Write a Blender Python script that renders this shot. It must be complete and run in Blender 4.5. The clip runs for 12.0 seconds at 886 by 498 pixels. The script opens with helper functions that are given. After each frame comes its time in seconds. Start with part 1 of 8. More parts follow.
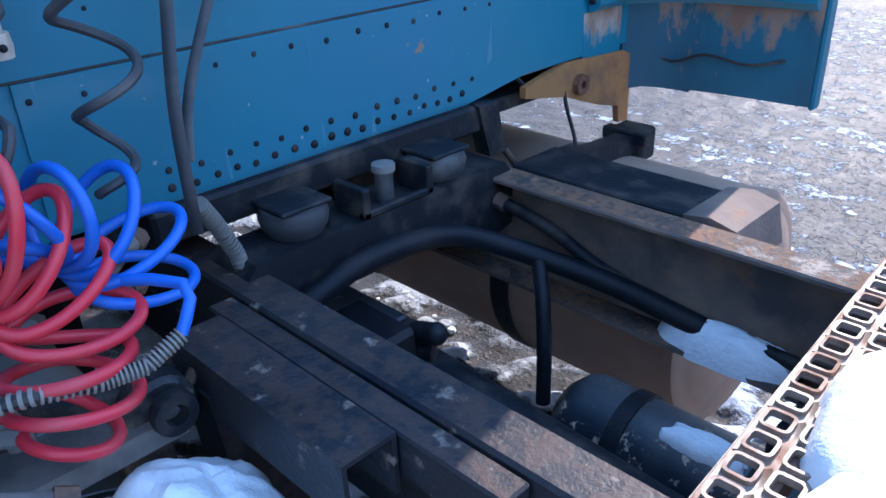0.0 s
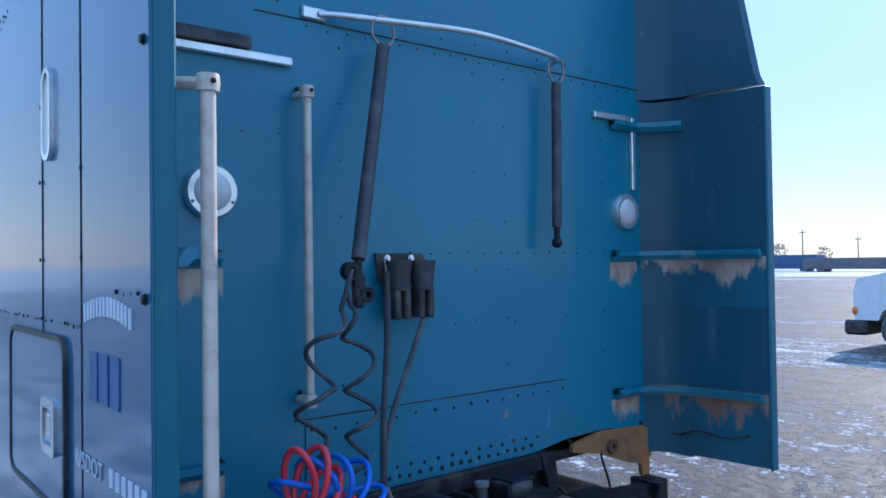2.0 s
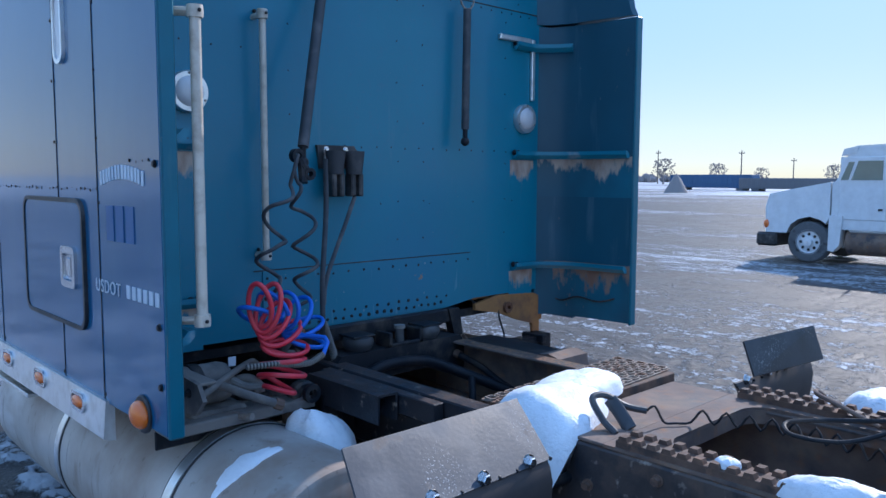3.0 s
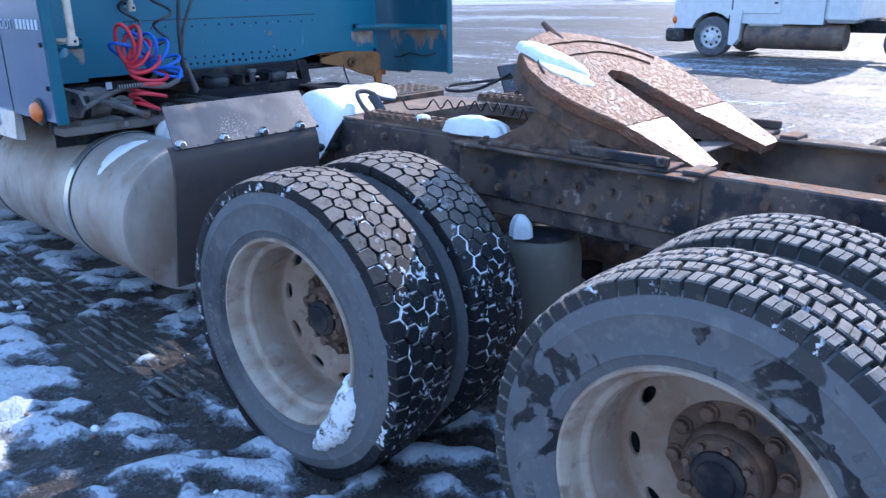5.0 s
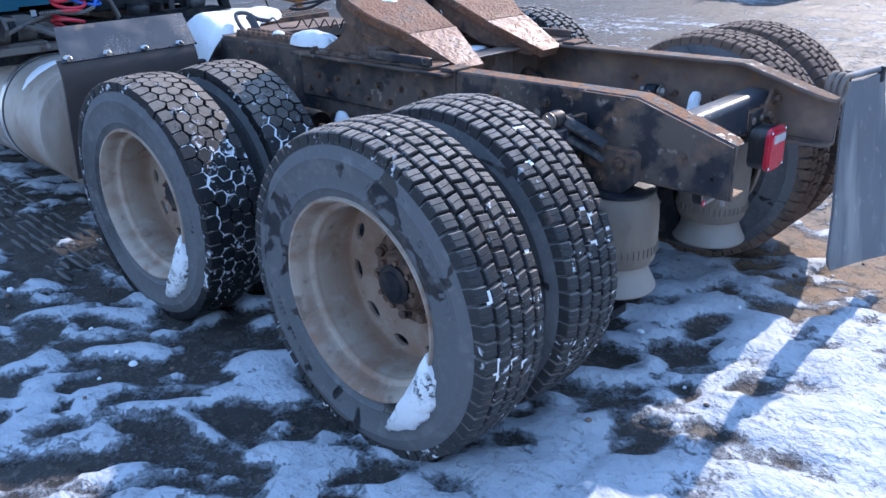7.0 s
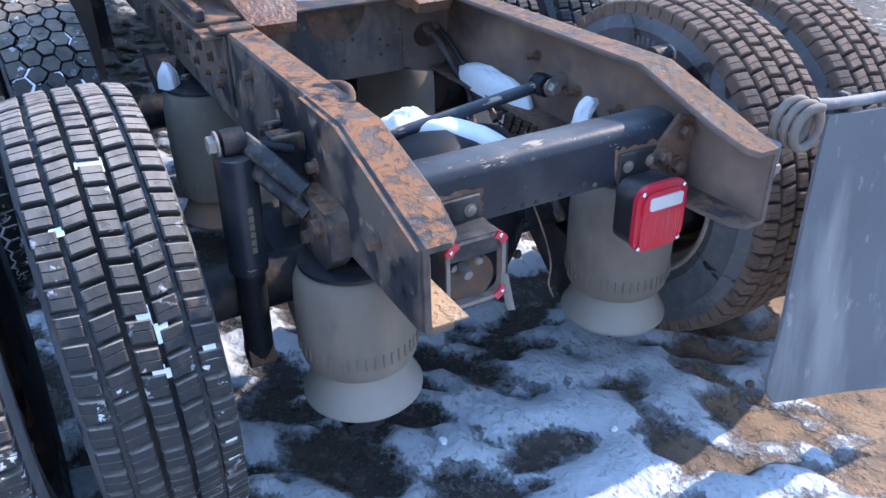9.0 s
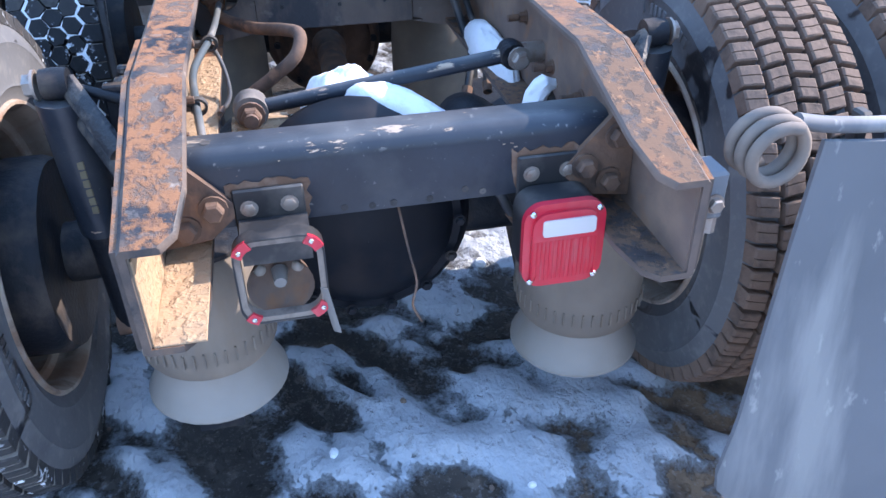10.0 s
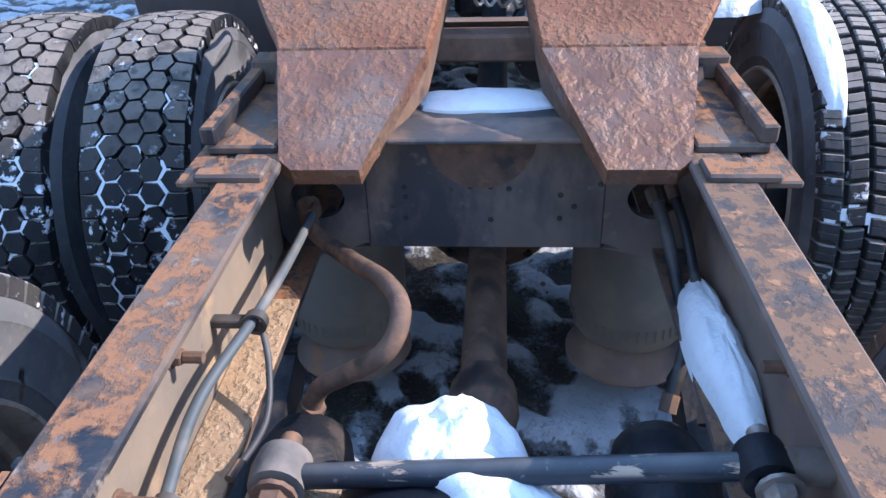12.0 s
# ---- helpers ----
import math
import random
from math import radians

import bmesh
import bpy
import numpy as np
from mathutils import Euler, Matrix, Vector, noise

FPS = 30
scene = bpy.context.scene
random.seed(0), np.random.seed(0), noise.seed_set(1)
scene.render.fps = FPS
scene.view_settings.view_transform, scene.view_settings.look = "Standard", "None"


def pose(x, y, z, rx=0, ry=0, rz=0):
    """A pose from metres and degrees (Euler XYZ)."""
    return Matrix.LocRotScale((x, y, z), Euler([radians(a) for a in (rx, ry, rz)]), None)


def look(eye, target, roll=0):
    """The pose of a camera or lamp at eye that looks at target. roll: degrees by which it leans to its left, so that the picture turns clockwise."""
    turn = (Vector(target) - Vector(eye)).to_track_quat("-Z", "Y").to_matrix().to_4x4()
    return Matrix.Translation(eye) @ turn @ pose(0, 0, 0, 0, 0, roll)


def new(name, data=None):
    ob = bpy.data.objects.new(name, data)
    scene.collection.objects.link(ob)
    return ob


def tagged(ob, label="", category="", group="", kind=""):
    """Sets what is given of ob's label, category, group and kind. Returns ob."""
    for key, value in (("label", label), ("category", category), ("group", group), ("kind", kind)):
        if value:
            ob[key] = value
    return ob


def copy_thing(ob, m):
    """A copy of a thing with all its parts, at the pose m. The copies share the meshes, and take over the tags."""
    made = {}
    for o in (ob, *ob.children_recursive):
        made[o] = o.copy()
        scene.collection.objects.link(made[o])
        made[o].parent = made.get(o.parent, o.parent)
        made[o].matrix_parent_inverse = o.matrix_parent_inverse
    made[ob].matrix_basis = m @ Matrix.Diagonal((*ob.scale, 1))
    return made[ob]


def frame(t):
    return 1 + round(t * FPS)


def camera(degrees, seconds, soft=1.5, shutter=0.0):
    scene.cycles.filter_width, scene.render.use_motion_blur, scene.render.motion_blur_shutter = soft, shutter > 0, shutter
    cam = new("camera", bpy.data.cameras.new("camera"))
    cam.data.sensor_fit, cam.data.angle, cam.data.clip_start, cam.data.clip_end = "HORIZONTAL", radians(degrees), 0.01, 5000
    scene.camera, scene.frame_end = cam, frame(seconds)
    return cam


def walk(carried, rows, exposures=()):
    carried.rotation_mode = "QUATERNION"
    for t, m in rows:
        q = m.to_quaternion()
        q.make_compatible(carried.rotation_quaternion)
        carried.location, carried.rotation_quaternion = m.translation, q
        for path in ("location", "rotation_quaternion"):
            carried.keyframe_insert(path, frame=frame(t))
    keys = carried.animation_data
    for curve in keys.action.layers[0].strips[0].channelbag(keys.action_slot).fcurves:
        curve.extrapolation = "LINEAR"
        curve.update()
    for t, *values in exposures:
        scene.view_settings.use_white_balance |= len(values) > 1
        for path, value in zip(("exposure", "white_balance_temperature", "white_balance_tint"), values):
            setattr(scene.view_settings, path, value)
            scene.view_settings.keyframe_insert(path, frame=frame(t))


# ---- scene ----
cam = camera(59.5, 12.0)
PATH = [
    (0, (0.15, -0.976, 1.645), (-1.132, 0.267, 0.744), -2.4),
    (0.5, (0.285, -1.208, 1.735), (-1.16, 0.04, 1.14), -1.8),
    (1, (0.536, -1.445, 1.769), (-1.009, -0.209, 1.477), -1.4),
    (1.5, (0.755, -1.653, 1.844), (-0.804, -0.403, 1.77), -1.1),
    (2, (1.001, -1.82, 1.845), (-0.547, -0.554, 1.881), -0.8),
    (2.5, (1.341, -2.022, 1.802), (-0.179, -0.722, 1.781), -0.2),
    (3, (1.645, -2.235, 1.744), (0.192, -0.873, 1.56), 0.2),
    (3.5, (1.932, -2.365, 1.684), (0.537, -0.974, 1.337), 0.0),
    (3.7, (2.074, -2.384, 1.633), (0.698, -0.992, 1.225), -0.1),
    (5.3, (3.141, -2.592, 1.478), (1.843, -1.221, 0.817), -0.9),
    (5.5, (3.267, -2.579, 1.467), (1.978, -1.208, 0.791), -0.9),
    (6, (3.557, -2.649, 1.484), (2.278, -1.285, 0.773), -0.8),
    (6.5, (3.785, -2.684, 1.494), (2.493, -1.352, 0.748), -1.4),
    (7, (3.99, -2.493, 1.488), (2.675, -1.207, 0.702), -2.2),
    (7.5, (4.065, -2.155, 1.474), (2.741, -0.903, 0.65), -2.2),
    (7.7, (4.035, -2.015, 1.468), (2.709, -0.774, 0.629), -1.8),
    (9.3, (3.984, -0.65, 1.469), (2.413, 0.026, 0.431), -1.2),
    (9.5, (3.947, -0.526, 1.425), (2.355, 0.059, 0.365), -1.1),
    (10, (3.919, -0.171, 1.382), (2.286, 0.177, 0.28), -0.8),
    (10.5, (3.762, -0.035, 1.367), (2.132, 0.093, 0.215), -1.4),
    (11, (3.472, -0.023, 1.39), (1.86, -0.032, 0.205), -2.0),
    (11.5, (3.219, -0.015, 1.386), (1.597, -0.098, 0.219), -2.2),
    (12, (2.987, 0.027, 1.463), (1.279, -0.116, 0.433), -2.1),
]
EXPOSURES = [(0.0, 1.64, 5800, 18), (0.5, 1.90, 5850, 18), (1.0, 1.60, 5900, 17), (1.8, 1.02, 5600, 14), (3.2, 0.66, 5600, 14), (5.3, 1.42, 5850, 18), (6.5, 1.26, 5950, 18), (7.7, 1.12, 6200, 18), (9.3, 1.68, 6350, 19), (10.5, 1.94, 6300, 19), (12.0, 1.50, 6250, 19)]
walk(cam, [(t, look(eye, target, roll)) for t, eye, target, roll in PATH], EXPOSURES)

# ---- light ----
SUN_AZ, SUN_EL = -8.0, 34.0
world = bpy.data.worlds.new("sky")
scene.world = world
world.use_nodes = True
_w = world.node_tree
_sky = _w.nodes.new("ShaderNodeTexSky")
_sky.sky_type = "NISHITA"
_sky.sun_disc = False
_sky.sun_elevation = radians(SUN_EL)
_sky.sun_rotation = radians(SUN_AZ)
_sky.altitude = 900.0
_sky.air_density, _sky.dust_density, _sky.ozone_density = 1.0, 0.2, 2.0
_soft, _tone = _w.nodes.new("ShaderNodeGamma"), _w.nodes.new("ShaderNodeHueSaturation")
_soft.inputs["Gamma"].default_value = 0.20
_tone.inputs["Saturation"].default_value = 1.85
_tone.inputs["Hue"].default_value = 0.508
_deep = _w.nodes.new("ShaderNodeHueSaturation")
_deep.inputs["Saturation"].default_value = 1.75
_w.links.new(_sky.outputs["Color"], _soft.inputs["Color"])
_w.links.new(_soft.outputs["Color"], _tone.inputs["Color"])
_w.links.new(_tone.outputs["Color"], _deep.inputs["Color"])
_way, _up, _lift, _thin = (_w.nodes.new("ShaderNode" + k) for k in ("TexCoord", "SeparateXYZ", "MapRange", "VectorMath"))
_lift.inputs[1].default_value, _lift.inputs[2].default_value = 0.06, 0.75
_lift.inputs[3].default_value, _lift.inputs[4].default_value = 0.70, 1.22
_thin.operation = "SCALE"
_w.links.new(_way.outputs["Generated"], _up.inputs[0])
_w.links.new(_up.outputs[2], _lift.inputs[0])
_w.links.new(_deep.outputs["Color"], _thin.inputs[0])
_w.links.new(_lift.outputs[0], _thin.inputs["Scale"])
_w.links.new(_thin.outputs[0], _w.nodes["Background"].inputs["Color"])
_w.nodes["Background"].inputs["Strength"].default_value = 0.55
sun_way = Vector((math.sin(radians(SUN_AZ)) * math.cos(radians(SUN_EL)), math.cos(radians(SUN_AZ)) * math.cos(radians(SUN_EL)), math.sin(radians(SUN_EL))))
_lamp = bpy.data.lights.new("sun", "SUN")
_lamp.energy, _lamp.angle, _lamp.color = 2.85, radians(0.53), (1.0, 0.91, 0.79)
sun = new("sun", _lamp)
sun.matrix_world = look(sun_way * 60, (0, 0, 0))

# ---- materials ----


class Mat:
    """A principled material made of a base colour and masks of noise laid over it."""

    def __init__(self, name, base, rough=0.6, metal=0.0, vary=0.15, vscale=6.0, coat=0.0, spec=0.5):
        self.m = bpy.data.materials.new(name)
        self.m.use_nodes = True
        self.t = self.m.node_tree
        self.p = self.t.nodes["Principled BSDF"]
        self.p.inputs["Metallic"].default_value = metal
        self.p.inputs["Coat Weight"].default_value = coat
        self.p.inputs["Coat Roughness"].default_value = 0.08
        self.p.inputs["Specular IOR Level"].default_value = spec
        tc, info = self.nd("ShaderNodeTexCoord"), self.nd("ShaderNodeObjectInfo")
        mul = self.nd("ShaderNodeVectorMath", operation="MULTIPLY_ADD")
        self.link(info.outputs["Random"], mul.inputs[0])
        mul.inputs[1].default_value = (31.0, 17.0, 23.0)
        self.link(tc.outputs["Object"], mul.inputs[2])
        self.co = mul.outputs[0]
        self.col = self.rgb(base)
        self.rough = self.val(rough)
        if vary:
            n = self.noise(vscale, 4)
            r = self.ramp(n, 0.25, 0.75, 1 - vary, 1 + vary)
            m = self.nd("ShaderNodeMix", data_type="RGBA", blend_type="MULTIPLY")
            m.inputs[0].default_value = 1.0
            self.link(self.col, m.inputs[6])
            self.link(r, m.inputs[7])
            self.col = m.outputs[2]
        self.height = None

    def joined(self):
        """The grain runs on from piece to piece."""
        self.t.nodes.remove(self.co.node.inputs[0].links[0].from_node)
        return self

    def nd(self, kind, **kw):
        n = self.t.nodes.new(kind)
        for k, v in kw.items():
            if k == "operation":
                n.operation = v
            elif k == "data_type":
                n.data_type = v
            elif k == "blend_type":
                n.blend_type = v
        return n

    def link(self, a, b):
        self.t.links.new(a, b)

    def rgb(self, c):
        n = self.nd("ShaderNodeRGB")
        n.outputs[0].default_value = (*c, 1)
        return n.outputs[0]

    def val(self, v):
        n = self.nd("ShaderNodeValue")
        n.outputs[0].default_value = v
        return n.outputs[0]

    def noise(self, scale, detail=5, stretch=(1, 1, 1), distort=0.0, rough=0.55):
        src = self.co
        if stretch != (1, 1, 1):
            m = self.nd("ShaderNodeVectorMath", operation="MULTIPLY")
            self.link(src, m.inputs[0])
            m.inputs[1].default_value = stretch
            src = m.outputs[0]
        n = self.nd("ShaderNodeTexNoise")
        n.inputs["Scale"].default_value = scale
        n.inputs["Detail"].default_value = detail
        n.inputs["Roughness"].default_value = rough
        n.inputs["Distortion"].default_value = distort
        self.link(src, n.inputs["Vector"])
        return n.outputs["Fac"]

    def ramp(self, src, lo, hi, a=0.0, b=1.0):
        r = self.nd("ShaderNodeMapRange")
        r.inputs[1].default_value, r.inputs[2].default_value = lo, hi
        r.inputs[3].default_value, r.inputs[4].default_value = a, b
        self.link(src, r.inputs[0])
        return r.outputs[0]

    def math(self, op, a, b):
        n = self.nd("ShaderNodeMath", operation=op)
        for i, v in enumerate((a, b)):
            if isinstance(v, (int, float)):
                n.inputs[i].default_value = v
            else:
                self.link(v, n.inputs[i])
        return n.outputs[0]

    def over(self, mask, color, rough=None, raise_by=0.0):
        m = self.nd("ShaderNodeMix", data_type="RGBA")
        self.link(mask, m.inputs[0])
        self.link(self.col, m.inputs[6])
        if isinstance(color, tuple):
            m.inputs[7].default_value = (*color, 1)
        else:
            self.link(color, m.inputs[7])
        self.col = m.outputs[2]
        if rough is not None:
            f = self.nd("ShaderNodeMix", data_type="FLOAT")
            self.link(mask, f.inputs[0])
            self.link(self.rough, f.inputs[2])
            f.inputs[3].default_value = rough
            self.rough = f.outputs[0]
        if raise_by:
            self.relief(mask, raise_by)
        return self

    def layer(self, color, scale, lo, hi, rough=None, stretch=(1, 1, 1), detail=6, strength=1.0, raise_by=0.0, distort=0.0):
        mask = self.ramp(self.noise(scale, detail, stretch, distort), lo, hi, 0, strength)
        return self.over(mask, color, rough, raise_by)

    def top(self, color, lo=0.55, hi=0.95, scale=9.0, strength=0.9, rough=0.9):
        """Dust, mud or frost that has settled on faces that look up."""
        g = self.nd("ShaderNodeNewGeometry")
        sep = self.nd("ShaderNodeSeparateXYZ")
        self.link(g.outputs["Normal"], sep.inputs[0])
        up = self.ramp(sep.outputs[2], lo, hi)
        return self.over(self.math("MULTIPLY", up, self.ramp(self.noise(scale, 6), 0.3, 0.65, 0.1, strength)), color, rough)

    def relief(self, src, amount):
        s = self.math("MULTIPLY", src, amount)
        self.height = s if self.height is None else self.math("ADD", self.height, s)
        return self

    def done(self, bump=0.15, bscale=140.0, dist=0.003):
        if bump:
            self.relief(self.noise(bscale, 4), bump)
        self.link(self.col, self.p.inputs["Base Color"])
        self.link(self.rough, self.p.inputs["Roughness"])
        if self.height is not None:
            b = self.nd("ShaderNodeBump")
            b.inputs["Strength"].default_value = 1.0
            b.inputs["Distance"].default_value = dist
            self.link(self.height, b.inputs["Height"])
            self.link(b.outputs[0], self.p.inputs["Normal"])
        return self.m


RUST, RUST2, MUD, DUST = (0.20, 0.072, 0.026), (0.30, 0.13, 0.05), (0.20, 0.14, 0.10), (0.30, 0.265, 0.235)
BLACK = (0.012, 0.014, 0.018)


TEAL = (0.010, 0.185, 0.268)


def teal_base(name):
    m = Mat(name, TEAL, 0.45, 0.0, 0.08, 2.5, coat=0.2).joined()
    m.layer((0.026, 0.150, 0.260), 1.3, 0.45, 0.75, 0.55, strength=0.6)
    m.layer((0.13, 0.22, 0.28), 14, 0.64, 0.76, 0.7, (1.0, 1.0, 0.10), strength=0.30)
    m.layer((0.045, 0.165, 0.245), 40, 0.55, 0.70, 0.6, strength=0.35)
    m.layer((0.33, 0.31, 0.28), 70, 0.74, 0.76, 0.8, strength=0.5)
    return m


def teal_paint():
    return teal_base("teal_paint").done(0.05, 30, 0.002)


def worn_paint(name, top, depth, bare, amount=0.5, darken=0.0):
    """Teal paint that has worn off in ragged streaks hanging from the height top."""
    m = teal_base(name)
    # A darker teal laid over the base in broad patches.
    if darken:
        m.layer((0.012, 0.072, 0.112), 1.6, 0.20, 0.50, 0.6, (1, 1, 0.5), strength=darken)
    tc, place = m.nd("ShaderNodeTexCoord"), m.nd("ShaderNodeSeparateXYZ")
    m.link(tc.outputs["Object"], place.inputs[0])
    hang = m.ramp(place.outputs[2], top - depth - 0.9, top - 0.9)
    ragged = m.math("ADD", m.ramp(m.noise(5, 5, (1, 1, 0.30)), 0.25, 0.75, -0.55, 0.55), m.ramp(m.noise(28, 6, (1, 1, 0.45), rough=0.65), 0.25, 0.75, -0.22, 0.22))
    mask = m.ramp(m.math("ADD", hang, ragged), 1.02 - amount, 1.22 - amount)
    m.over(mask, bare, 0.85, 0.3)
    m.over(m.math("MULTIPLY", mask, m.ramp(m.noise(9, 6, (1, 1, 0.4)), 0.46, 0.62, 0, 0.85)), (0.24, 0.13, 0.085), 0.9)
    return m.done(0.08, 60, 0.002)


def kick_paint():
    m = teal_base("chipped_teal_paint")
    m.layer((0.20, 0.34, 0.42), 26, 0.64, 0.72, 0.7, (1.0, 1.0, 0.10), strength=0.5)
    m.layer((0.36, 0.21, 0.13), 15, 0.68, 0.72, 0.9, strength=0.8)
    m.layer((0.50, 0.46, 0.42), 34, 0.71, 0.74, 0.9, strength=0.8)
    return m.done(0.08, 40, 0.002)


def dark_teal():
    # Darker all over than the wall's teal, under pale smears and specks.
    m = Mat("smeared_dark_teal_paint", (0.010, 0.080, 0.125), 0.5, 0.0, 0.12, 3, coat=0.1).joined()
    m.layer((0.010, 0.056, 0.088), 1.6, 0.40, 0.66, 0.6, (1, 1, 0.5), strength=0.75)
    m.layer((0.14, 0.21, 0.26), 9, 0.60, 0.74, 0.7, (1, 1, 0.14), strength=0.40)
    m.layer((0.30, 0.25, 0.21), 18, 0.68, 0.73, 0.9, (1, 1, 0.5), strength=0.55)
    return m.done(0.06, 30, 0.002)


def scuffed_teal():
    m = teal_base("scuffed_teal_paint")
    m.layer((0.30, 0.32, 0.33), 9, 0.58, 0.70, 0.9, strength=0.6)
    return m.done(0.08, 60)


def gloss_teal():
    m = Mat("glossy_teal_paint", (0.004, 0.085, 0.19), 0.3, 0.0, 0.05, 1.5, coat=0.65, spec=0.2)
    m.layer((0.05, 0.15, 0.22), 3, 0.5, 0.8, 0.3, (1, 1, 0.2), strength=0.35)
    return m.done(0.35, 1.1, 0.006)


def teal_edge():
    m = Mat("teal_rubber_edge", (0.004, 0.12, 0.175), 0.45, 0.0, 0.12)
    return m.layer((0.10, 0.20, 0.22), 12, 0.6, 0.75, 0.6, (1, 1, 0.15), strength=0.5).done(0.1, 60)


def black_frame():
    m = Mat("black_chassis_paint", (0.015, 0.018, 0.025), 0.45, 0.0, 0.3, spec=0.3)
    tc, place = m.nd("ShaderNodeTexCoord"), m.nd("ShaderNodeSeparateXYZ")
    m.link(tc.outputs["Object"], place.inputs[0])
    aft = m.ramp(place.outputs[0], -0.9, -0.1, 0.16, 1.0)
    m.over(m.math("MULTIPLY", aft, m.ramp(m.noise(4, 6), 0.36, 0.52, 0, 0.88)), (0.145, 0.108, 0.088), 0.85)
    m.over(m.math("MULTIPLY", aft, m.ramp(m.noise(7, 6), 0.57, 0.68, 0, 0.6)), (0.25, 0.15, 0.095), 0.9, 0.4)
    m.layer((0.36, 0.29, 0.235), 22, 0.62, 0.70, 0.95, strength=0.7)
    m.layer((0.022, 0.026, 0.034), 9, 0.53, 0.62, 0.4, strength=0.85, raise_by=-0.4)
    g = m.nd("ShaderNodeNewGeometry")
    sep = m.nd("ShaderNodeSeparateXYZ")
    m.link(g.outputs["Normal"], sep.inputs[0])
    up = m.math("MULTIPLY", aft, m.ramp(sep.outputs[2], 0.7, 0.95))
    m.over(m.math("MULTIPLY", up, m.math("MULTIPLY", m.ramp(m.noise(24, 7, rough=0.66), 0.44, 0.52), m.ramp(m.noise(62, 5, rough=0.62), 0.34, 0.50, 0.35, 1.0))), (0.26, 0.125, 0.066), 0.95, 0.8)
    m.over(m.math("MULTIPLY", up, m.ramp(m.noise(55, 5, rough=0.6), 0.58, 0.66, 0, 0.5)), (0.16, 0.145, 0.135), 0.9, 0.3)
    return m.done(0.6, 120, 0.002)


def dust_rail():
    m = Mat("mud_dusted_rail", (0.135, 0.098, 0.082), 0.85, 0.0, 0.3)
    m.layer((0.03, 0.034, 0.042), 5, 0.54, 0.66, 0.5, strength=0.8)
    m.layer((0.26, 0.17, 0.12), 9, 0.56, 0.70, 0.9, strength=0.6)
    g = m.nd("ShaderNodeNewGeometry")
    sep = m.nd("ShaderNodeSeparateXYZ")
    m.link(g.outputs["Normal"], sep.inputs[0])
    up = m.ramp(sep.outputs[2], 0.7, 0.95)
    m.over(m.math("MULTIPLY", up, m.ramp(m.noise(3, 5), 0.25, 0.5, 0.75, 1.0)), (0.16, 0.094, 0.060), 0.95, 0.3)
    m.over(m.math("MULTIPLY", up, m.ramp(m.noise(17, 7, rough=0.65), 0.50, 0.58, 0, 0.85)), (0.030, 0.033, 0.040), 0.55, -0.3)
    m.over(m.math("MULTIPLY", up, m.ramp(m.noise(4, 6), 0.50, 0.60, 0, 0.7)), (0.25, 0.115, 0.06), 0.95)
    m.over(m.math("MULTIPLY", up, m.ramp(m.noise(52, 5, rough=0.65), 0.50, 0.60, 0, 0.75)), (0.045, 0.038, 0.036), 0.8, -0.4)
    m.over(m.math("MULTIPLY", up, m.ramp(m.noise(36, 5, rough=0.65), 0.60, 0.66, 0, 0.7)), (0.33, 0.17, 0.09), 0.95, 0.4)
    return m.done(0.4, 110, 0.002)


def dusty_frame():
    m = Mat("dusty_brown_chassis_steel", (0.18, 0.125, 0.10), 0.85, 0.0, 0.3)
    m.layer((0.04, 0.042, 0.05), 4, 0.54, 0.66, 0.6, strength=0.8)
    m.layer(RUST2, 14, 0.56, 0.70, 0.9, strength=0.55)
    m.layer((0.30, 0.21, 0.14), 6, 0.52, 0.72, 0.95, strength=0.6)
    return m.done(0.5, 90, 0.002)


def tan_frame():
    m = Mat("mud_caked_steel", (0.37, 0.25, 0.155), 0.9, 0.0, 0.2)
    m.layer((0.42, 0.285, 0.17), 8, 0.45, 0.65, 0.95, strength=0.8)
    m.layer((0.09, 0.05, 0.03), 18, 0.60, 0.70, 0.8, strength=0.8)
    m.layer((0.44, 0.33, 0.22), 55, 0.48, 0.74, 0.9, strength=0.8, raise_by=1.4)
    return m.done(1.0, 70, 0.004)


def web_steel():
    m = Mat("brown_stained_steel", (0.22, 0.175, 0.135), 0.88, 0.0, 0.25)
    m.layer((0.13, 0.12, 0.11), 5, 0.46, 0.66, 0.85, strength=0.8)
    m.layer((0.42, 0.28, 0.17), 7, 0.57, 0.68, 0.95, strength=0.8)
    m.layer((0.05, 0.045, 0.045), 12, 0.62, 0.70, 0.8, strength=0.8)
    return m.done(0.6, 80, 0.002)


def cross_steel():
    m = Mat("stained_crossmember_steel", (0.18, 0.135, 0.112), 0.8, 0.0, 0.3).joined()
    m.layer((0.035, 0.04, 0.05), 4, 0.50, 0.60, 0.55, (1, 1.3, 0.6), strength=0.9)
    m.layer((0.20, 0.12, 0.08), 6, 0.55, 0.68, 0.9, strength=0.7)
    m.layer((0.24, 0.20, 0.17), 26, 0.62, 0.70, 0.9, strength=0.6)
    return m.done(0.5, 90, 0.002)


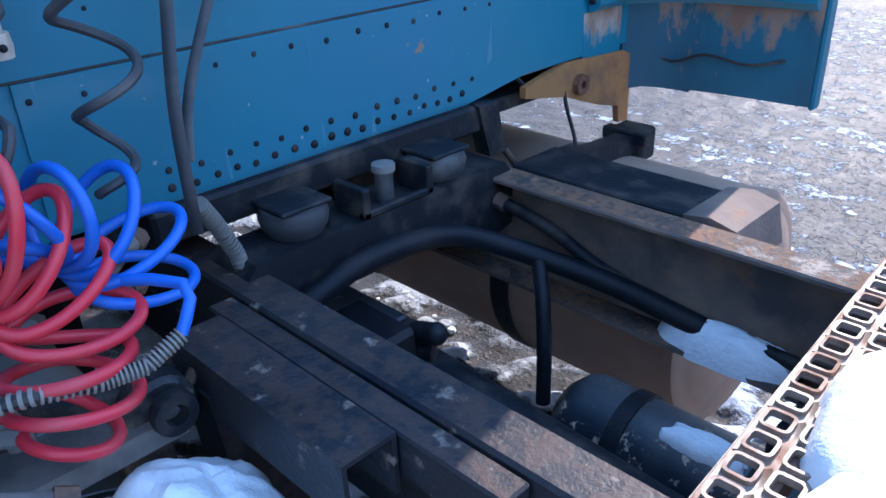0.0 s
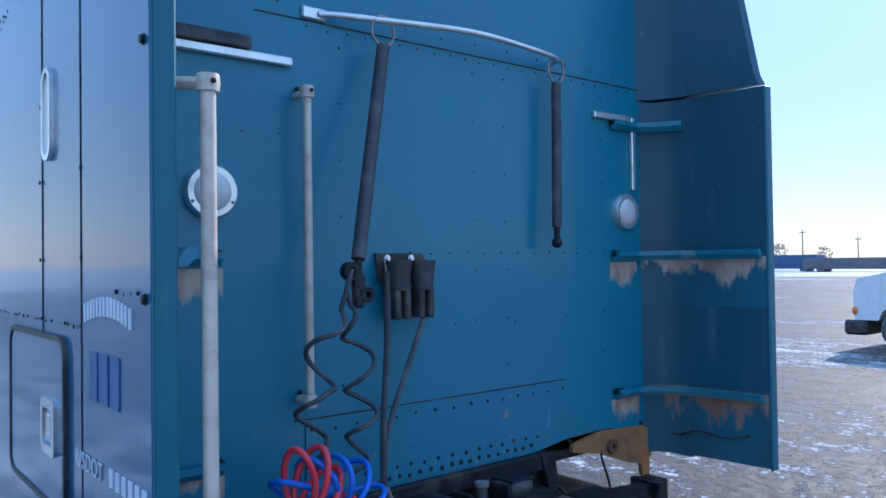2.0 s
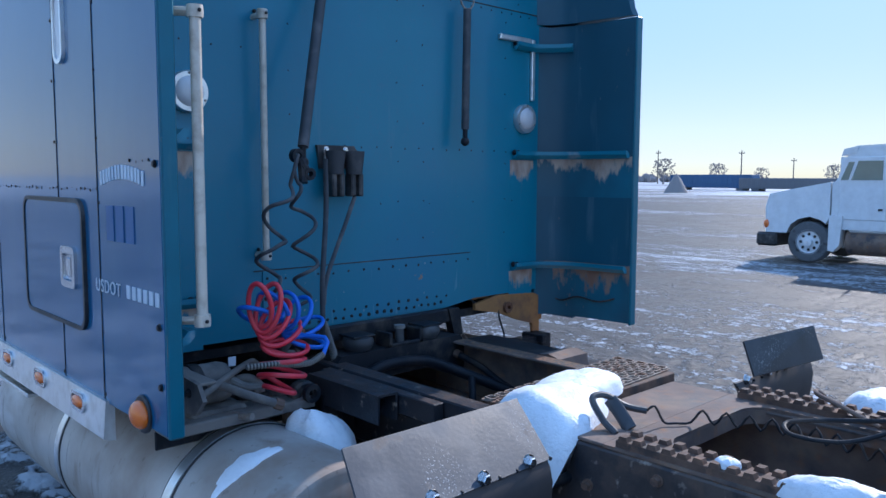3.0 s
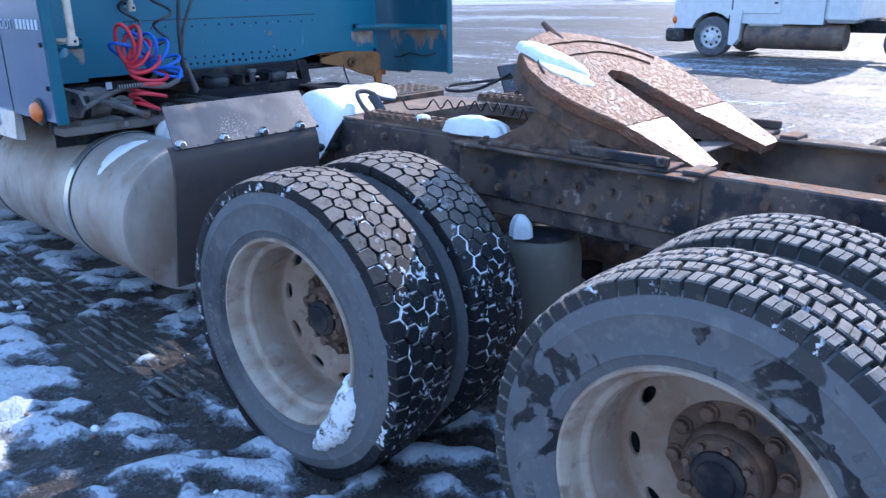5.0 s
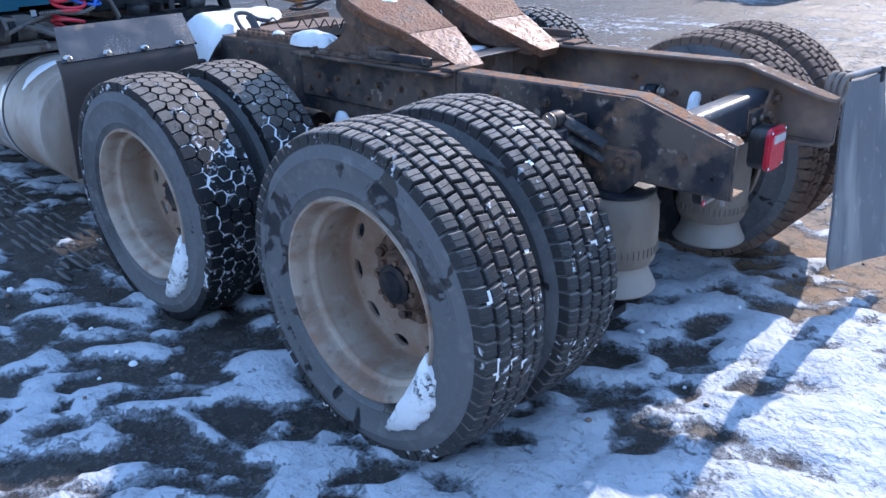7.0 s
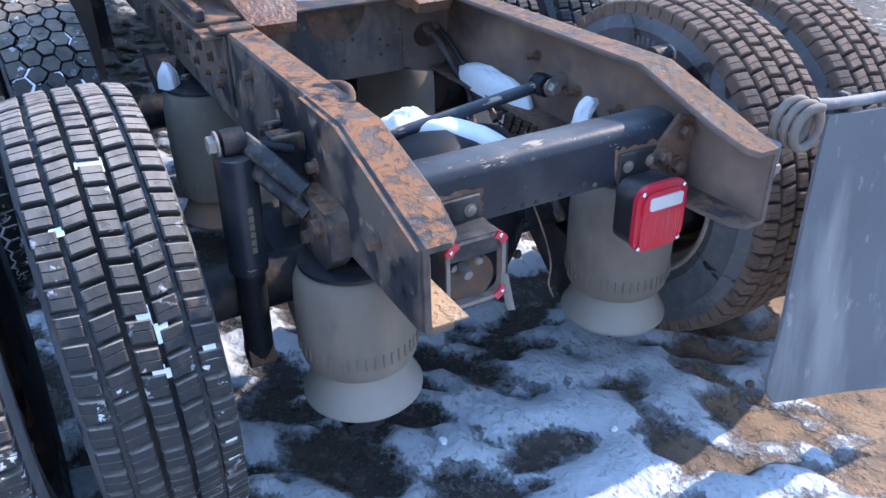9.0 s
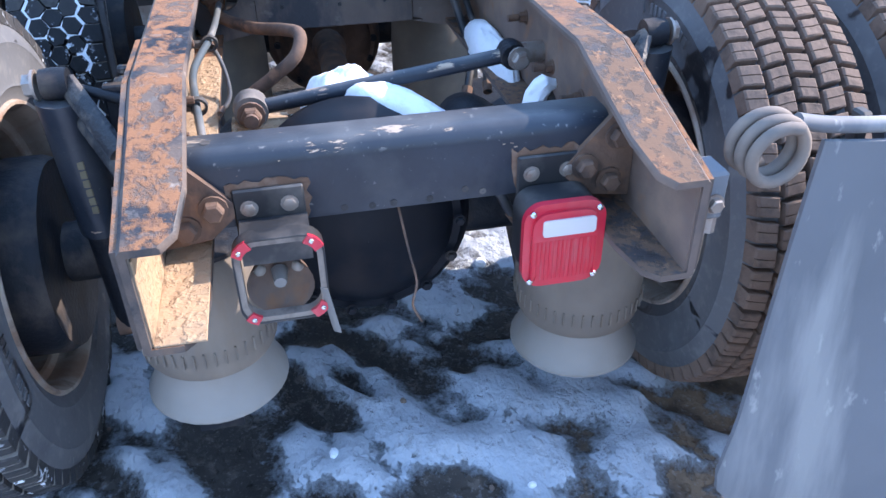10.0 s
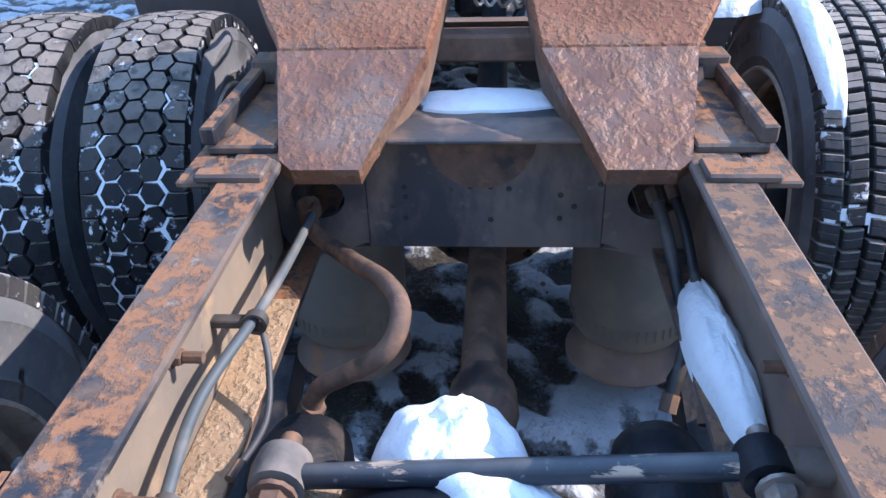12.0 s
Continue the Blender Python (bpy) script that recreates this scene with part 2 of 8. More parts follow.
def satin_black():
    m = Mat("scuffed_black_paint", (0.020, 0.026, 0.038), 0.36, 0.0, 0.3, 8)
    m.layer((0.10, 0.10, 0.10), 7, 0.50, 0.75, 0.7, strength=0.45)
    m.layer((0.30, 0.29, 0.28), 110, 0.68, 0.72, 0.7, strength=0.3)
    g = m.nd("ShaderNodeNewGeometry")
    sep = m.nd("ShaderNodeSeparateXYZ")
    m.link(g.outputs["Normal"], sep.inputs[0])
    edge = m.ramp(sep.outputs[2], 0.15, 0.45)
    m.over(m.math("MULTIPLY", edge, m.ramp(m.noise(24, 6, (1.0, 0.28, 1.4), rough=0.65), 0.605, 0.63)), (0.47, 0.36, 0.27), 0.9, -0.5)
    m.over(m.math("MULTIPLY", edge, m.ramp(m.noise(60, 5), 0.64, 0.70, 0, 0.4)), (0.38, 0.37, 0.35), 0.9)
    m.layer((0.42, 0.30, 0.21), 34, 0.715, 0.73, 0.9, (1.6, 0.6, 1.6), raise_by=-0.6, detail=4)
    m.top((0.15, 0.15, 0.15), 0.7, 0.98, 7, 0.55, 0.5)
    return m.done(0.3, 60, 0.002)


def rubber(name="dusty_tyre_rubber", damp=0.95):
    m = Mat(name, (0.04, 0.043, 0.05), 0.65, 0.0, 0.2)
    m.layer((0.125, 0.128, 0.136), 2.6, 0.30, 0.46, 0.92, strength=0.9)
    m.layer((0.010, 0.011, 0.014), 5.5, 0.595, 0.612, 0.28, strength=damp, detail=3, distort=1.2)
    m.layer((0.26, 0.25, 0.24), 20, 0.55, 0.75, 0.95, strength=0.4)
    m.layer((0.20, 0.195, 0.19), 60, 0.56, 0.70, 0.95, strength=0.35)
    return m.done(0.35, 160, 0.0015)


def tread_rubber():
    m = Mat("worn_tread_rubber", (0.022, 0.024, 0.029), 0.75, 0.0, 0.3, 30).joined()
    m.layer((0.040, 0.038, 0.037), 7, 0.36, 0.62, 0.95, strength=0.85)
    m.layer((0.16, 0.11, 0.085), 16, 0.60, 0.70, 0.95, strength=0.5)
    m.layer((0.02, 0.021, 0.024), 22, 0.58, 0.66, 0.6, strength=0.7)
    m.over(m.math("MULTIPLY", m.ramp(m.noise(38, 6, rough=0.65), 0.585, 0.62), m.ramp(m.noise(7, 4), 0.51, 0.60)), (0.74, 0.77, 0.82), 0.6, 1.0)
    g = m.nd("ShaderNodeNewGeometry")
    sep = m.nd("ShaderNodeSeparateXYZ")
    m.link(g.outputs["Normal"], sep.inputs[0])
    # Dust on upward faces; the sunlight on the tyre tops is put into its colour.
    m.over(m.math("MULTIPLY", m.ramp(sep.outputs[2], 0.50, 0.88), m.ramp(m.noise(18, 6), 0.28, 0.55, 0.30, 1.0)), (0.26, 0.228, 0.20), 0.95)
    m.layer((0.05, 0.047, 0.045), 45, 0.60, 0.68, 0.9, strength=0.6)
    return m.done(0.6, 90, 0.003)


def wet_shaded_tread():
    """Wet black tread with its shade put in; tops painted dusty and sunlit."""
    m = Mat("wet_shaded_honeycomb_tread_rubber", (0.0075, 0.009, 0.012), 0.55, 0.0, 0.3, 30, spec=0.3).joined()
    m.layer((0.024, 0.024, 0.026), 9, 0.50, 0.66, 0.8, strength=0.8)
    m.over(m.math("MULTIPLY", m.ramp(m.noise(30, 6, rough=0.65), 0.575, 0.60), m.ramp(m.noise(6, 4), 0.47, 0.56)), (0.74, 0.77, 0.82), 0.6, 1.0)
    g = m.nd("ShaderNodeNewGeometry")
    sep = m.nd("ShaderNodeSeparateXYZ")
    m.link(g.outputs["Normal"], sep.inputs[0])
    # Dust on faces that look up, with the sun on them painted in.
    m.over(m.math("MULTIPLY", m.ramp(sep.outputs[2], 0.50, 0.86), m.ramp(m.noise(14, 6), 0.28, 0.52, 0.25, 1.0)), (0.21, 0.18, 0.155), 0.95)
    m.layer((0.03, 0.029, 0.029), 40, 0.58, 0.66, 0.9, strength=0.6)
    return m.done(0.6, 90, 0.003)


def groove(name="groove_rubber_with_packed_snow", snow=0.60):
    m = Mat(name, (0.012, 0.013, 0.015), 0.8, 0.0, 0.2)
    m.layer((0.13, 0.10, 0.08), 5, 0.45, 0.6, 0.95, strength=0.7)
    m.layer((0.80, 0.83, 0.88), 5.2, snow, snow + 0.04, 0.6, strength=1.0, detail=7, raise_by=3.0)
    return m.done(0.3, 90, 0.004)


def rim_paint():
    m = Mat("dirty_cream_wheel_paint", (0.42, 0.345, 0.28), 0.5, 0.0, 0.12)
    m.layer((0.33, 0.27, 0.22), 5, 0.44, 0.68, 0.85, strength=0.7)
    m.layer((0.24, 0.125, 0.075), 7, 0.48, 0.64, 0.9, (1, 0.5, 1), strength=0.75)
    m.layer((0.10, 0.075, 0.06), 14, 0.60, 0.70, 0.9, strength=0.6)
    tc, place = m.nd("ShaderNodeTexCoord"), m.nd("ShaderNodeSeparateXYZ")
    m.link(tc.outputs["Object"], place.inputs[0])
    # Browner deeper into the well, and in a narrow band at its crease.
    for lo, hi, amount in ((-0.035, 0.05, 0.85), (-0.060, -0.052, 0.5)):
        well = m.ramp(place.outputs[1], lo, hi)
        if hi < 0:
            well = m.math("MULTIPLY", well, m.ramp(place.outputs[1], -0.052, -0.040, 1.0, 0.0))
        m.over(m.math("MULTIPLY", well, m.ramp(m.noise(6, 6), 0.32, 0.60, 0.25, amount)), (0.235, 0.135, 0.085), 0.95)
    m.layer((0.50, 0.46, 0.41), 16, 0.60, 0.75, 0.6, strength=0.5)
    m.layer((0.30, 0.24, 0.20), 70, 0.55, 0.70, 0.9, strength=0.4)
    return m.done(0.25, 70, 0.002)


def hub_steel():
    m = Mat("rusty_hub_steel", (0.14, 0.085, 0.06), 0.85, 0.0, 0.35, 20)
    m.layer(BLACK, 12, 0.52, 0.66, 0.5, strength=0.8)
    m.layer((0.24, 0.13, 0.08), 22, 0.55, 0.68, 0.9, strength=0.8)
    return m.done(0.5, 130, 0.002)


def rust_plate():
    m = Mat("rusted_cast_plate", (0.17, 0.068, 0.038), 0.6, 0.0, 0.3, 9, spec=0.3)
    m.layer((0.25, 0.125, 0.072), 5, 0.44, 0.66, 0.6, strength=0.85, raise_by=0.3)
    m.layer((0.14, 0.12, 0.105), 5, 0.55, 0.68, 0.5, strength=0.8)
    m.layer((0.080, 0.030, 0.017), 5, 0.56, 0.70, 0.6, strength=0.8)
    m.layer((0.27, 0.125, 0.07), 60, 0.44, 0.74, 0.85, strength=0.8, raise_by=1.3)
    m.layer((0.07, 0.045, 0.038), 8, 0.62, 0.72, 0.6, (0.5, 1.6, 1), strength=0.7)
    m.layer((0.30, 0.15, 0.085), 120, 0.58, 0.66, 0.9, strength=0.5, raise_by=0.6)
    return m.done(0.5, 70, 0.004)


def ramp_steel():
    m = Mat("worn_greasy_ramp_steel", (0.16, 0.072, 0.042), 0.42, 0.15, 0.3, 9, spec=0.6)
    m.layer((0.18, 0.125, 0.095), 6, 0.46, 0.62, 0.30, strength=0.8)
    m.layer((0.085, 0.035, 0.022), 5, 0.57, 0.70, 0.6, strength=0.8)
    m.layer((0.22, 0.10, 0.052), 34, 0.44, 0.76, 0.8, strength=0.9, raise_by=1.0)
    return m.done(0.6, 60, 0.005)


def tank_metal():
    m = Mat("dull_aluminium", (0.52, 0.475, 0.43), 0.45, 0.25, 0.08)
    m.layer((0.40, 0.37, 0.34), 2.4, 0.40, 0.70, 0.8, (0.5, 1, 1), strength=0.8)
    m.layer((0.30, 0.205, 0.145), 1.7, 0.42, 0.62, 0.8, (0.7, 1, 0.6), strength=0.85)
    m.layer((0.66, 0.66, 0.66), 2.2, 0.56, 0.68, 0.3, (0.45, 1, 1), strength=0.7)
    m.layer((0.22, 0.13, 0.07), 4, 0.58, 0.74, 0.9, (1, 1, 0.3), strength=0.8)
    m.layer((0.16, 0.12, 0.09), 30, 0.62, 0.72, 0.9, (1, 1, 0.12), strength=0.5)
    return m.done(0.15, 60, 0.002)


def brown_tank():
    m = Mat("mud_splashed_tank_metal", (0.34, 0.23, 0.17), 0.8, 0.1, 0.2)
    m.layer((0.34, 0.20, 0.13), 5, 0.45, 0.7, 0.9, strength=0.7)
    return m.done(0.3, 60)


def bag_rubber():
    m = Mat("dusty_air_spring_rubber", (0.165, 0.135, 0.11), 0.9, 0.0, 0.2)
    m.layer((0.26, 0.215, 0.17), 7, 0.45, 0.68, 0.95, (1, 1, 0.35), strength=0.75)
    m.layer((0.09, 0.085, 0.08), 6, 0.56, 0.70, 0.8, (1, 1, 0.5), strength=0.65)
    m.layer((0.20, 0.15, 0.11), 14, 0.58, 0.70, 0.9, (1, 1, 0.2), strength=0.6)
    return m.done(0.3, 120, 0.002)


def pedestal_mat():
    m = Mat("grey_composite_pedestal", (0.26, 0.235, 0.21), 0.6, 0.0, 0.12)
    m.layer((0.22, 0.18, 0.14), 5, 0.5, 0.7, 0.9, (1, 1, 0.4), strength=0.6)
    return m.done(0.1, 80)


def flap_rubber():
    m = Mat("scuffed_mud_flap_rubber", (0.15, 0.157, 0.172), 0.75, 0.0, 0.15, 3)
    m.layer((0.32, 0.315, 0.31), 9, 0.48, 0.66, 0.9, (1, 1, 0.10), strength=0.8)
    m.layer((0.40, 0.39, 0.37), 30, 0.63, 0.70, 0.95, (1, 1, 0.4), strength=0.6)
    return m.done(0.2, 120, 0.001)


def galv():
    m = Mat("weathered_grip_strut_steel", (0.30, 0.25, 0.21), 0.6, 0.5, 0.2)
    m.layer(RUST, 8, 0.48, 0.66, 0.9, strength=0.8)
    m.layer((0.42, 0.38, 0.33), 20, 0.55, 0.7, 0.7, strength=0.6)
    return m.done(0.4, 90, 0.002)


def plain(name, base, rough=0.5, metal=0.0, vary=0.08, bump=0.08, coat=0.0, dirt=0.0, dirt_color=DUST, scale=9, spec=0.5):
    m = Mat(name, base, rough, metal, vary, coat=coat, spec=spec)
    if dirt:
        m.layer(dirt_color, scale, 0.48, 0.70, 0.9, strength=dirt)
    return m.done(bump, 90, 0.002)


def snow_mat():
    m = Mat("packed_snow", (0.82, 0.84, 0.87), 0.55, 0.0, 0.03, 12)
    m.layer((0.70, 0.72, 0.76), 40, 0.5, 0.7, 0.35, strength=0.6, raise_by=0.5)
    m.p.inputs["Subsurface Weight"].default_value = 0.0
    return m.done(0.7, 90, 0.0035)


def speck_snow():
    m = Mat("mud_flecked_snow", (0.80, 0.82, 0.85), 0.6, 0.0, 0.04, 14)
    m.over(m.math("MULTIPLY", m.ramp(m.noise(60, 5, rough=0.7), 0.52, 0.60), m.ramp(m.noise(9, 3), 0.44, 0.58)), (0.035, 0.033, 0.034), 0.7, -0.8)
    return m.done(0.8, 70, 0.005)


def ground_mat():
    m = Mat("snowy_wet_gravel", (0.050, 0.044, 0.040), 0.58, 0.0, 0.35, 9)
    m.t.nodes.remove(m.co.node.inputs[0].links[0].from_node)
    m.layer((0.028, 0.025, 0.024), 0.7, 0.42, 0.6, 0.45, strength=0.8)
    m.layer((0.155, 0.13, 0.112), 26, 0.56, 0.68, 0.8, strength=0.6, raise_by=0.8)
    m.layer((0.25, 0.215, 0.185), 60, 0.63, 0.71, 0.8, strength=0.55, raise_by=0.6)
    m.layer((0.02, 0.018, 0.017), 38, 0.60, 0.68, 0.2, strength=0.8, raise_by=-1.0)
    m.p.inputs["Specular IOR Level"].default_value = 0.18
    a = m.nd("ShaderNodeAttribute")
    a.attribute_name = "snow"
    g = m.nd("ShaderNodeAttribute")
    g.attribute_name = "grain"
    fleck = m.math("ADD", m.ramp(m.noise(11, 7, rough=0.72), 0.3, 0.7, -1.0, 1.0), m.ramp(m.noise(40, 5, rough=0.7), 0.3, 0.7, -0.5, 0.5))
    fine = m.math("ADD", m.math("MULTIPLY", fleck, g.outputs["Fac"]), m.math("ADD", m.ramp(m.noise(16, 7, rough=0.68), 0.3, 0.7, -0.13, 0.13), m.ramp(m.noise(75, 5, rough=0.7), 0.3, 0.7, -0.07, 0.07)))
    yard = m.math("ADD", m.ramp(m.noise(1.2, 8, (0.5, 1.4, 1), rough=0.7), 0.3, 0.7, -1.1, 1.1), m.ramp(m.noise(4.5, 7, (0.6, 1.2, 1), rough=0.7), 0.3, 0.7, -0.7, 0.7))
    fine = m.math("ADD", fine, m.math("MULTIPLY", yard, m.math("SUBTRACT", g.outputs["Fac"], 0.035)))
    m.relief(m.math("MULTIPLY", m.noise(8, 6, rough=0.7), m.math("SUBTRACT", g.outputs["Fac"], 0.035)), 9.0)
    mask = m.ramp(m.math("ADD", a.outputs["Fac"], fine), 0.415, 0.585)
    frost = m.ramp(m.math("ADD", a.outputs["Fac"], m.ramp(m.noise(70, 5), 0.3, 0.7, -0.42, 0.42)), 0.50, 0.62, 0, 0.14)
    mud = m.nd("ShaderNodeAttribute")
    mud.attribute_name = "mud"
    m.over(m.math("MULTIPLY", mud.outputs["Fac"], m.ramp(m.noise(9, 6), 0.3, 0.55)), (0.25, 0.165, 0.105), 0.75, 0.5)
    m.over(frost, (0.50, 0.51, 0.53), 0.5)
    m.layer((0.22, 0.195, 0.175), 150, 0.62, 0.68, 0.5, strength=0.5)
    m.over(mask, (0.44, 0.47, 0.515), 0.6, 1.0)
    m.relief(m.math("MULTIPLY", mask, m.noise(13, 3, (1.0, 1.3, 1.0))), 4.5)
    m.over(m.math("MULTIPLY", m.ramp(m.noise(42, 6, rough=0.7), 0.55, 0.63, 0, 0.5), m.ramp(m.noise(3.5, 4), 0.44, 0.62)), (0.17, 0.145, 0.125), 0.8, -0.5)
    return m.done(0.6, 70, 0.005)


M_KICK, M_SCUFF, M_DARKTEAL = kick_paint(), scuffed_teal(), dark_teal()
M_TEAL, M_GLOSS, M_EDGE = teal_paint(), gloss_teal(), teal_edge()
PRIMER = (0.47, 0.37, 0.30)
M_BAND = worn_paint("teal_paint_worn_under_shelf", 1.86, 0.22, PRIMER, 0.34, 0.9)
M_WORN = worn_paint("teal_paint_worn_at_foot", 1.27, 0.34, (0.30, 0.20, 0.15), 0.52, 0.9)
M_PATCH_UP = worn_paint("teal_paint_worn_above", 1.838, 0.17, PRIMER, 0.62)
M_PATCH_LOW = worn_paint("teal_paint_worn_below", 1.238, 0.17, PRIMER, 0.62)
M_FRAME, M_DUSTY, M_TAN, M_SATIN = black_frame(), dusty_frame(), tan_frame(), satin_black()
M_WEB, M_CROSS = web_steel(), cross_steel()
M_RUBBER, M_TREAD, M_GROOVE, M_RIM, M_HUB = rubber(), tread_rubber(), groove(), rim_paint(), hub_steel()
M_RUST, M_TANK, M_BTANK, M_BAG, M_PED = rust_plate(), tank_metal(), brown_tank(), bag_rubber(), pedestal_mat()
M_FLAP, M_GALV, M_SNOW, M_GROUND = flap_rubber(), galv(), snow_mat(), ground_mat()
M_SPECKSNOW = speck_snow()
M_RAMP = ramp_steel()
M_WETSHADETREAD, M_SNOWGROOVE = wet_shaded_tread(), groove("groove_filled_with_snow", 0.47)
M_DRYRUBBER = rubber("dry_dusty_tyre_rubber", 0.12)
M_SKIRT = plain("muddy_skirt_rubber", (0.075, 0.058, 0.052), 0.7, dirt=0.7, dirt_color=(0.035, 0.035, 0.04), scale=6)
M_MUDTREAD = plain("mud_caked_tread", (0.16, 0.108, 0.082), 0.9, dirt=0.8, dirt_color=(0.06, 0.045, 0.038), scale=24, bump=1.2)
M_DUSTRAIL = dust_rail()


def sheet_plate():
    m = Mat("scratched_black_sheet", (0.028, 0.035, 0.046), 0.38, 0.0, 0.3)
    m.layer((0.105, 0.112, 0.125), 4, 0.46, 0.66, 0.7, strength=0.75)
    m.over(m.math("MULTIPLY", m.ramp(m.noise(170, 3), 0.60, 0.64, 0, 0.7), m.ramp(m.noise(4.5, 3), 0.52, 0.62)), (0.48, 0.49, 0.50), 0.85)
    m.layer((0.24, 0.17, 0.12), 9, 0.62, 0.72, 0.9, strength=0.5)
    return m.done(0.2, 80, 0.002)


M_SHEET = sheet_plate()
M_WETMUD = plain("wet_gravel_mud", (0.045, 0.040, 0.037), 0.5, dirt=0.6, dirt_color=(0.14, 0.12, 0.105), scale=30, bump=0.6)
M_FLAKE = plain("flaked_paint_rust", (0.15, 0.085, 0.055), 0.9, dirt=0.7, dirt_color=(0.27, 0.19, 0.145), scale=34, bump=1.0)
M_BEZEL = plain("grubby_grey_bezel_plastic", (0.24, 0.20, 0.17), 0.6, dirt=0.7, dirt_color=(0.07, 0.06, 0.055), scale=30, bump=0.3)
M_COIL = plain("mud_grey_spring_steel", (0.235, 0.185, 0.15), 0.75, dirt=0.8, dirt_color=(0.13, 0.115, 0.11), scale=9)
M_MUDIRON = plain("mud_caked_black_iron", (0.014, 0.016, 0.021), 0.5, dirt=0.8, dirt_color=(0.20, 0.165, 0.135), scale=20, bump=2.0)
M_BLACK = plain("black_plastic", (0.018, 0.019, 0.022), 0.5, dirt=0.35)
M_BAGDARK = plain("muddy_air_spring_rubber", (0.15, 0.13, 0.105), 0.9, dirt=0.5, dirt_color=(0.25, 0.20, 0.15))
M_IRON = plain("greasy_black_iron", (0.012, 0.014, 0.019), 0.5, dirt=0.42, dirt_color=(0.15, 0.115, 0.09), scale=13, bump=0.9, spec=0.25)
M_BOLT = plain("weathered_zinc_bolt", (0.34, 0.30, 0.27), 0.45, 0.6, dirt=0.5, dirt_color=RUST, scale=40)
M_CHROME = plain("bright_zinc_bolt", (0.65, 0.66, 0.68), 0.25, 1.0)
M_ALU = plain("polished_aluminium_tube", (0.78, 0.78, 0.77), 0.32, 0.85, dirt=0.30, dirt_color=(0.30, 0.22, 0.15), scale=14)
M_POLE = plain("chipped_white_tube_paint", (0.62, 0.545, 0.455), 0.35, 0.1, dirt=0.55, dirt_color=(0.36, 0.27, 0.19), scale=22)
M_REDHOSE = plain("red_nylon_hose", (0.74, 0.035, 0.06), 0.34, bump=0.0, dirt=0.15)
M_COVER = plain("greasy_black_cover_paint", (0.006, 0.008, 0.013), 0.5, dirt=0.22, dirt_color=(0.10, 0.07, 0.055), scale=6, spec=0.22)
M_BLUEHOSE = plain("blue_nylon_hose", (0.025, 0.145, 0.62), 0.38, bump=0.0)
M_CABLE = plain("grey_rubber_cable", (0.045, 0.047, 0.053), 0.55, dirt=0.45, dirt_color=(0.22, 0.20, 0.19))
M_LOOM = plain("grey_ribbed_conduit", (0.20, 0.19, 0.18), 0.6, dirt=0.4)
M_DUSTGREY = plain("road_dust_grey_metal", (0.20, 0.175, 0.155), 0.85, dirt=0.7, dirt_color=(0.06, 0.06, 0.065), scale=10, bump=0.5)
M_BLUETUBE = plain("slate_air_tube", (0.075, 0.095, 0.11), 0.5, dirt=0.5)
M_REDLENS = plain("red_lens", (0.58, 0.02, 0.045), 0.3, coat=0.3, dirt=0.45, dirt_color=(0.45, 0.16, 0.16))
M_WHITELENS = plain("clear_lens", (0.62, 0.60, 0.60), 0.25, coat=0.4)
M_AMBER = plain("amber_lens", (0.75, 0.16, 0.015), 0.22, coat=0.5)
M_WHITE = plain("white_truck_paint", (0.74, 0.76, 0.78), 0.3, coat=0.5, dirt=0.12, dirt_color=(0.45, 0.42, 0.4))
# Opaque glass: the greenish daylight behind it is put into its base.
M_GLASS = plain("dark_cab_glass", (0.09, 0.16, 0.155), 0.05, coat=1.0, bump=0.0)
M_YELLOW = plain("ochre_primed_steel", (0.36, 0.165, 0.055), 0.8, dirt=0.85, dirt_color=(0.17, 0.085, 0.055), scale=11, bump=0.3)
M_MARK = plain("pale_lettering", (0.50, 0.56, 0.62), 0.5)
M_DARKMARK = plain("dark_blue_lettering", (0.03, 0.10, 0.24), 0.5)
# Haze of the distance is put into the twig, container and pole colours.
M_BARK = plain("hazed_winter_twigs", (0.27, 0.235, 0.22), 0.9, bump=0.3)
M_FARM = plain("distant_weathered_steel", (0.16, 0.16, 0.17), 0.8)
M_FARBLUE = plain("hazed_blue_steel", (0.06, 0.12, 0.22), 0.6)
M_WOODPOLE = plain("hazed_pole_wood", (0.22, 0.18, 0.155), 0.9)

# ---- building blocks ----


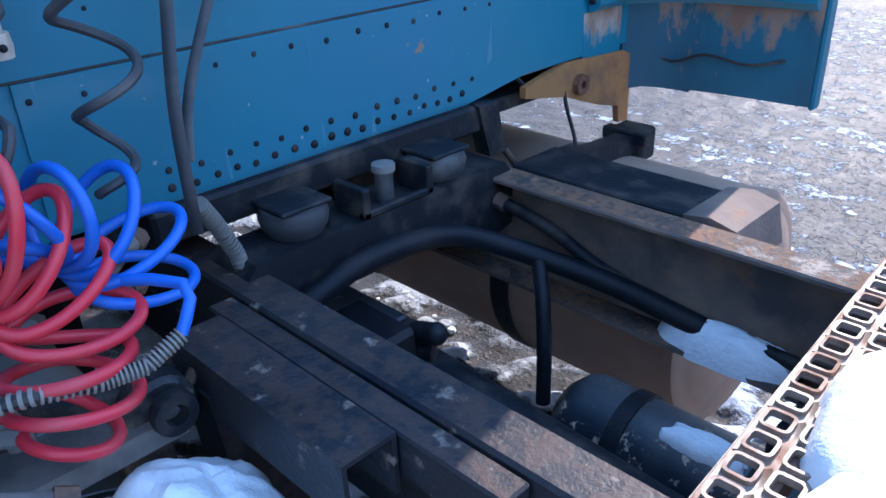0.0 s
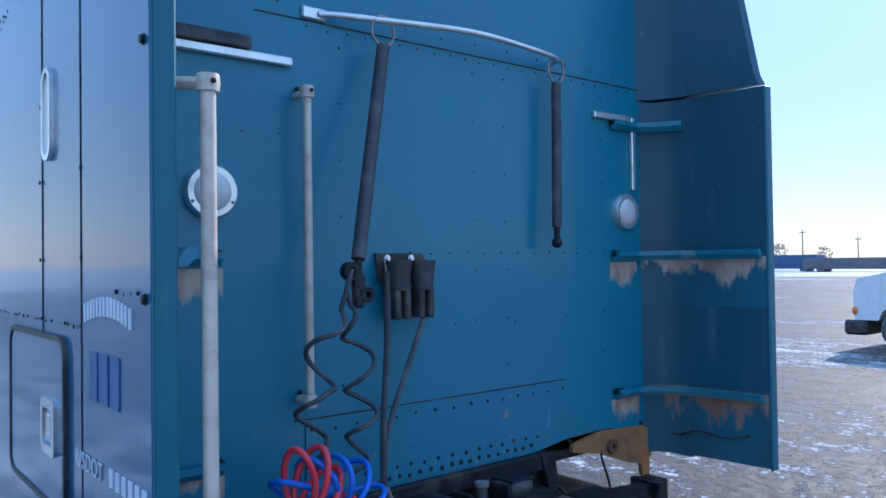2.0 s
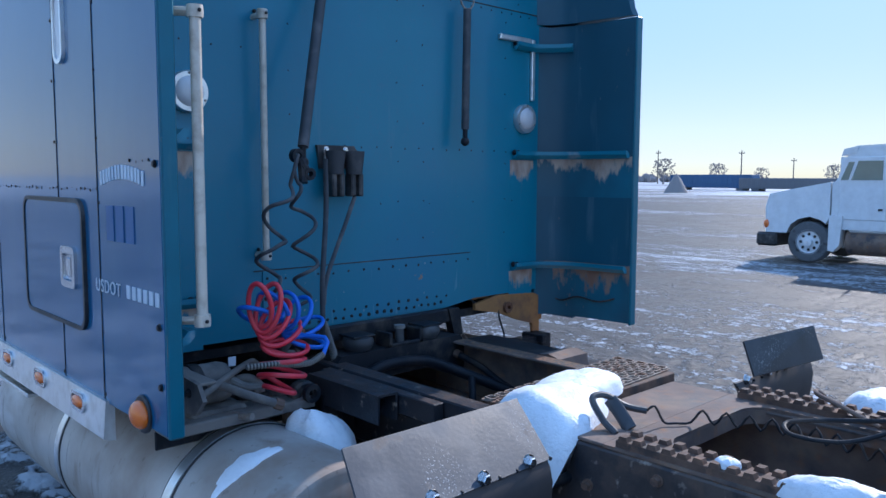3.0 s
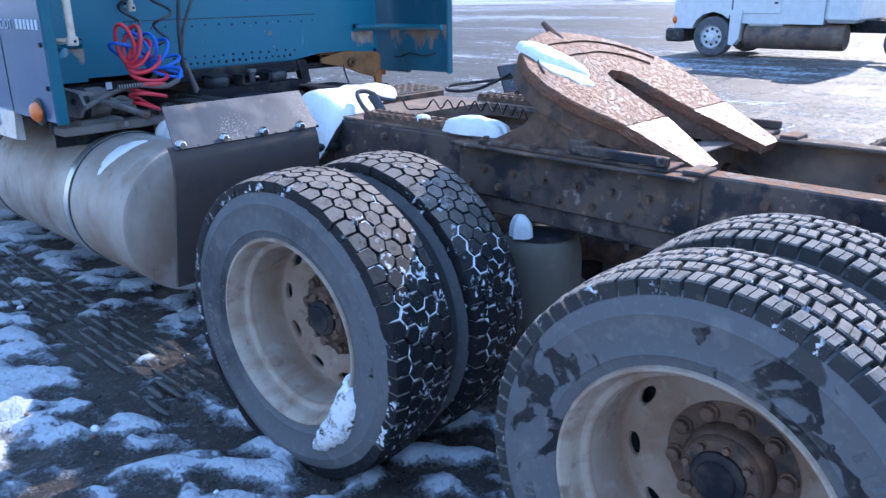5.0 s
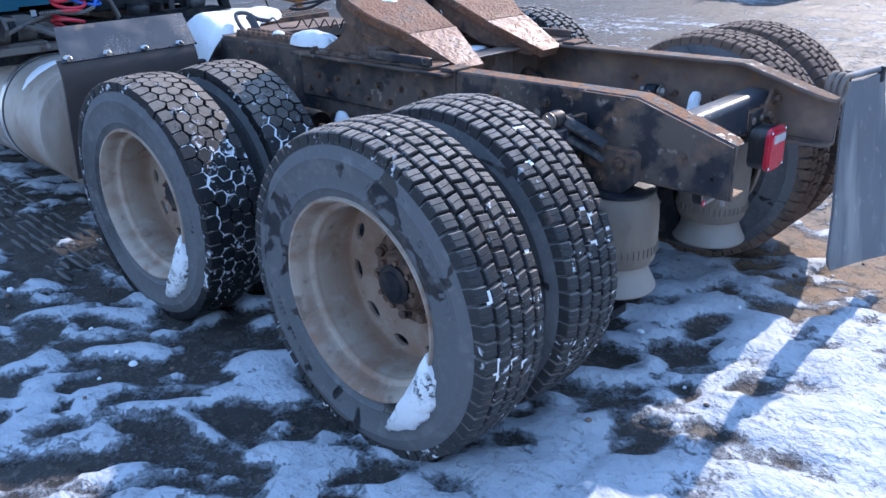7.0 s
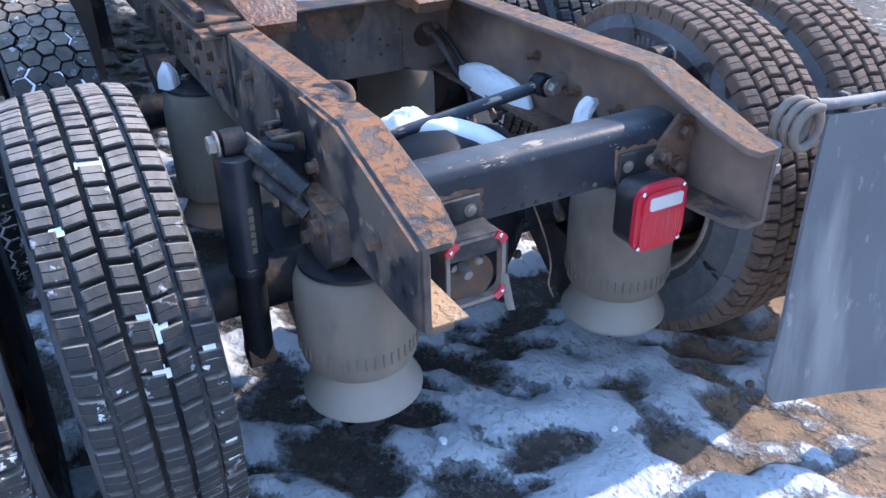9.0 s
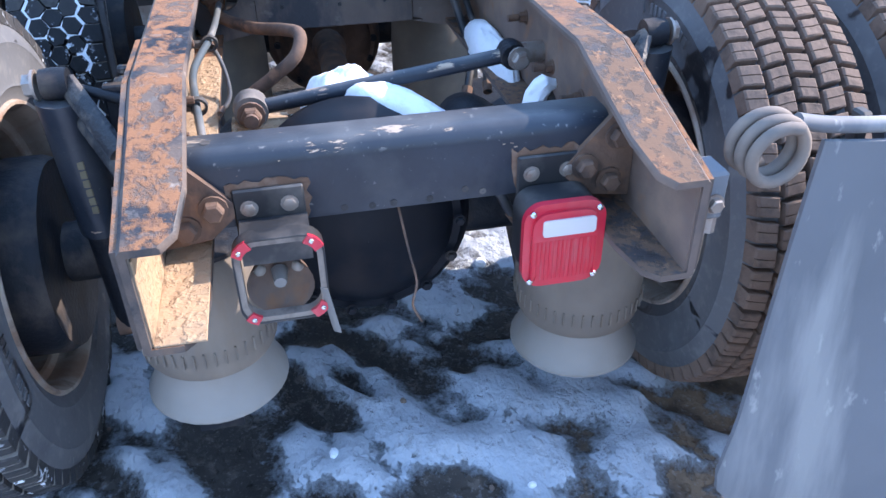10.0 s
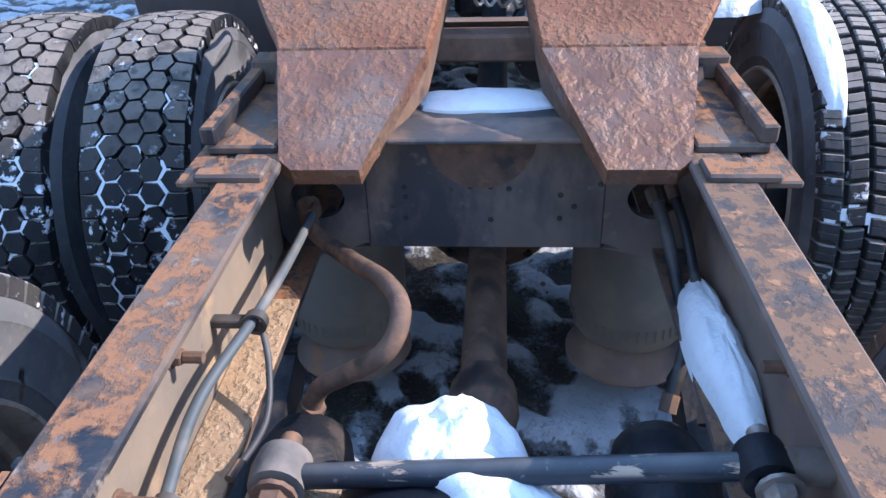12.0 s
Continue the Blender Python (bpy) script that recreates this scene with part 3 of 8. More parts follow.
class Geo:
    """Vertices and faces of one part, in world metres."""

    def __init__(self):
        self.v, self.f = [], []

    def add(self, verts, faces):
        n = len(self.v)
        self.v += [tuple(p) for p in verts]
        self.f += [tuple(i + n for i in q) for q in faces]
        return self

    def box(self, x0, x1, y0, y1, z0, z1, b=0.004, m=None):
        """A box with chamfered edges; m turns and moves it."""
        lo, hi = (min(x0, x1), min(y0, y1), min(z0, z1)), (max(x0, x1), max(y0, y1), max(z0, z1))
        b = min(b, 0.45 * min(hi[i] - lo[i] for i in range(3)))
        verts, idx = [], {}
        for c in range(8):
            s = [(c >> i) & 1 for i in range(3)]
            for a in range(3):
                p = [(hi[i] if s[i] else lo[i]) if i == a else (hi[i] - b if s[i] else lo[i] + b) for i in range(3)]
                idx[c, a] = len(verts)
                verts.append(p)
        faces = []
        for a in range(3):
            u, w = (a + 1) % 3, (a + 2) % 3
            for s in (0, 1):
                q = [idx[(s << a) | (i << u) | (j << w), a] for i, j in ((0, 0), (1, 0), (1, 1), (0, 1))]
                faces.append(q if s else q[::-1])
            for i in (0, 1):
                for j in (0, 1):
                    c0 = (i << u) | (j << w)
                    c1 = c0 | (1 << a)
                    q = [idx[c0, u], idx[c1, u], idx[c1, w], idx[c0, w]]
                    faces.append(q if i == j else q[::-1])
        for c in range(8):
            q = [idx[c, 0], idx[c, 1], idx[c, 2]]
            faces.append(q if bin(c).count("1") % 2 else q[::-1])
        if m is not None:
            verts = [m @ Vector(p) for p in verts]
        return self.add(verts, faces)

    def prism(self, poly, axis, a, b, m=None):
        """A flat outline pushed along an axis from a to b. The outline's pairs are the other two axes in the order x, y, z."""
        def at(p, w):
            q = list(p)
            q.insert("xyz".index(axis), w)
            return q
        n = len(poly)
        verts = [at(p, a) for p in poly] + [at(p, b) for p in poly]
        if m is not None:
            verts = [m @ Vector(p) for p in verts]
        faces = [tuple(range(n))[::-1], tuple(range(n, 2 * n))] + [(i, (i + 1) % n, n + (i + 1) % n, n + i) for i in range(n)]
        return self.add(verts, faces)

    def lathe(self, profile, centre, axis="z", seg=32, closed=False, arc=(0, 360)):
        """Rings of (radius, place along the axis)."""
        full = arc[1] - arc[0] >= 360
        cnt = seg if full else seg + 1
        k = "xyz".index(axis)
        u, w = (k + 1) % 3, (k + 2) % 3
        verts = []
        for r, a in profile:
            for i in range(cnt):
                th = radians(arc[0] + (arc[1] - arc[0]) * i / seg)
                p = [0.0, 0.0, 0.0]
                p[k], p[u], p[w] = centre[k] + a, centre[u] + r * math.cos(th), centre[w] + r * math.sin(th)
                verts.append(p)
        faces, rows = [], len(profile)
        for j in range(rows if closed else rows - 1):
            j2 = (j + 1) % rows
            for i in range(seg):
                i2 = (i + 1) % cnt
                faces.append((j * cnt + i, j * cnt + i2, j2 * cnt + i2, j2 * cnt + i))
        return self.add(verts, faces)

    def rod(self, a, b, r, seg=12, r2=None, cap=True):
        return self.tube([a, b], r, seg, smooth=False, r_end=r2, cap=cap)

    def tube(self, pts, r, seg=10, smooth=True, step=5, r_end=None, cap=True, flat=1.0):
        pts = [Vector(p) for p in pts]
        if smooth and len(pts) > 2:
            out = []
            for i in range(len(pts) - 1):
                p0, p1, p2, p3 = pts[max(i - 1, 0)], pts[i], pts[i + 1], pts[min(i + 2, len(pts) - 1)]
                for s in range(step):
                    t = s / step
                    out.append(0.5 * ((2 * p1) + (p2 - p0) * t + (2 * p0 - 5 * p1 + 4 * p2 - p3) * t * t + (3 * p1 - p0 - 3 * p2 + p3) * t**3))
            pts = out + [pts[-1]]
        n = len(pts)
        way = (pts[1] - pts[0]).normalized()
        side = way.orthogonal().normalized()
        verts = []
        for i, p in enumerate(pts):
            d = (pts[min(i + 1, n - 1)] - pts[max(i - 1, 0)]).normalized()
            side = (side - d * side.dot(d)).normalized()
            up = d.cross(side)
            rr = r if r_end is None else r + (r_end - r) * i / (n - 1)
            for k in range(seg):
                th = 2 * math.pi * k / seg
                verts.append(p + side * (rr * math.cos(th)) + up * (rr * flat * math.sin(th)))
        faces = [(i * seg + k, i * seg + (k + 1) % seg, (i + 1) * seg + (k + 1) % seg, (i + 1) * seg + k) for i in range(n - 1) for k in range(seg)]
        if cap:
            faces += [tuple(range(seg))[::-1], tuple(range((n - 1) * seg, n * seg))]
        return self.add(verts, faces)

    def ball(self, c, rx, ry=None, rz=None, seg=14, rings=8):
        ry, rz = ry or rx, rz or rx
        verts = [(c[0] + rx * math.sin(math.pi * j / rings) * math.cos(2 * math.pi * i / seg), c[1] + ry * math.sin(math.pi * j / rings) * math.sin(2 * math.pi * i / seg), c[2] + rz * math.cos(math.pi * j / rings)) for j in range(rings + 1) for i in range(seg)]
        faces = [(j * seg + i, (j + 1) * seg + i, (j + 1) * seg + (i + 1) % seg, j * seg + (i + 1) % seg) for j in range(rings) for i in range(seg)]
        return self.add(verts, faces)

    def nut(self, c, r, h, axis="x", sign=1):
        """A hexagonal head on a washer."""
        k = "xyz".index(axis)
        a = sorted((0, h * 0.25 * sign))
        self.lathe([(0.0005, a[0]), (r * 1.35, a[0]), (r * 1.35, a[1]), (0.0005, a[1])], c, axis, 12)
        a = sorted((h * 0.2 * sign, h * sign))
        return self.lathe([(0.0005, a[0]), (r, a[0]), (r, a[1] - (0.15 * h if sign > 0 else 0)), (r * 0.8, a[1]), (0.0005, a[1])], c, axis, 6)

    def mirror(self):
        """The same on the other side of the truck."""
        g = Geo()
        g.v = [(x, -y, z) for x, y, z in self.v]
        g.f = [tuple(reversed(q)) for q in self.f]
        return g


def weld(g):
    """Joins points that lie in one place."""
    seen, move, out = {}, [], Geo()
    for p in g.v:
        k = tuple(round(c, 5) for c in p)
        if k not in seen:
            seen[k] = len(out.v)
            out.v.append(p)
        move.append(seen[k])
    out.f = [q for q in (tuple(dict.fromkeys(move[i] for i in f)) for f in g.f) if len(q) > 2]
    return out


def thing(name, at, label, category, group="", kind=""):
    ob = new(name)
    ob.location = at
    ob.empty_display_size = 0.05
    return tagged(ob, label, category, group, kind)


def base_of(ob):
    at = Vector((0, 0, 0))
    while ob is not None:
        at += ob.location
        ob = ob.parent
    return at


EACH = {"wall_rivet", "side_rivet", "inner_bolt", "rail_bolt", "cover_bolt", "gusset_bolt", "bracket_bolt", "hanger_bolt", "base_bolt", "fender_bolt", "small_rivet", "screw", "flange_stud", "lens_screw", "end_fitting", "letter_bar", "large_letter_bar", "tooth", "raised_lip", "fairing_bolt", "bolt_hole", "drilled_hole", "drain_hole", "tread_block", "stiffener_bolt", "bezel_screw", "side_seam", "panel_seam", "eye_nut", "side_rib", "support", "insulator", "tab", "conduit_rib", "rib", "lens_rib", "sidewall_bar", "moulded_rib", "hole", "bulb_socket", "clamp_strip", "bare_patch", "side_sheet", "spigot", "loose_wire", "bracket_tab", "plank_rest", "opening_lip"}


def pieces(geo, join=True):
    """The loose pieces of a Geo; those that touch stay together."""
    n = len(geo.v)
    root = list(range(n))

    def find(i):
        while root[i] != i:
            root[i] = root[root[i]]
            i = root[i]
        return i
    for q in geo.f:
        a = find(q[0])
        for k in q[1:]:
            root[find(k)] = a
    sets = {}
    for q in geo.f:
        sets.setdefault(find(q[0]), []).append(q)
    items = []
    for fs in sets.values():
        vs = sorted({k for q in fs for k in q})
        p = np.array([geo.v[k] for k in vs])
        items.append([p.min(0) - 0.0008, p.max(0) + 0.0008, vs, fs])
    out = []
    for it in items:
        for o in out[-3:] if join else ():
            if (it[0] <= o[1]).all() and (o[0] <= it[1]).all():
                o[0], o[1] = np.minimum(o[0], it[0]), np.maximum(o[1], it[1])
                o[2] += it[2]
                o[3] += it[3]
                break
        else:
            out.append(it)
    for _, _, vs, fs in out:
        g, at = Geo(), {k: i for i, k in enumerate(vs)}
        g.v, g.f = [geo.v[k] for k in vs], [tuple(at[k] for k in q) for q in fs]
        yield g


def part(name, geo, mat, parent=None, label="", smooth=True, angle=38):
    if name in EACH:
        return [mesh_part(name, g, mat, parent, label, smooth, angle) for g in pieces(geo, name not in ("tread_block", "opening_lip"))][0]
    return mesh_part(name, geo, mat, parent, label, smooth, angle)


def mesh_part(name, geo, mat, parent=None, label="", smooth=True, angle=38):
    off = base_of(parent)
    me = bpy.data.meshes.new(name)
    me.from_pydata([(x - off.x, y - off.y, z - off.z) for x, y, z in geo.v], [], geo.f)
    me.validate()
    if smooth:
        me.shade_smooth()
        me.set_sharp_from_angle(angle=radians(angle))
    me.materials.append(mat)
    ob = new(name, me)
    if parent is not None:
        ob.parent = parent
    return tagged(ob, label)


def solo(name, geo, mat, label, category, group="", kind="", smooth=True, at=None):
    """A thing of one mesh."""
    zs = [p[2] for p in geo.v]
    at = at or (sum(p[0] for p in geo.v) / len(geo.v), sum(p[1] for p in geo.v) / len(geo.v), min(zs))
    g = Geo()
    g.v, g.f = [(x - at[0], y - at[1], z - at[2]) for x, y, z in geo.v], geo.f
    ob = part(name, g, mat, None, "", smooth)
    ob.location = at
    return tagged(ob, label, category, group, kind)


def snow_arm(path, radii, seed, seg=30):
    """Snow clinging along a bent line, as one lumpy skin."""
    pts = [Vector(p) for p in path]
    n = 9 * (len(pts) - 1)
    verts = []
    for i in range(n + 1):
        q = i / 9
        k = min(int(q), len(pts) - 2)
        f = smooth(0, 1, q - k) * 0.4 + (q - k) * 0.6
        c, d = pts[k].lerp(pts[k + 1], f), (pts[k + 1] - pts[k]).normalized()
        side = d.cross(Vector((1, 0, 0.05))).normalized()
        r = radii[k] * (1 - f) + radii[k + 1] * f
        for j in range(seg):
            a = 2 * math.pi * j / seg
            w = side * math.cos(a) + d.cross(side) * math.sin(a)
            verts.append(c + w * r * (1 + 0.5 * fbm(1.6 * math.cos(a), 1.6 * math.sin(a), seed + q * 0.9, 3)))
    faces = [(i * seg + j, i * seg + (j + 1) % seg, (i + 1) * seg + (j + 1) % seg, (i + 1) * seg + j) for i in range(n) for j in range(seg)]
    return Geo().add(verts, faces + [tuple(range(seg))[::-1], tuple(range(n * seg, (n + 1) * seg))])


def fbm(x, y, z=0.0, octaves=4):
    s, a, f = 0.0, 0.5, 1.0
    for _ in range(octaves):
        s += a * noise.noise((x * f, y * f, z + 3.7 * f))
        a, f = a * 0.5, f * 2.05
    return s


def heap(cx, cy, lx, ly, h, base, turn=0.0, seed=1.0, rings=12, seg=48, rough=0.25, power=2.4):
    """A lump of snow with an uneven outline; base(x, y) is the surface under it."""
    g, c, s = Geo(), math.cos(radians(turn)), math.sin(radians(turn))
    verts = []
    for j in range(rings + 1):
        q = j / rings
        for i in range(seg):
            th = 2 * math.pi * i / seg
            edge = 1 + rough * 2.2 * fbm(1.3 * math.cos(th), 1.3 * math.sin(th), seed, 4)
            u, w = lx * q * edge * math.cos(th), ly * q * edge * math.sin(th)
            x, y = cx + u * c - w * s, cy + u * s + w * c
            top = h * max(0.0, 1 - q**power) ** 0.6 * (1 + 0.3 * fbm(2.5 * u / lx, 2.5 * w / ly, seed + 5, 3))
            verts.append((x, y, base(x, y) + top - (0.012 if j == rings else 0)))
    faces = [(j * seg + i, (j + 1) * seg + i, (j + 1) * seg + (i + 1) % seg, j * seg + (i + 1) % seg) for j in range(rings) for i in range(seg)]
    faces.append(tuple(range(rings * seg, (rings + 1) * seg))[::-1])
    return g.add(verts, faces)

# ---- ground ----


def smooth(a, b, x):
    t = min(max((x - a) / (b - a), 0.0), 1.0)
    return t * t * (3 - 2 * t)


def near(x, y, cx, cy, r):
    return math.exp(-((x - cx) ** 2 + (y - cy) ** 2) / (r * r))


def snow_cover(x, y):
    """Where the snow lies: about 0.5 is its edge."""
    far = math.hypot(x, y)
    near_by = (1 - smooth(7, 18, far)) * (1 - 0.72 * smooth(1.3, 2.8, y))
    behind = max(smooth(2.3, 3.0, x + 0.45 * min(0.0, y + 1.2)) * (1 - smooth(-0.95, -0.45, y)), smooth(2.95, 3.35, x) * (1 - smooth(0.55, 0.85, y))) * (1 - smooth(4.5, 8, far))
    along, across = 0.71 * (x + y), 0.71 * (y - x)
    s = 0.475 + (1.15 * fbm(along * 5.6 + 1.6 * fbm(y * 2, x * 2, 9.0, 2), across * 9.6 + 1.6 * fbm(x * 2.4, y * 2.4, 5.0, 2), 0.0, 4) + 0.35 * fbm(x * 0.9, y * 1.1, 7.0, 2)) * near_by * (1 - 0.45 * behind)
    s += (0.34 * smooth(4, 10, far) + 0.40 * smooth(6, 14, y)) * fbm(x * 0.09, y * 0.40, 4.0, 4)
    s += 0.29 * behind
    s -= 0.45 * near(x, y, 3.5, 1.25, 0.75) + 0.10 * near(x, y, 0.6, -2.4, 0.9)
    s -= 0.155 * smooth(1.5, 3.2, y) + 0.05 * smooth(9, 14, y) * (1 - smooth(45, 75, far))
    s += 0.07 * (1 - smooth(1.4, 2.4, x)) * (1 - smooth(-1.6, -1.40, y)) * near_by
    s += 0.035 * (1 - smooth(-1.2, -0.6, y)) * near_by + 0.05 * (1 - smooth(0.5, 0.9, abs(y))) * smooth(0.8, 1.3, x) * (1 - smooth(2.9, 3.2, x))
    s += 0.26 * smooth(55, 100, far)
    if -4.0 < x < 0.55:
        s -= 0.24 * smooth(-1.56, -1.46, y) * (1 - smooth(-1.12, -1.03, y)) * (1 - smooth(0.3, 0.55, x))
    return s


def grain(x, y):
    """How far the snow is broken up into flecks among the gravel."""
    yard = max(smooth(1.4, 3.0, y), smooth(-2.5, -4.5, x), smooth(-3.2, -5, y), smooth(5, 7, x))
    return 0.035 + 0.30 * yard * (1 - 0.6 * smooth(40, 90, math.hypot(x, y)))


def ground_height(x, y, s):
    h = 0.012 * fbm(x * 5, y * 5, 2.0, 4) + (0.034 + 0.02 * fbm(x * 7, y * 7, 11.0, 2)) * smooth(0.40, 0.78, s) * (1 - 0.65 * smooth(1.5, 3.0, y)) + 0.022 * fbm(x * 12, y * 12, 6.0, 3)
    h -= 0.02 * near(x, y, 3.6, 1.3, 0.7)
    return (h - 0.012) * (1 - 0.7 * smooth(15, 60, math.hypot(x, y)))


def spread(lo, hi, step, out):
    a = list(np.arange(lo, hi + 1e-6, step))
    d, up, dn = step, [], []
    p = hi
    while p < out:
        d *= 1.13
        p += d
        up.append(p)
    d, p = step, lo
    while p > -out:
        d *= 1.13
        p -= d
        dn.append(p)
    return dn[::-1] + a + up


def build_ground():
    xs, ys = spread(-3.0, 5.0, 0.036, 3000), spread(-3.3, 5.0, 0.036, 3000)
    verts, snow, flecks, mud = [], [], [], []
    for y in ys:
        for x in xs:
            s = snow_cover(x, y)
            snow.append(s)
            flecks.append(grain(x, y))
            mud.append(min(1.0, 1.3 * near(x, y, 3.5, 1.25, 0.75) + 0.8 * near(x, y, 2.9, 0.95, 0.5)))
            verts.append((x, y, ground_height(x, y, s)))
    n = len(xs)
    faces = [(j * n + i, j * n + i + 1, (j + 1) * n + i + 1, (j + 1) * n + i) for j in range(len(ys) - 1) for i in range(n - 1)]
    me = bpy.data.meshes.new("ground")
    me.from_pydata(verts, [], faces)
    me.shade_smooth()
    me.attributes.new("snow", "FLOAT", "POINT").data.foreach_set("value", snow)
    me.attributes.new("grain", "FLOAT", "POINT").data.foreach_set("value", flecks)
    me.attributes.new("mud", "FLOAT", "POINT").data.foreach_set("value", mud)
    me.materials.append(M_GROUND)
    return tagged(new("ground", me), "wet gravel yard with patches of trampled snow", "ground", kind="structure")


build_ground()


def clods():
    """Loose clumps of icy snow and stones round the wheels."""
    rng = random.Random(5)
    for mat, name, count, label in ((M_SNOW, "snow_clods", 90, "small clods of trampled snow on the gravel"), (M_DUSTY, "gravel_stones", 160, "loose brown stones on the snowy gravel")):
        g = Geo()
        for _ in range(count):
            x, y = rng.uniform(-3, 5), rng.uniform(-3.2, 1.6)
            r = rng.uniform(0.006, 0.016) * (1.2 if mat is M_SNOW else 0.8)
            z = ground_height(x, y, snow_cover(x, y))
            g.ball((x, y, z + r * 0.3), r * rng.uniform(0.7, 1.5), r * rng.uniform(0.7, 1.4), r * rng.uniform(0.5, 0.9), 7, 4)
        solo(name, g, mat, label, "snow" if mat is M_SNOW else "stones", kind="stuff", at=(0, 0, 0))


clods()



def tyre_track():
    """Rows of mud pressed up by a tread."""
    rng, g = random.Random(23), Geo()
    for row in range(7):
        y = -1.13 - row * 0.052
        x = -3.6
        while x < 0.32:
            w = rng.uniform(0.05, 0.24)
            if rng.random() < 0.85:
                yy = y + 0.012 * fbm(x * 2, row * 3.1, 2.0, 2) * 2
                z = ground_height(x, yy, snow_cover(x, yy)) - 0.003
                g.ball((x + w / 2, yy, z), w * 0.56, rng.uniform(0.010, 0.017), rng.uniform(0.010, 0.017), 9, 5)
            x += w + rng.uniform(0.008, 0.03)
    solo("track_ridges", g, M_WETMUD, "dark ribbed tyre track pressed into the snowy gravel", "tyre track", kind="stuff", at=(0, 0, 0))


tyre_track()

# ---- distance ----


def twig_tree(x, y, h, seed, spread_by=0.45):
    rng = random.Random(seed)
    t = thing("bare_tree", (x, y, 0), "bare winter tree on the flat horizon", "tree", "trees on the horizon")
    g = Geo().tube([(x, y, 0), (x + rng.uniform(-.3, .3), y, h * 0.35), (x + rng.uniform(-.5, .5), y, h * 0.6)], h * 0.035, 6, r_end=h * 0.015)
    part("trunk", g, M_BARK, t)
    c = Geo()
    for _ in range(170):
        a, e = rng.uniform(0, 6.28), rng.uniform(0.22, 0.92)
        r = h * spread_by * math.sqrt(rng.random()) * math.sqrt(max(0.05, 1 - ((e - 0.55) / 0.42) ** 2))
        p = Vector((x + r * math.cos(a), y + r * math.sin(a), h * e))
        q = p + Vector((rng.uniform(-1, 1), rng.uniform(-1, 1), rng.uniform(0.2, 1))).normalized() * h * 0.10
        c.tube([p, (p + q) / 2 + Vector((0.05, 0, 0.02)), q], h * 0.008, 4, smooth=False)
        c.ball(q, h * rng.uniform(0.02, 0.045), h * 0.03, h * rng.uniform(0.015, 0.03), 5, 3)
    part("crown", c, M_BARK, t, "grey leafless crown")


def utility_pole(x, y, h):
    t = thing("utility_pole", (x, y, 0), "tall wooden utility pole far across the field", "pole", "poles on the horizon")
    part("post", Geo().rod((x, y, 0), (x, y, h), 0.22, 8, 0.14), M_WOODPOLE, t)
    part("crossarm", Geo().box(x - 0.8, x + 0.8, y - 0.1, y + 0.1, h - 0.9, h - 0.65, 0.02), M_WOODPOLE, t)
    part("insulator", Geo().rod((x - 0.7, y, h - 0.65), (x - 0.7, y, h - 0.35), 0.07, 6).rod((x + 0.7, y, h - 0.65), (x + 0.7, y, h - 0.35), 0.07, 6), M_FARM, t)


def bush_row():
    rng = random.Random(9)
    g = Geo()
    for _ in range(650):
        x = rng.uniform(-420, 120)
        y = 300 + rng.uniform(-25, 40)
        if fbm(x * 0.012, 0.3, 1, 3) < -0.06:
            continue
        r = rng.uniform(0.6, 1.9)
        g.ball((x, y, r * 0.8), r * rng.uniform(0.8, 1.8), r, r * rng.uniform(0.6, 1.3), 7, 5)
    solo("shrub_belt", g, M_BARK, "low belt of leafless shrubs along the horizon", "shrubs", kind="stuff", at=(-150, 300, 0))


def heading(deg, far):
    return -far * math.sin(radians(deg)), far * math.cos(radians(deg))


bush_row()
for i, (deg, far, h) in enumerate(((31.0, 230, 7.5), (27.4, 260, 6.5), (24.5, 280, 5.5), (20, 250, 6), (14, 270, 5.5), (9, 260, 6))):
    twig_tree(*heading(deg, far), h, 40 + i)
for deg, far, h in ((33.6, 210, 8.5), (31.4, 240, 10), (25.8, 230, 9.5), (22.5, 260, 8), (17.0, 250, 9), (16.2, 255, 9), (37.5, 300, 8)):
    utility_pole(*heading(deg, far), h)


def far_container(deg, far, length, h, mat, label, name, cat):
    x, y = heading(deg, far)
    t = thing(name, (x, y, 0), label, cat, "trailers across the yard")
    part("body", Geo().box(x - length / 2, x + length / 2, y - 1.2, y + 1.2, 0.35, h, 0.05), mat, t)
    g = Geo()
    for k in range(int(length / 0.8)):
        g.box(x - length / 2 + k * 0.8 + 0.2, x - length / 2 + k * 0.8 + 0.5, y - 1.25, y - 1.2, 0.6, h - 0.2, 0.02)
    part("side_rib", g, mat, t)
    g = Geo()
    for sx in (-0.35, 0.35):
        g.box(x + sx * length - 0.5, x + sx * length + 0.5, y - 1.1, y + 1.1, 0, 0.36, 0.03)
    part("support", g, M_FARM, t)


far_container(27.5, 120, 13, 2.3, M_FARBLUE, "haze-paled blue shipping container across the snowy yard", "shipping_container", "container")
far_container(22.0, 110, 15, 1.8, M_FARM, "dark low trailer parked across the snowy yard", "flat_trailer", "trailer")
far_container(15.5, 125, 16, 2.0, M_FARBLUE, "long blue trailer parked across the snowy yard", "long_trailer", "trailer")

tx, ty = heading(30.0, 95)
tent = thing("spoil_heap", (tx, ty, 0), "pointed brown heap on the snow field", "heap")
part("mound", Geo().lathe([(1.5, -0.05), (1.0, 0.8), (0.4, 1.9), (0.02, 2.3)], (tx, ty, 0), "z", 9), M_BARK, tent)

# ---- parked white truck ----


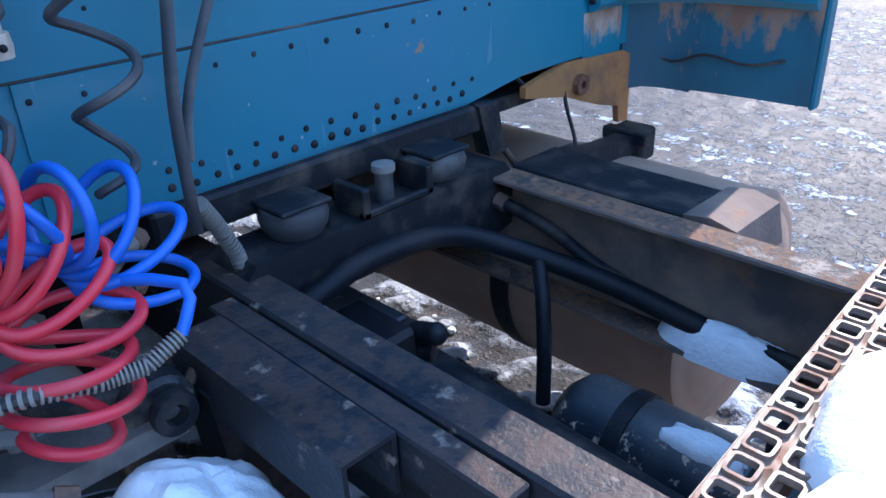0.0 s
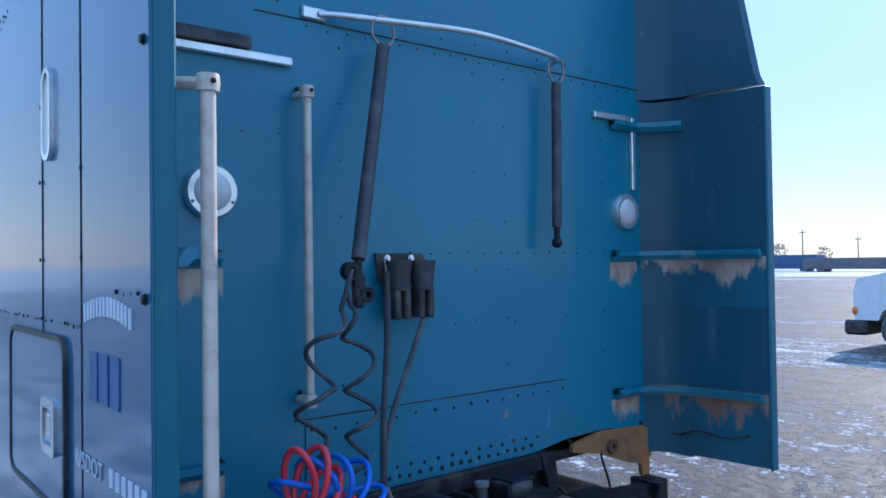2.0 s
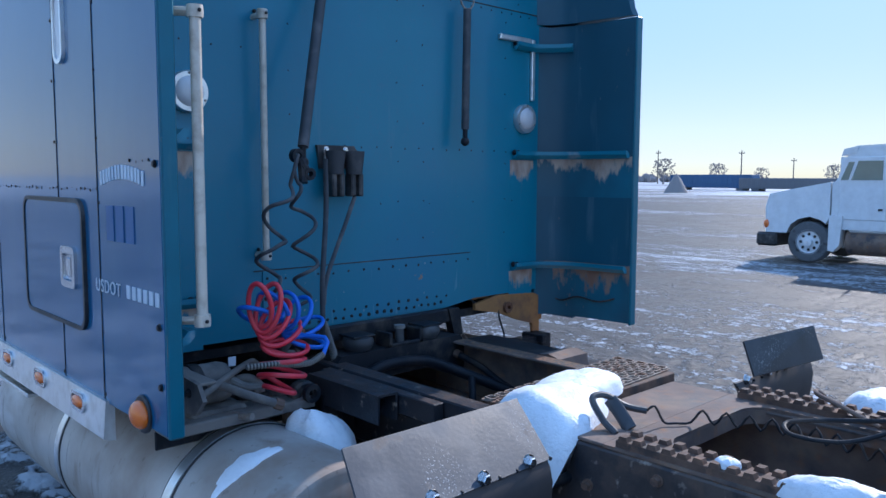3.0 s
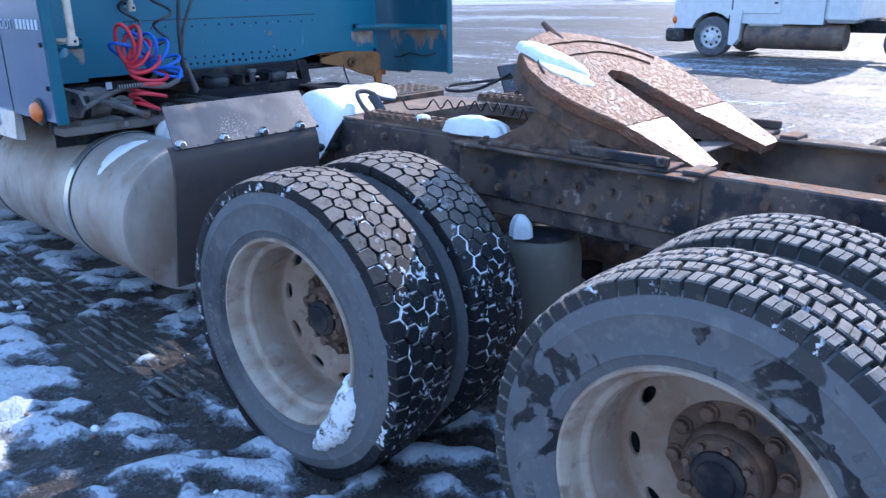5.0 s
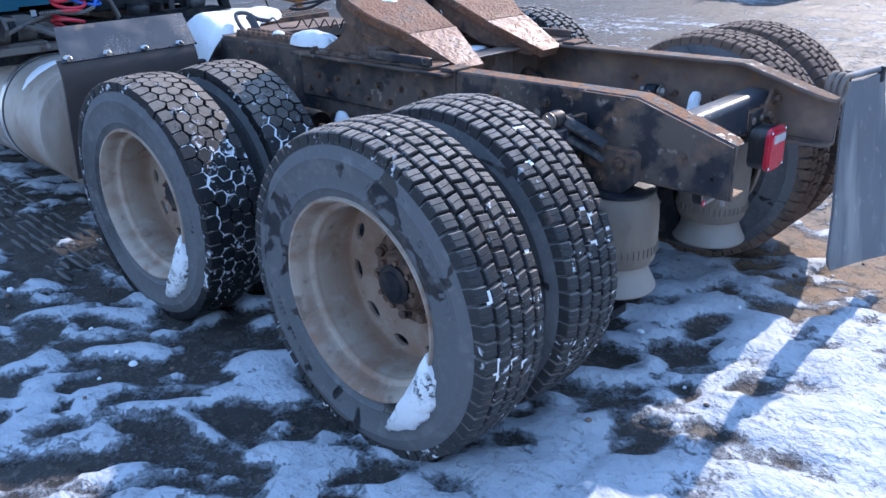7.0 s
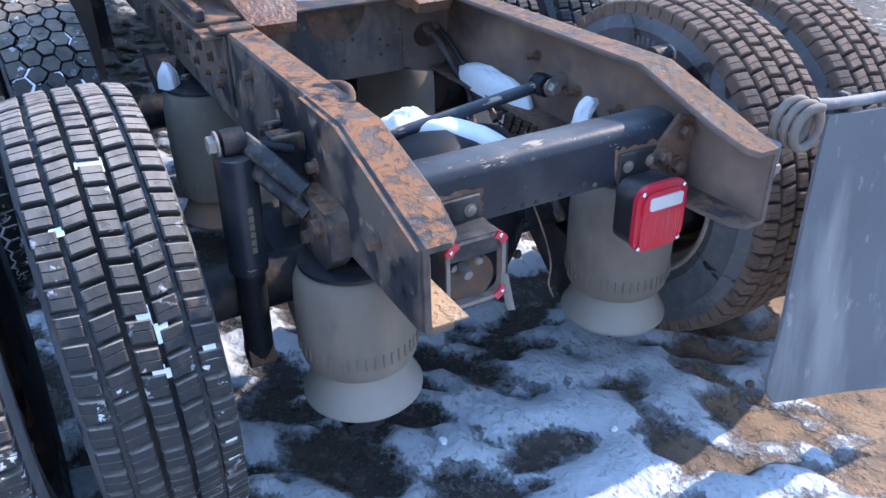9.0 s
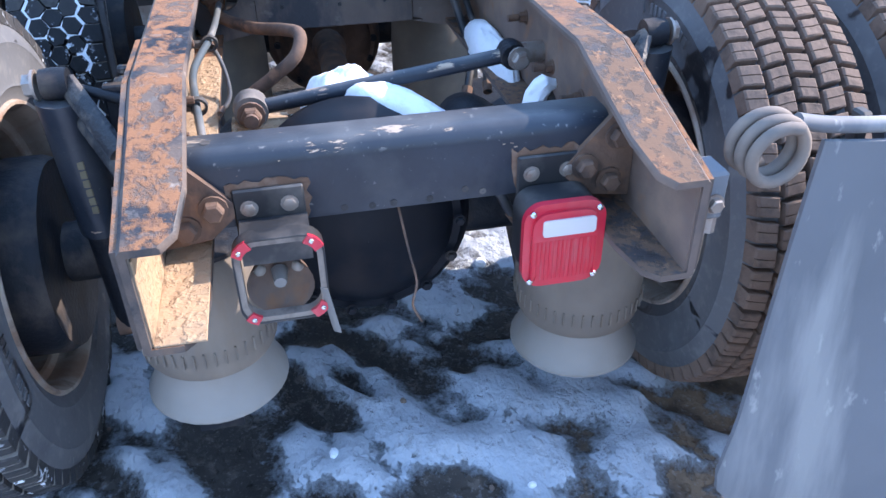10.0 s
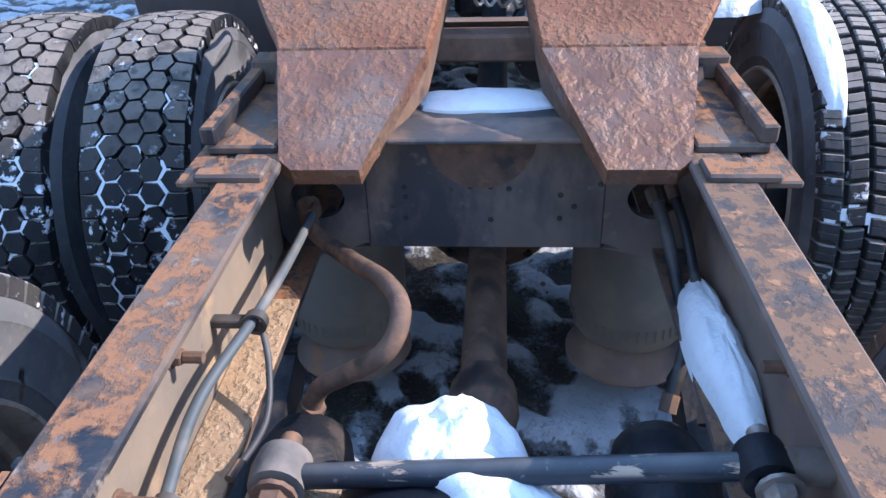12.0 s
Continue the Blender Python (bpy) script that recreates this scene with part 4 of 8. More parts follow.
def far_wheel(t, x, y, r, w):
    wh = part("wheel", Geo().lathe([(r * 0.55, -w / 2), (r * 0.92, -w / 2), (r, -w * 0.36), (r, w * 0.36), (r * 0.92, w / 2), (r * 0.55, w / 2)], (x, y, r), "y", 32), M_RUBBER, t)
    part("rim", Geo().lathe([(r * 0.60, -w / 2 - 0.005), (r * 0.55, -w / 2 + 0.02), (r * 0.5, -w / 2 + 0.05), (r * 0.22, -w / 2 + 0.03), (r * 0.20, -w / 2 - 0.05), (0.01, -w / 2 - 0.06)], (x, y, r), "y", 24), M_WHITE, wh)
    g = Geo()
    for k in range(8):
        a = 2 * math.pi * k / 8
        g.ball((x + r * 0.38 * math.cos(a), y - w / 2 + 0.028, r + r * 0.38 * math.sin(a)), r * 0.075, 0.02, r * 0.075, 8, 5)
    part("hole", g, M_BLACK, wh)


def parked_truck():
    Y0, Y1 = 14.30, 16.45
    t = thing("white_semi_truck", (-3.8, 15.3, 0), "parked white semi truck with a sloped hood", "truck")
    part("hood", Geo().prism([(-5.80, 0.60), (-5.82, 1.15), (-5.74, 1.42), (-5.2, 1.54), (-4.50, 1.68), (-4.50, 0.95), (-4.56, 0.82), (-4.68, 0.90), (-4.9, 0.96), (-5.12, 0.90), (-5.28, 0.78), (-5.36, 0.60)], "y", Y0 + 0.02, Y1 - 0.02), M_WHITE, t)
    part("rear_fender", Geo().prism([(-4.50, 1.0), (-4.50, 0.28), (-4.40, 0.26), (-4.28, 0.40), (-4.24, 1.0)], "y", Y0, Y0 + 0.25), M_WHITE, t)
    part("bumper", Geo().box(-6.0, -5.55, Y0 - 0.02, Y1, 0.30, 0.60, 0.05), M_BLACK, t)
    part("turn_signal", Geo().ball((-5.79, Y0 + 0.03, 0.78), 0.06, 0.05, 0.09), M_AMBER, t, "amber corner signal")
    cab = part("cab", Geo().prism([(-4.48, 0.72), (-4.48, 1.66), (-4.40, 1.72), (-4.20, 2.22), (-4.26, 2.30), (-4.05, 2.40), (-2.6, 2.46), (-2.6, 0.72)], "y", Y0 + 0.06, Y1 - 0.06), M_WHITE, t)
    part("sun_visor", Geo().prism([(-4.33, 2.20), (-4.28, 2.34), (-4.0, 2.40), (-4.06, 2.26)], "y", Y0 + 0.04, Y1 - 0.04), M_WHITE, cab)
    part("windscreen", Geo().prism([(-4.41, 1.72), (-4.22, 2.18), (-4.20, 2.18), (-4.39, 1.72)], "y", Y0 + 0.16, Y1 - 0.16), M_GLASS, cab)
    door = part("door", Geo().box(-4.34, -3.46, Y0 + 0.045, Y0 + 0.07, 0.92, 2.18, 0.02), M_WHITE, cab)
    part("door_window", Geo().prism([(-4.12, 1.72), (-4.00, 2.10), (-3.55, 2.10), (-3.55, 1.72)], "y", Y0 + 0.035, Y0 + 0.06), M_GLASS, door, "dark cab side glass")
    part("vent_window", Geo().prism([(-4.32, 1.72), (-4.18, 2.08), (-4.07, 2.08), (-4.18, 1.72)], "y", Y0 + 0.035, Y0 + 0.06), M_GLASS, door)
    part("door_handle", Geo().box(-3.60, -3.52, Y0 + 0.02, Y0 + 0.05, 1.12, 1.16, 0.01), M_BLACK, door)
    part("grab_rail", Geo().rod((-3.40, Y0 + 0.02, 1.3), (-3.40, Y0 + 0.02, 1.95), 0.018, 8).rod((-3.40, Y0 + 0.02, 1.3), (-3.40, Y0 + 0.07, 1.3), 0.015, 6).rod((-3.40, Y0 + 0.02, 1.95), (-3.40, Y0 + 0.07, 1.95), 0.015, 6), M_ALU, cab)
    part("sleeper_box", Geo().box(-2.595, -1.95, Y0 + 0.03, Y1 - 0.03, 0.75, 2.75, 0.08), M_WHITE, t)
    part("badge", Geo().box(-2.50, -2.38, Y0 + 0.022, Y0 + 0.032, 1.25, 1.45, 0.003), plain("green_badge", (0.25, 0.5, 0.42), 0.5), t)
    part("fuel_tank", Geo().lathe([(0.01, -1.0), (0.24, -1.0), (0.27, -0.96), (0.27, 0.96), (0.24, 1.0), (0.01, 1.0)], (-3.2, Y0 + 0.30, 0.47), "x", 24), M_DUSTY, t)
    part("step_snow", Geo().box(-4.15, -3.4, Y0 + 0.1, Y0 + 0.5, 0.66, 0.76, 0.03), M_SNOW, t)
    part("chassis_rail", Geo().box(-4.4, 0.2, Y0 + 0.62, Y0 + 0.74, 0.55, 0.80, 0.01), M_IRON, t)
    part("chassis_rail", Geo().box(-4.4, 0.2, Y1 - 0.74, Y1 - 0.62, 0.55, 0.80, 0.01), M_IRON, t)
    part("aerial", Geo().rod((-3.36, Y0 + 0.25, 2.42), (-3.20, Y0 + 0.25, 4.3), 0.012, 6, 0.006), M_BLACK, t)
    part("aerial_spring", Geo().rod((-3.36, Y0 + 0.25, 2.42), (-3.32, Y0 + 0.25, 2.85), 0.03, 8), M_BLACK, t)
    part("roof_lamp", Geo().ball((-2.9, Y0 + 0.5, 2.49), 0.08, 0.05, 0.05), M_REDLENS, t)
    part("wheel_arch_liner", Geo().box(-5.3, -4.5, Y0 + 0.35, Y1 - 0.35, 0.45, 0.95, 0.02), M_BLACK, t)
    for x in (-4.90, -1.02, 0.02):
        for y in (Y0 + 0.16, Y1 - 0.16):
            far_wheel(t, x, y, 0.43, 0.26)


parked_truck()

# ---- sleeper cab ----
WALL = -1.16


def disc(c, r, h, axis="x", seg=28):
    return Geo().lathe([(0.001, 0), (r, 0), (r, h * 0.7), (r * 0.94, h), (0.001, h)], c, axis, seg)


def rounded(x0, x1, z0, z1, r, n=5):
    pts = []
    for cx, cz, a0 in ((x1 - r, z1 - r, 0), (x0 + r, z1 - r, 90), (x0 + r, z0 + r, 180), (x1 - r, z0 + r, 270)):
        for k in range(n + 1):
            a = radians(a0 + 90 * k / n)
            pts.append((cx + r * math.cos(a), cz + r * math.sin(a)))
    return pts


def ring_prism(outer, inner, axis, a, b):
    """A frame between two outlines of as many points."""
    g, n, k = Geo(), len(outer), "xyz".index(axis)

    def at(p, w):
        q = list(p)
        q.insert(k, w)
        return q
    verts = [at(p, a) for p in outer] + [at(p, a) for p in inner] + [at(p, b) for p in outer] + [at(p, b) for p in inner]
    faces = []
    for i in range(n):
        j = (i + 1) % n
        faces += [(i, j, n + j, n + i), (2 * n + i, 3 * n + i, 3 * n + j, 2 * n + j), (i, 2 * n + i, 2 * n + j, j), (n + i, n + j, 3 * n + j, 3 * n + i)]
    return g.add(verts, faces)


def rivet_line(g, a, b, gap, r, axis, sign=1):
    a, b = Vector(a), Vector(b)
    n = max(1, round((b - a).length / gap))
    k = "xyz".index(axis)
    for i in range(n + 1):
        c = a.lerp(b, i / n) + Vector((0, 0.004 * math.sin(i * 7.3), 0.003 * math.sin(i * 4.1 + 1)))
        rad = [r * (1 + 0.15 * math.sin(i * 5.7))] * 3
        rad[k] = r * 0.5
        g.ball(c, *rad, 7, 4)
    return g


def sleeper():
    t = thing("sleeper_cab", (-2.5, 0, 0.9), "teal painted sleeper cab of a semi truck with riveted panels", "truck cab")
    wall = part("rear_wall", Geo().prism([(-1.24, 1.09), (0.40, 1.09), (0.62, 1.12), (1.24, 1.12), (1.24, 3.5), (-1.24, 3.5)], "x", WALL - 0.04, WALL), M_TEAL, t, "flat teal back wall", smooth=False)
    part("kick_panel", Geo().prism([(-0.62, 1.10), (0.395, 1.10), (0.58, 1.28), (0.58, 1.358), (-0.62, 1.358)], "x", WALL, WALL + 0.006), M_KICK, wall, smooth=False)
    part("panel_seam", Geo().box(WALL, WALL + 0.003, -0.66, 0.585, 1.358, 1.363, 0.001).box(WALL, WALL + 0.003, -0.78, 1.16, 2.618, 2.623, 0.001), M_BLACK, wall)
    g = Geo()
    X, heads = WALL + 0.007, Geo()
    rivet_line(g, (X, -0.60, 1.325), (X, 0.56, 1.325), 0.085, 0.006, "x")
    for z, gap, size in ((1.152, 0.062, 0.0075), (1.118, 0.047, 0.0088)):
        rivet_line(heads, (X, -0.40, z), (X, 0.38 if z < 1.13 else 0.41, z + 0.004), gap, size, "x")
    X = WALL + 0.001
    for z, a, b, gap in ((2.60, -0.6, 1.1, 0.075), (2.66, -0.7, 1.1, 0.16), (1.88, -0.2, 0.85, 0.09), (1.62, 0.0, 0.9, 0.30), (2.25, -0.95, -0.7, 0.12)):
        rivet_line(g, (X, a, z), (X, b, z), gap, 0.0042, "x")
    for y in (-0.48, 0.10, 0.26, 0.84):
        rivet_line(g, (X, y, 1.45), (X, y, 2.55), 0.17, 0.0042, "x")
    part("wall_rivet", g, M_IRON, wall, "rows of small dark rivets")
    part("wall_rivet", heads, M_IRON, wall, "rusty dark bolt heads")
    # side panels, roof and belly of the box
    side = part("side_panel", Geo().box(-4.4, -1.02, -1.30, -1.27, 0.95, 3.5, 0.006), M_GLOSS, t, "glossy teal side that mirrors the sky")
    part("side_panel", Geo().box(-4.4, -1.02, 1.27, 1.30, 0.95, 3.5, 0.006), M_GLOSS, t)
    part("roof", Geo().box(-4.4, WALL, -1.30, 1.30, 3.5, 3.54, 0.01), M_TEAL, t)
    part("belly", Geo().box(-4.4, WALL - 0.04, -1.27, 1.27, 1.02, 1.06, 0.004), M_IRON, t)
    part("front_bulkhead", Geo().box(-4.44, -4.4, -1.30, 1.30, 1.0, 3.54, 0.01), M_TEAL, t)
    g = Geo()
    for x in (-1.03, -1.46, -2.3, -3.1):
        rivet_line(g, (x, -1.302, 1.0), (x, -1.302, 3.4), 0.22, 0.007, "y")
    rivet_line(g, (-2.6, -1.302, 2.62), (-1.05, -1.302, 2.86), 0.05, 0.006, "y")
    rivet_line(g, (-2.6, -1.302, 1.70), (-1.05, -1.302, 1.70), 0.05, 0.005, "y")
    part("side_rivet", g, M_IRON, side)
    g = Geo().box(-1.046, -1.042, -1.303, -1.30, 0.98, 3.4, 0.001).box(-1.452, -1.449, -1.303, -1.30, 0.98, 3.4, 0.001).box(-2.31, -2.307, -1.303, -1.30, 0.98, 3.4, 0.001)
    part("side_seam", g, M_BLACK, side)
    # luggage door
    d = part("luggage_door", Geo().prism(rounded(-1.86, -1.19, 1.21, 1.65, 0.05), "y", -1.309, -1.30), M_GLOSS, side, "glossy teal luggage door")
    part("door_gasket", ring_prism(rounded(-1.875, -1.175, 1.195, 1.665, 0.06), rounded(-1.86, -1.19, 1.21, 1.65, 0.05), "y", -1.313, -1.30), M_BLACK, side, "black rubber door gasket")
    part("door_latch", ring_prism(rounded(-1.40, -1.25, 1.34, 1.49, 0.02), rounded(-1.375, -1.275, 1.365, 1.465, 0.015), "y", -1.320, -1.308).box(-1.372, -1.278, -1.311, -1.307, 1.368, 1.462, 0.002).box(-1.345, -1.305, -1.318, -1.31, 1.38, 1.45, 0.004), M_CHROME, side, "chrome recessed paddle latch")
    part("slot_window", ring_prism(rounded(-1.415, -1.315, 2.145, 2.405, 0.045), rounded(-1.40, -1.33, 2.16, 2.39, 0.034), "y", -1.312, -1.30), M_ALU, side, "narrow bright slot window")
    part("slot_pane", Geo().prism(rounded(-1.40, -1.33, 2.16, 2.39, 0.034), "y", -1.306, -1.30), M_WHITELENS, side)
    # lettering reduced to bars
    rng = random.Random(12)
    g = Geo()
    for k in range(3):
        g.box(-0.955 + k * 0.082, -0.893 + k * 0.082, -1.3075, -1.303, 1.535, 1.65, 0.001)
    part("large_letter_bar", g, M_DARKMARK, t)
    g = Geo()
    for k in range(6, 12):
        g.box(-1.065 + k * 0.0435, -1.037 + k * 0.0435, -1.3075, -1.303, 1.360, 1.402, 0.001)
    for k in range(14):
        w = rng.uniform(0.012, 0.022)
        g.box(-1.0 + k * 0.026, -1.0 + k * 0.026 + w, -1.3075, -1.303, 1.715 + 0.02 * math.sin(k * 0.24), 1.76 + 0.02 * math.sin(k * 0.24), 0.001)
    part("letter_bar", g, M_MARK, t)
    cu = bpy.data.curves.new("word", "FONT")
    cu.body, cu.size, cu.extrude, cu.space_character = "USDOT", 0.062, 0.001, 1.12
    ink = bpy.data.objects.new("word", cu)
    me = bpy.data.meshes.new_from_object(ink)
    bpy.data.objects.remove(ink)
    me.materials.append(M_MARK)
    word = new("word", me)
    word.parent = t
    word.matrix_basis = Matrix.Translation(-Vector(t.location)) @ pose(-1.075, -1.3065, 1.358, 90, 0, 0)
    tagged(word, "pale painted word")
    # skirt with marker lamps
    sk = part("skirt_trim", Geo().prism([(-1.325, 0.855), (-1.285, 0.845), (-1.285, 0.985), (-1.315, 0.985)], "x", -4.4, -1.0), M_ALU, t, "scuffed aluminium skirt trim")
    for x in (-1.254, -1.704, -2.172):
        part("marker_lamp", Geo().ball((x, -1.325, 0.935), 0.055, 0.014, 0.022), M_AMBER, sk, "small amber marker lamp")
        part("lamp_bezel", ring_prism(rounded(x - 0.07, x + 0.07, 0.90, 0.97, 0.03), rounded(x - 0.058, x + 0.058, 0.912, 0.958, 0.022), "y", -1.328, -1.315), M_CHROME, sk)
    # side fairings
    for s, xe in ((-1, -0.535), (1, -0.64)):
        def yy(*pairs):
            return [(x, s * y) for x, y in pairs] if s > 0 else [(x, s * y) for x, y in pairs][::-1]
        body = yy((-1.20, 1.27), (-1.03, 1.30), (xe + 0.01, 1.30), (xe, 1.295), (xe, 1.255), (xe - 0.02, 1.25), (xe - 0.25, 1.235), (-1.02, 1.215), (-1.13, 1.17), (-1.165, 1.10), (-1.20, 1.10))
        fa = part("side_fairing", Geo().prism(body, "z", 1.28, 1.64).prism(body, "z", 1.855, 2.565), M_DARKTEAL, t, "smeared dark teal side fairing", angle=50)
        part("worn_band", Geo().prism(body, "z", 1.64, 1.855), M_BAND, fa, "band of paint worn to bare primer", angle=50)
        part("fairing_foot", Geo().prism(body, "z", 0.975, 1.28), M_WORN, fa, "worn teal fairing foot with bare primer", angle=50)
        upper = yy((-1.20, 1.26), (-1.03, 1.285), (xe - 0.09, 1.285), (xe - 0.10, 1.25), (-1.02, 1.20), (-1.13, 1.15), (-1.165, 1.08), (-1.20, 1.08))
        n = len(upper)
        v = [(x + (0.085 if x > -0.9 else 0) * k, y, z) for z, k in ((2.575, 1.0), (2.62, 0.75), (2.95, 0.0), (3.5, -0.6)) for x, y in upper]
        f = [(j * n + i, j * n + (i + 1) % n, (j + 1) * n + (i + 1) % n, (j + 1) * n + i) for j in range(3) for i in range(n)]
        part("upper_fairing", Geo().add(v, f + [tuple(range(n))[::-1], tuple(range(3 * n, 4 * n))]), M_DARKTEAL, fa, angle=50)
        part("edge_trim", Geo().box(xe - 0.004, xe + 0.012, s * 1.252, s * 1.302, 0.965, 2.568, 0.006), M_EDGE, fa, "bright teal rubber edge")
        if s < 0:
            part("outer_skin", Geo().box(-1.02, xe + 0.002, -1.304, -1.300, 0.975, 3.5, 0.002), M_GLOSS, fa)
            g = Geo()
            for z in (1.12, 1.30, 1.78, 2.30, 2.42):
                g.nut((xe - 0.03, -1.304, z), 0.009, 0.008, "y", -1)
            rivet_line(g, (-0.75, -1.306, 1.79), (-0.56, -1.306, 1.79), 0.05, 0.006, "y")
            part("fairing_bolt", g, M_IRON, fa)
        # stiffening shelves inside the fairing
        inner = [(-1.157, 0.90), (-1.157, 1.04), (-1.10, 1.12), (-1.0, 1.18), (xe - 0.25, 1.205), (xe - 0.03, 1.225)]
        for z, n in ((2.44, 4), (1.865, 6), (1.262, 6)):
            if s < 0 and z > 2:
                continue
            p = inner[:n]
            g = Geo()
            pts = [(x + 0.02, s * y, z) for x, y in p]
            g.tube(pts, 0.028, 6, flat=0.55)
            part("stiffener", g, M_SCUFF, fa, "curved teal stiffener")
            part("stiffener_bolt", Geo().nut((WALL + 0.012, s * 0.905, z + 0.012), 0.012, 0.016, "x", 1).nut((WALL + 0.012, s * 0.935, z + 0.012), 0.010, 0.014, "x", 1), M_IRON, fa)
        for z in (1.838, 1.238):
            part("bare_patch", Geo().box(WALL, WALL + 0.0008, s * 0.885, s * 1.075, z - 0.165, z, 0.0002), M_PATCH_UP if z > 1.5 else M_PATCH_LOW, wall)
        # work lamps
        ly = 0.985 if s > 0 else 0.925
        lamp = part("work_lamp", disc((WALL, s * ly, 2.06), 0.078, 0.03), M_ALU, wall, "round white work lamp")
        part("lens", Geo().lathe([(0.058, 0.028), (0.05, 0.038), (0.03, 0.044), (0.001, 0.046)], (WALL, s * ly, 2.06), "x", 24), M_WHITELENS, lamp)
        part("bezel_screw", Geo().ball((WALL + 0.03, s * ly, 2.128), 0.005).ball((WALL + 0.03, s * ly - 0.06, 2.03), 0.005).ball((WALL + 0.03, s * ly + 0.06, 2.03), 0.005), M_BOLT, lamp)
        # old window trim
        part("window_trim", Geo().box(WALL, WALL + 0.022, s * (0.66 if s < 0 else 0.78), s * 1.03, 2.46, 2.488, 0.004).box(WALL, WALL + 0.020, s * 1.035, s * 1.06, 2.16, 2.485, 0.004), M_ALU, wall, "bright leftover window trim")
        if s < 0:
            part("trim_backing", Geo().box(WALL, WALL + 0.012, -1.075, -1.028, 2.10, 2.52, 0.003).box(WALL, WALL + 0.03, -1.03, -0.80, 2.49, 2.53, 0.004), M_BLACK, wall)
    am = part("turn_lamp", Geo().ball((-0.70, -1.318, 1.01), 0.055, 0.030, 0.045), M_AMBER, t, "round amber side turn lamp")
    part("turn_lamp_base", disc((-0.70, -1.302, 1.01), 0.06, -0.012, "y"), M_BLACK, am)
    # sill and cab mounts under the wall
    sill = part("rear_sill", Geo().box(-1.26, -1.13, -0.46, 0.42, 1.02, 1.09, 0.008), M_IRON, t)
    part("rear_post", Geo().prism([(0.40, 1.09), (0.47, 1.09), (0.50, 0.95), (0.44, 0.95)], "x", -1.17, -1.12), M_IRON, sill)
    part("wing_bracket", Geo().prism([(0.62, 1.085), (0.80, 1.118), (1.09, 1.10), (1.135, 1.08), (1.135, 0.87), (1.085, 0.875), (1.075, 0.93), (0.97, 0.958), (0.80, 1.02), (0.62, 1.055)][::-1], "x", -1.172, -1.152), M_YELLOW, t, "ochre primed bracket", smooth=False)
    part("bracket_bush", Geo().lathe([(0.012, 0.0), (0.030, 0.0), (0.030, 0.02), (0.012, 0.02)], (-1.152, 0.86, 1.045), "x", 16, closed=True), M_RUST, t, "rusty bush")
    part("bracket_tab", Geo().box(-1.245, -1.205, 1.175, 1.225, 0.93, 1.02, 0.004).box(-1.24, -1.20, 0.62, 1.0, 1.10, 1.125, 0.003), M_YELLOW, t)
    part("loose_wire", Geo().tube([(-1.19, 0.62, 1.11), (-1.17, 0.68, 1.06), (-1.17, 0.78, 1.05), (-1.17, 0.80, 1.10), (-1.15, 0.80, 1.0), (-1.13, 0.82, 0.90), (-1.10, 0.79, 0.84)], 0.006, 6).tube([(-1.15, 1.18, 1.10), (-1.05, 1.20, 1.06), (-0.95, 1.215, 1.09), (-0.82, 1.225, 1.075), (-0.72, 1.235, 1.10)], 0.005, 6), M_BLACK, t)
    return t


sleeper()


def grab_pole(x, y, z0, z1, r, reach, label):
    t = thing("grab_pole", (x, y, z0), label, "grab pole", "grab poles behind the cab")
    part("tube", Geo().rod((x, y, z0 - 0.012), (x, y, z1 + 0.012), r, 16), M_POLE, t)
    for z in (z0, z1):
        b = part("clamp", Geo().lathe([(0.001, -0.018), (r + 0.007, -0.018), (r + 0.009, 0.0), (r + 0.007, 0.018), (0.001, 0.018)], (x, y, z), "z", 16).tube([(x, y, z), ((x + reach[0]) / 2, (y + reach[1]) / 2, z), (reach[0], reach[1], z)], 0.016, 8, flat=0.7), M_POLE, t, "cast end clamp")
        part("screw", Geo().ball((x + 0.03, y, z), 0.006).ball((reach[0] + 0.01, reach[1], z + 0.02), 0.008), M_IRON, b)


grab_pole(-0.545, -1.18, 1.31, 2.225, 0.0165, (-0.60, -1.25), "white aluminium grab pole on the fairing edge")
grab_pole(-1.09, -0.64, 1.43, 2.375, 0.0135, (WALL, -0.64), "slim white grab pole on the back wall")


def hanger():
    t = thing("hose_hanger_bar", (-1.1, 0, 2.6), "bent bright steel bar on the back wall", "hanger bar")
    part("bar", Geo().tube([(WALL + 0.01, -0.56, 2.645), (-1.12, -0.50, 2.645), (-1.08, -0.36, 2.645), (-1.04, 0.0, 2.66), (-1.07, 0.35, 2.66), (-1.10, 0.50, 2.655), (WALL, 0.53, 2.655)], 0.011, 10), M_ALU, t)
    part("flattened_end", Geo().box(WALL, WALL + 0.012, -0.62, -0.53, 2.625, 2.665, 0.005), M_ALU, t)
    for y, top, bot, nm in ((-0.36, (-1.08, -0.36, 2.56), (-0.93, -0.565, 1.86), 0), (0.49, (-1.10, 0.495, 2.56), (-1.09, 0.475, 1.98), 1)):
        s = thing("tether_spring", bot, "black sleeved tether spring hanging from the bar", "spring", "tether springs")
        part("sleeve", Geo().rod(top, bot, 0.022 if nm == 0 else 0.019, 12), M_CABLE, s)
        c = Vector(top) + Vector((0, 0, 0.05))
        part("ring", Geo().tube([(c.x, c.y + 0.045 * math.cos(a * 0.5236), c.z + 0.05 * math.sin(a * 0.5236)) for a in range(13)], 0.005, 6, step=2), M_BOLT, s)
        b = Vector(bot)
        part("end_hook", Geo().rod(b, b - Vector((0, 0, 0.05)), 0.012, 8).ball(b - Vector((0, 0, 0.06)), 0.022), M_IRON, s)


hanger()


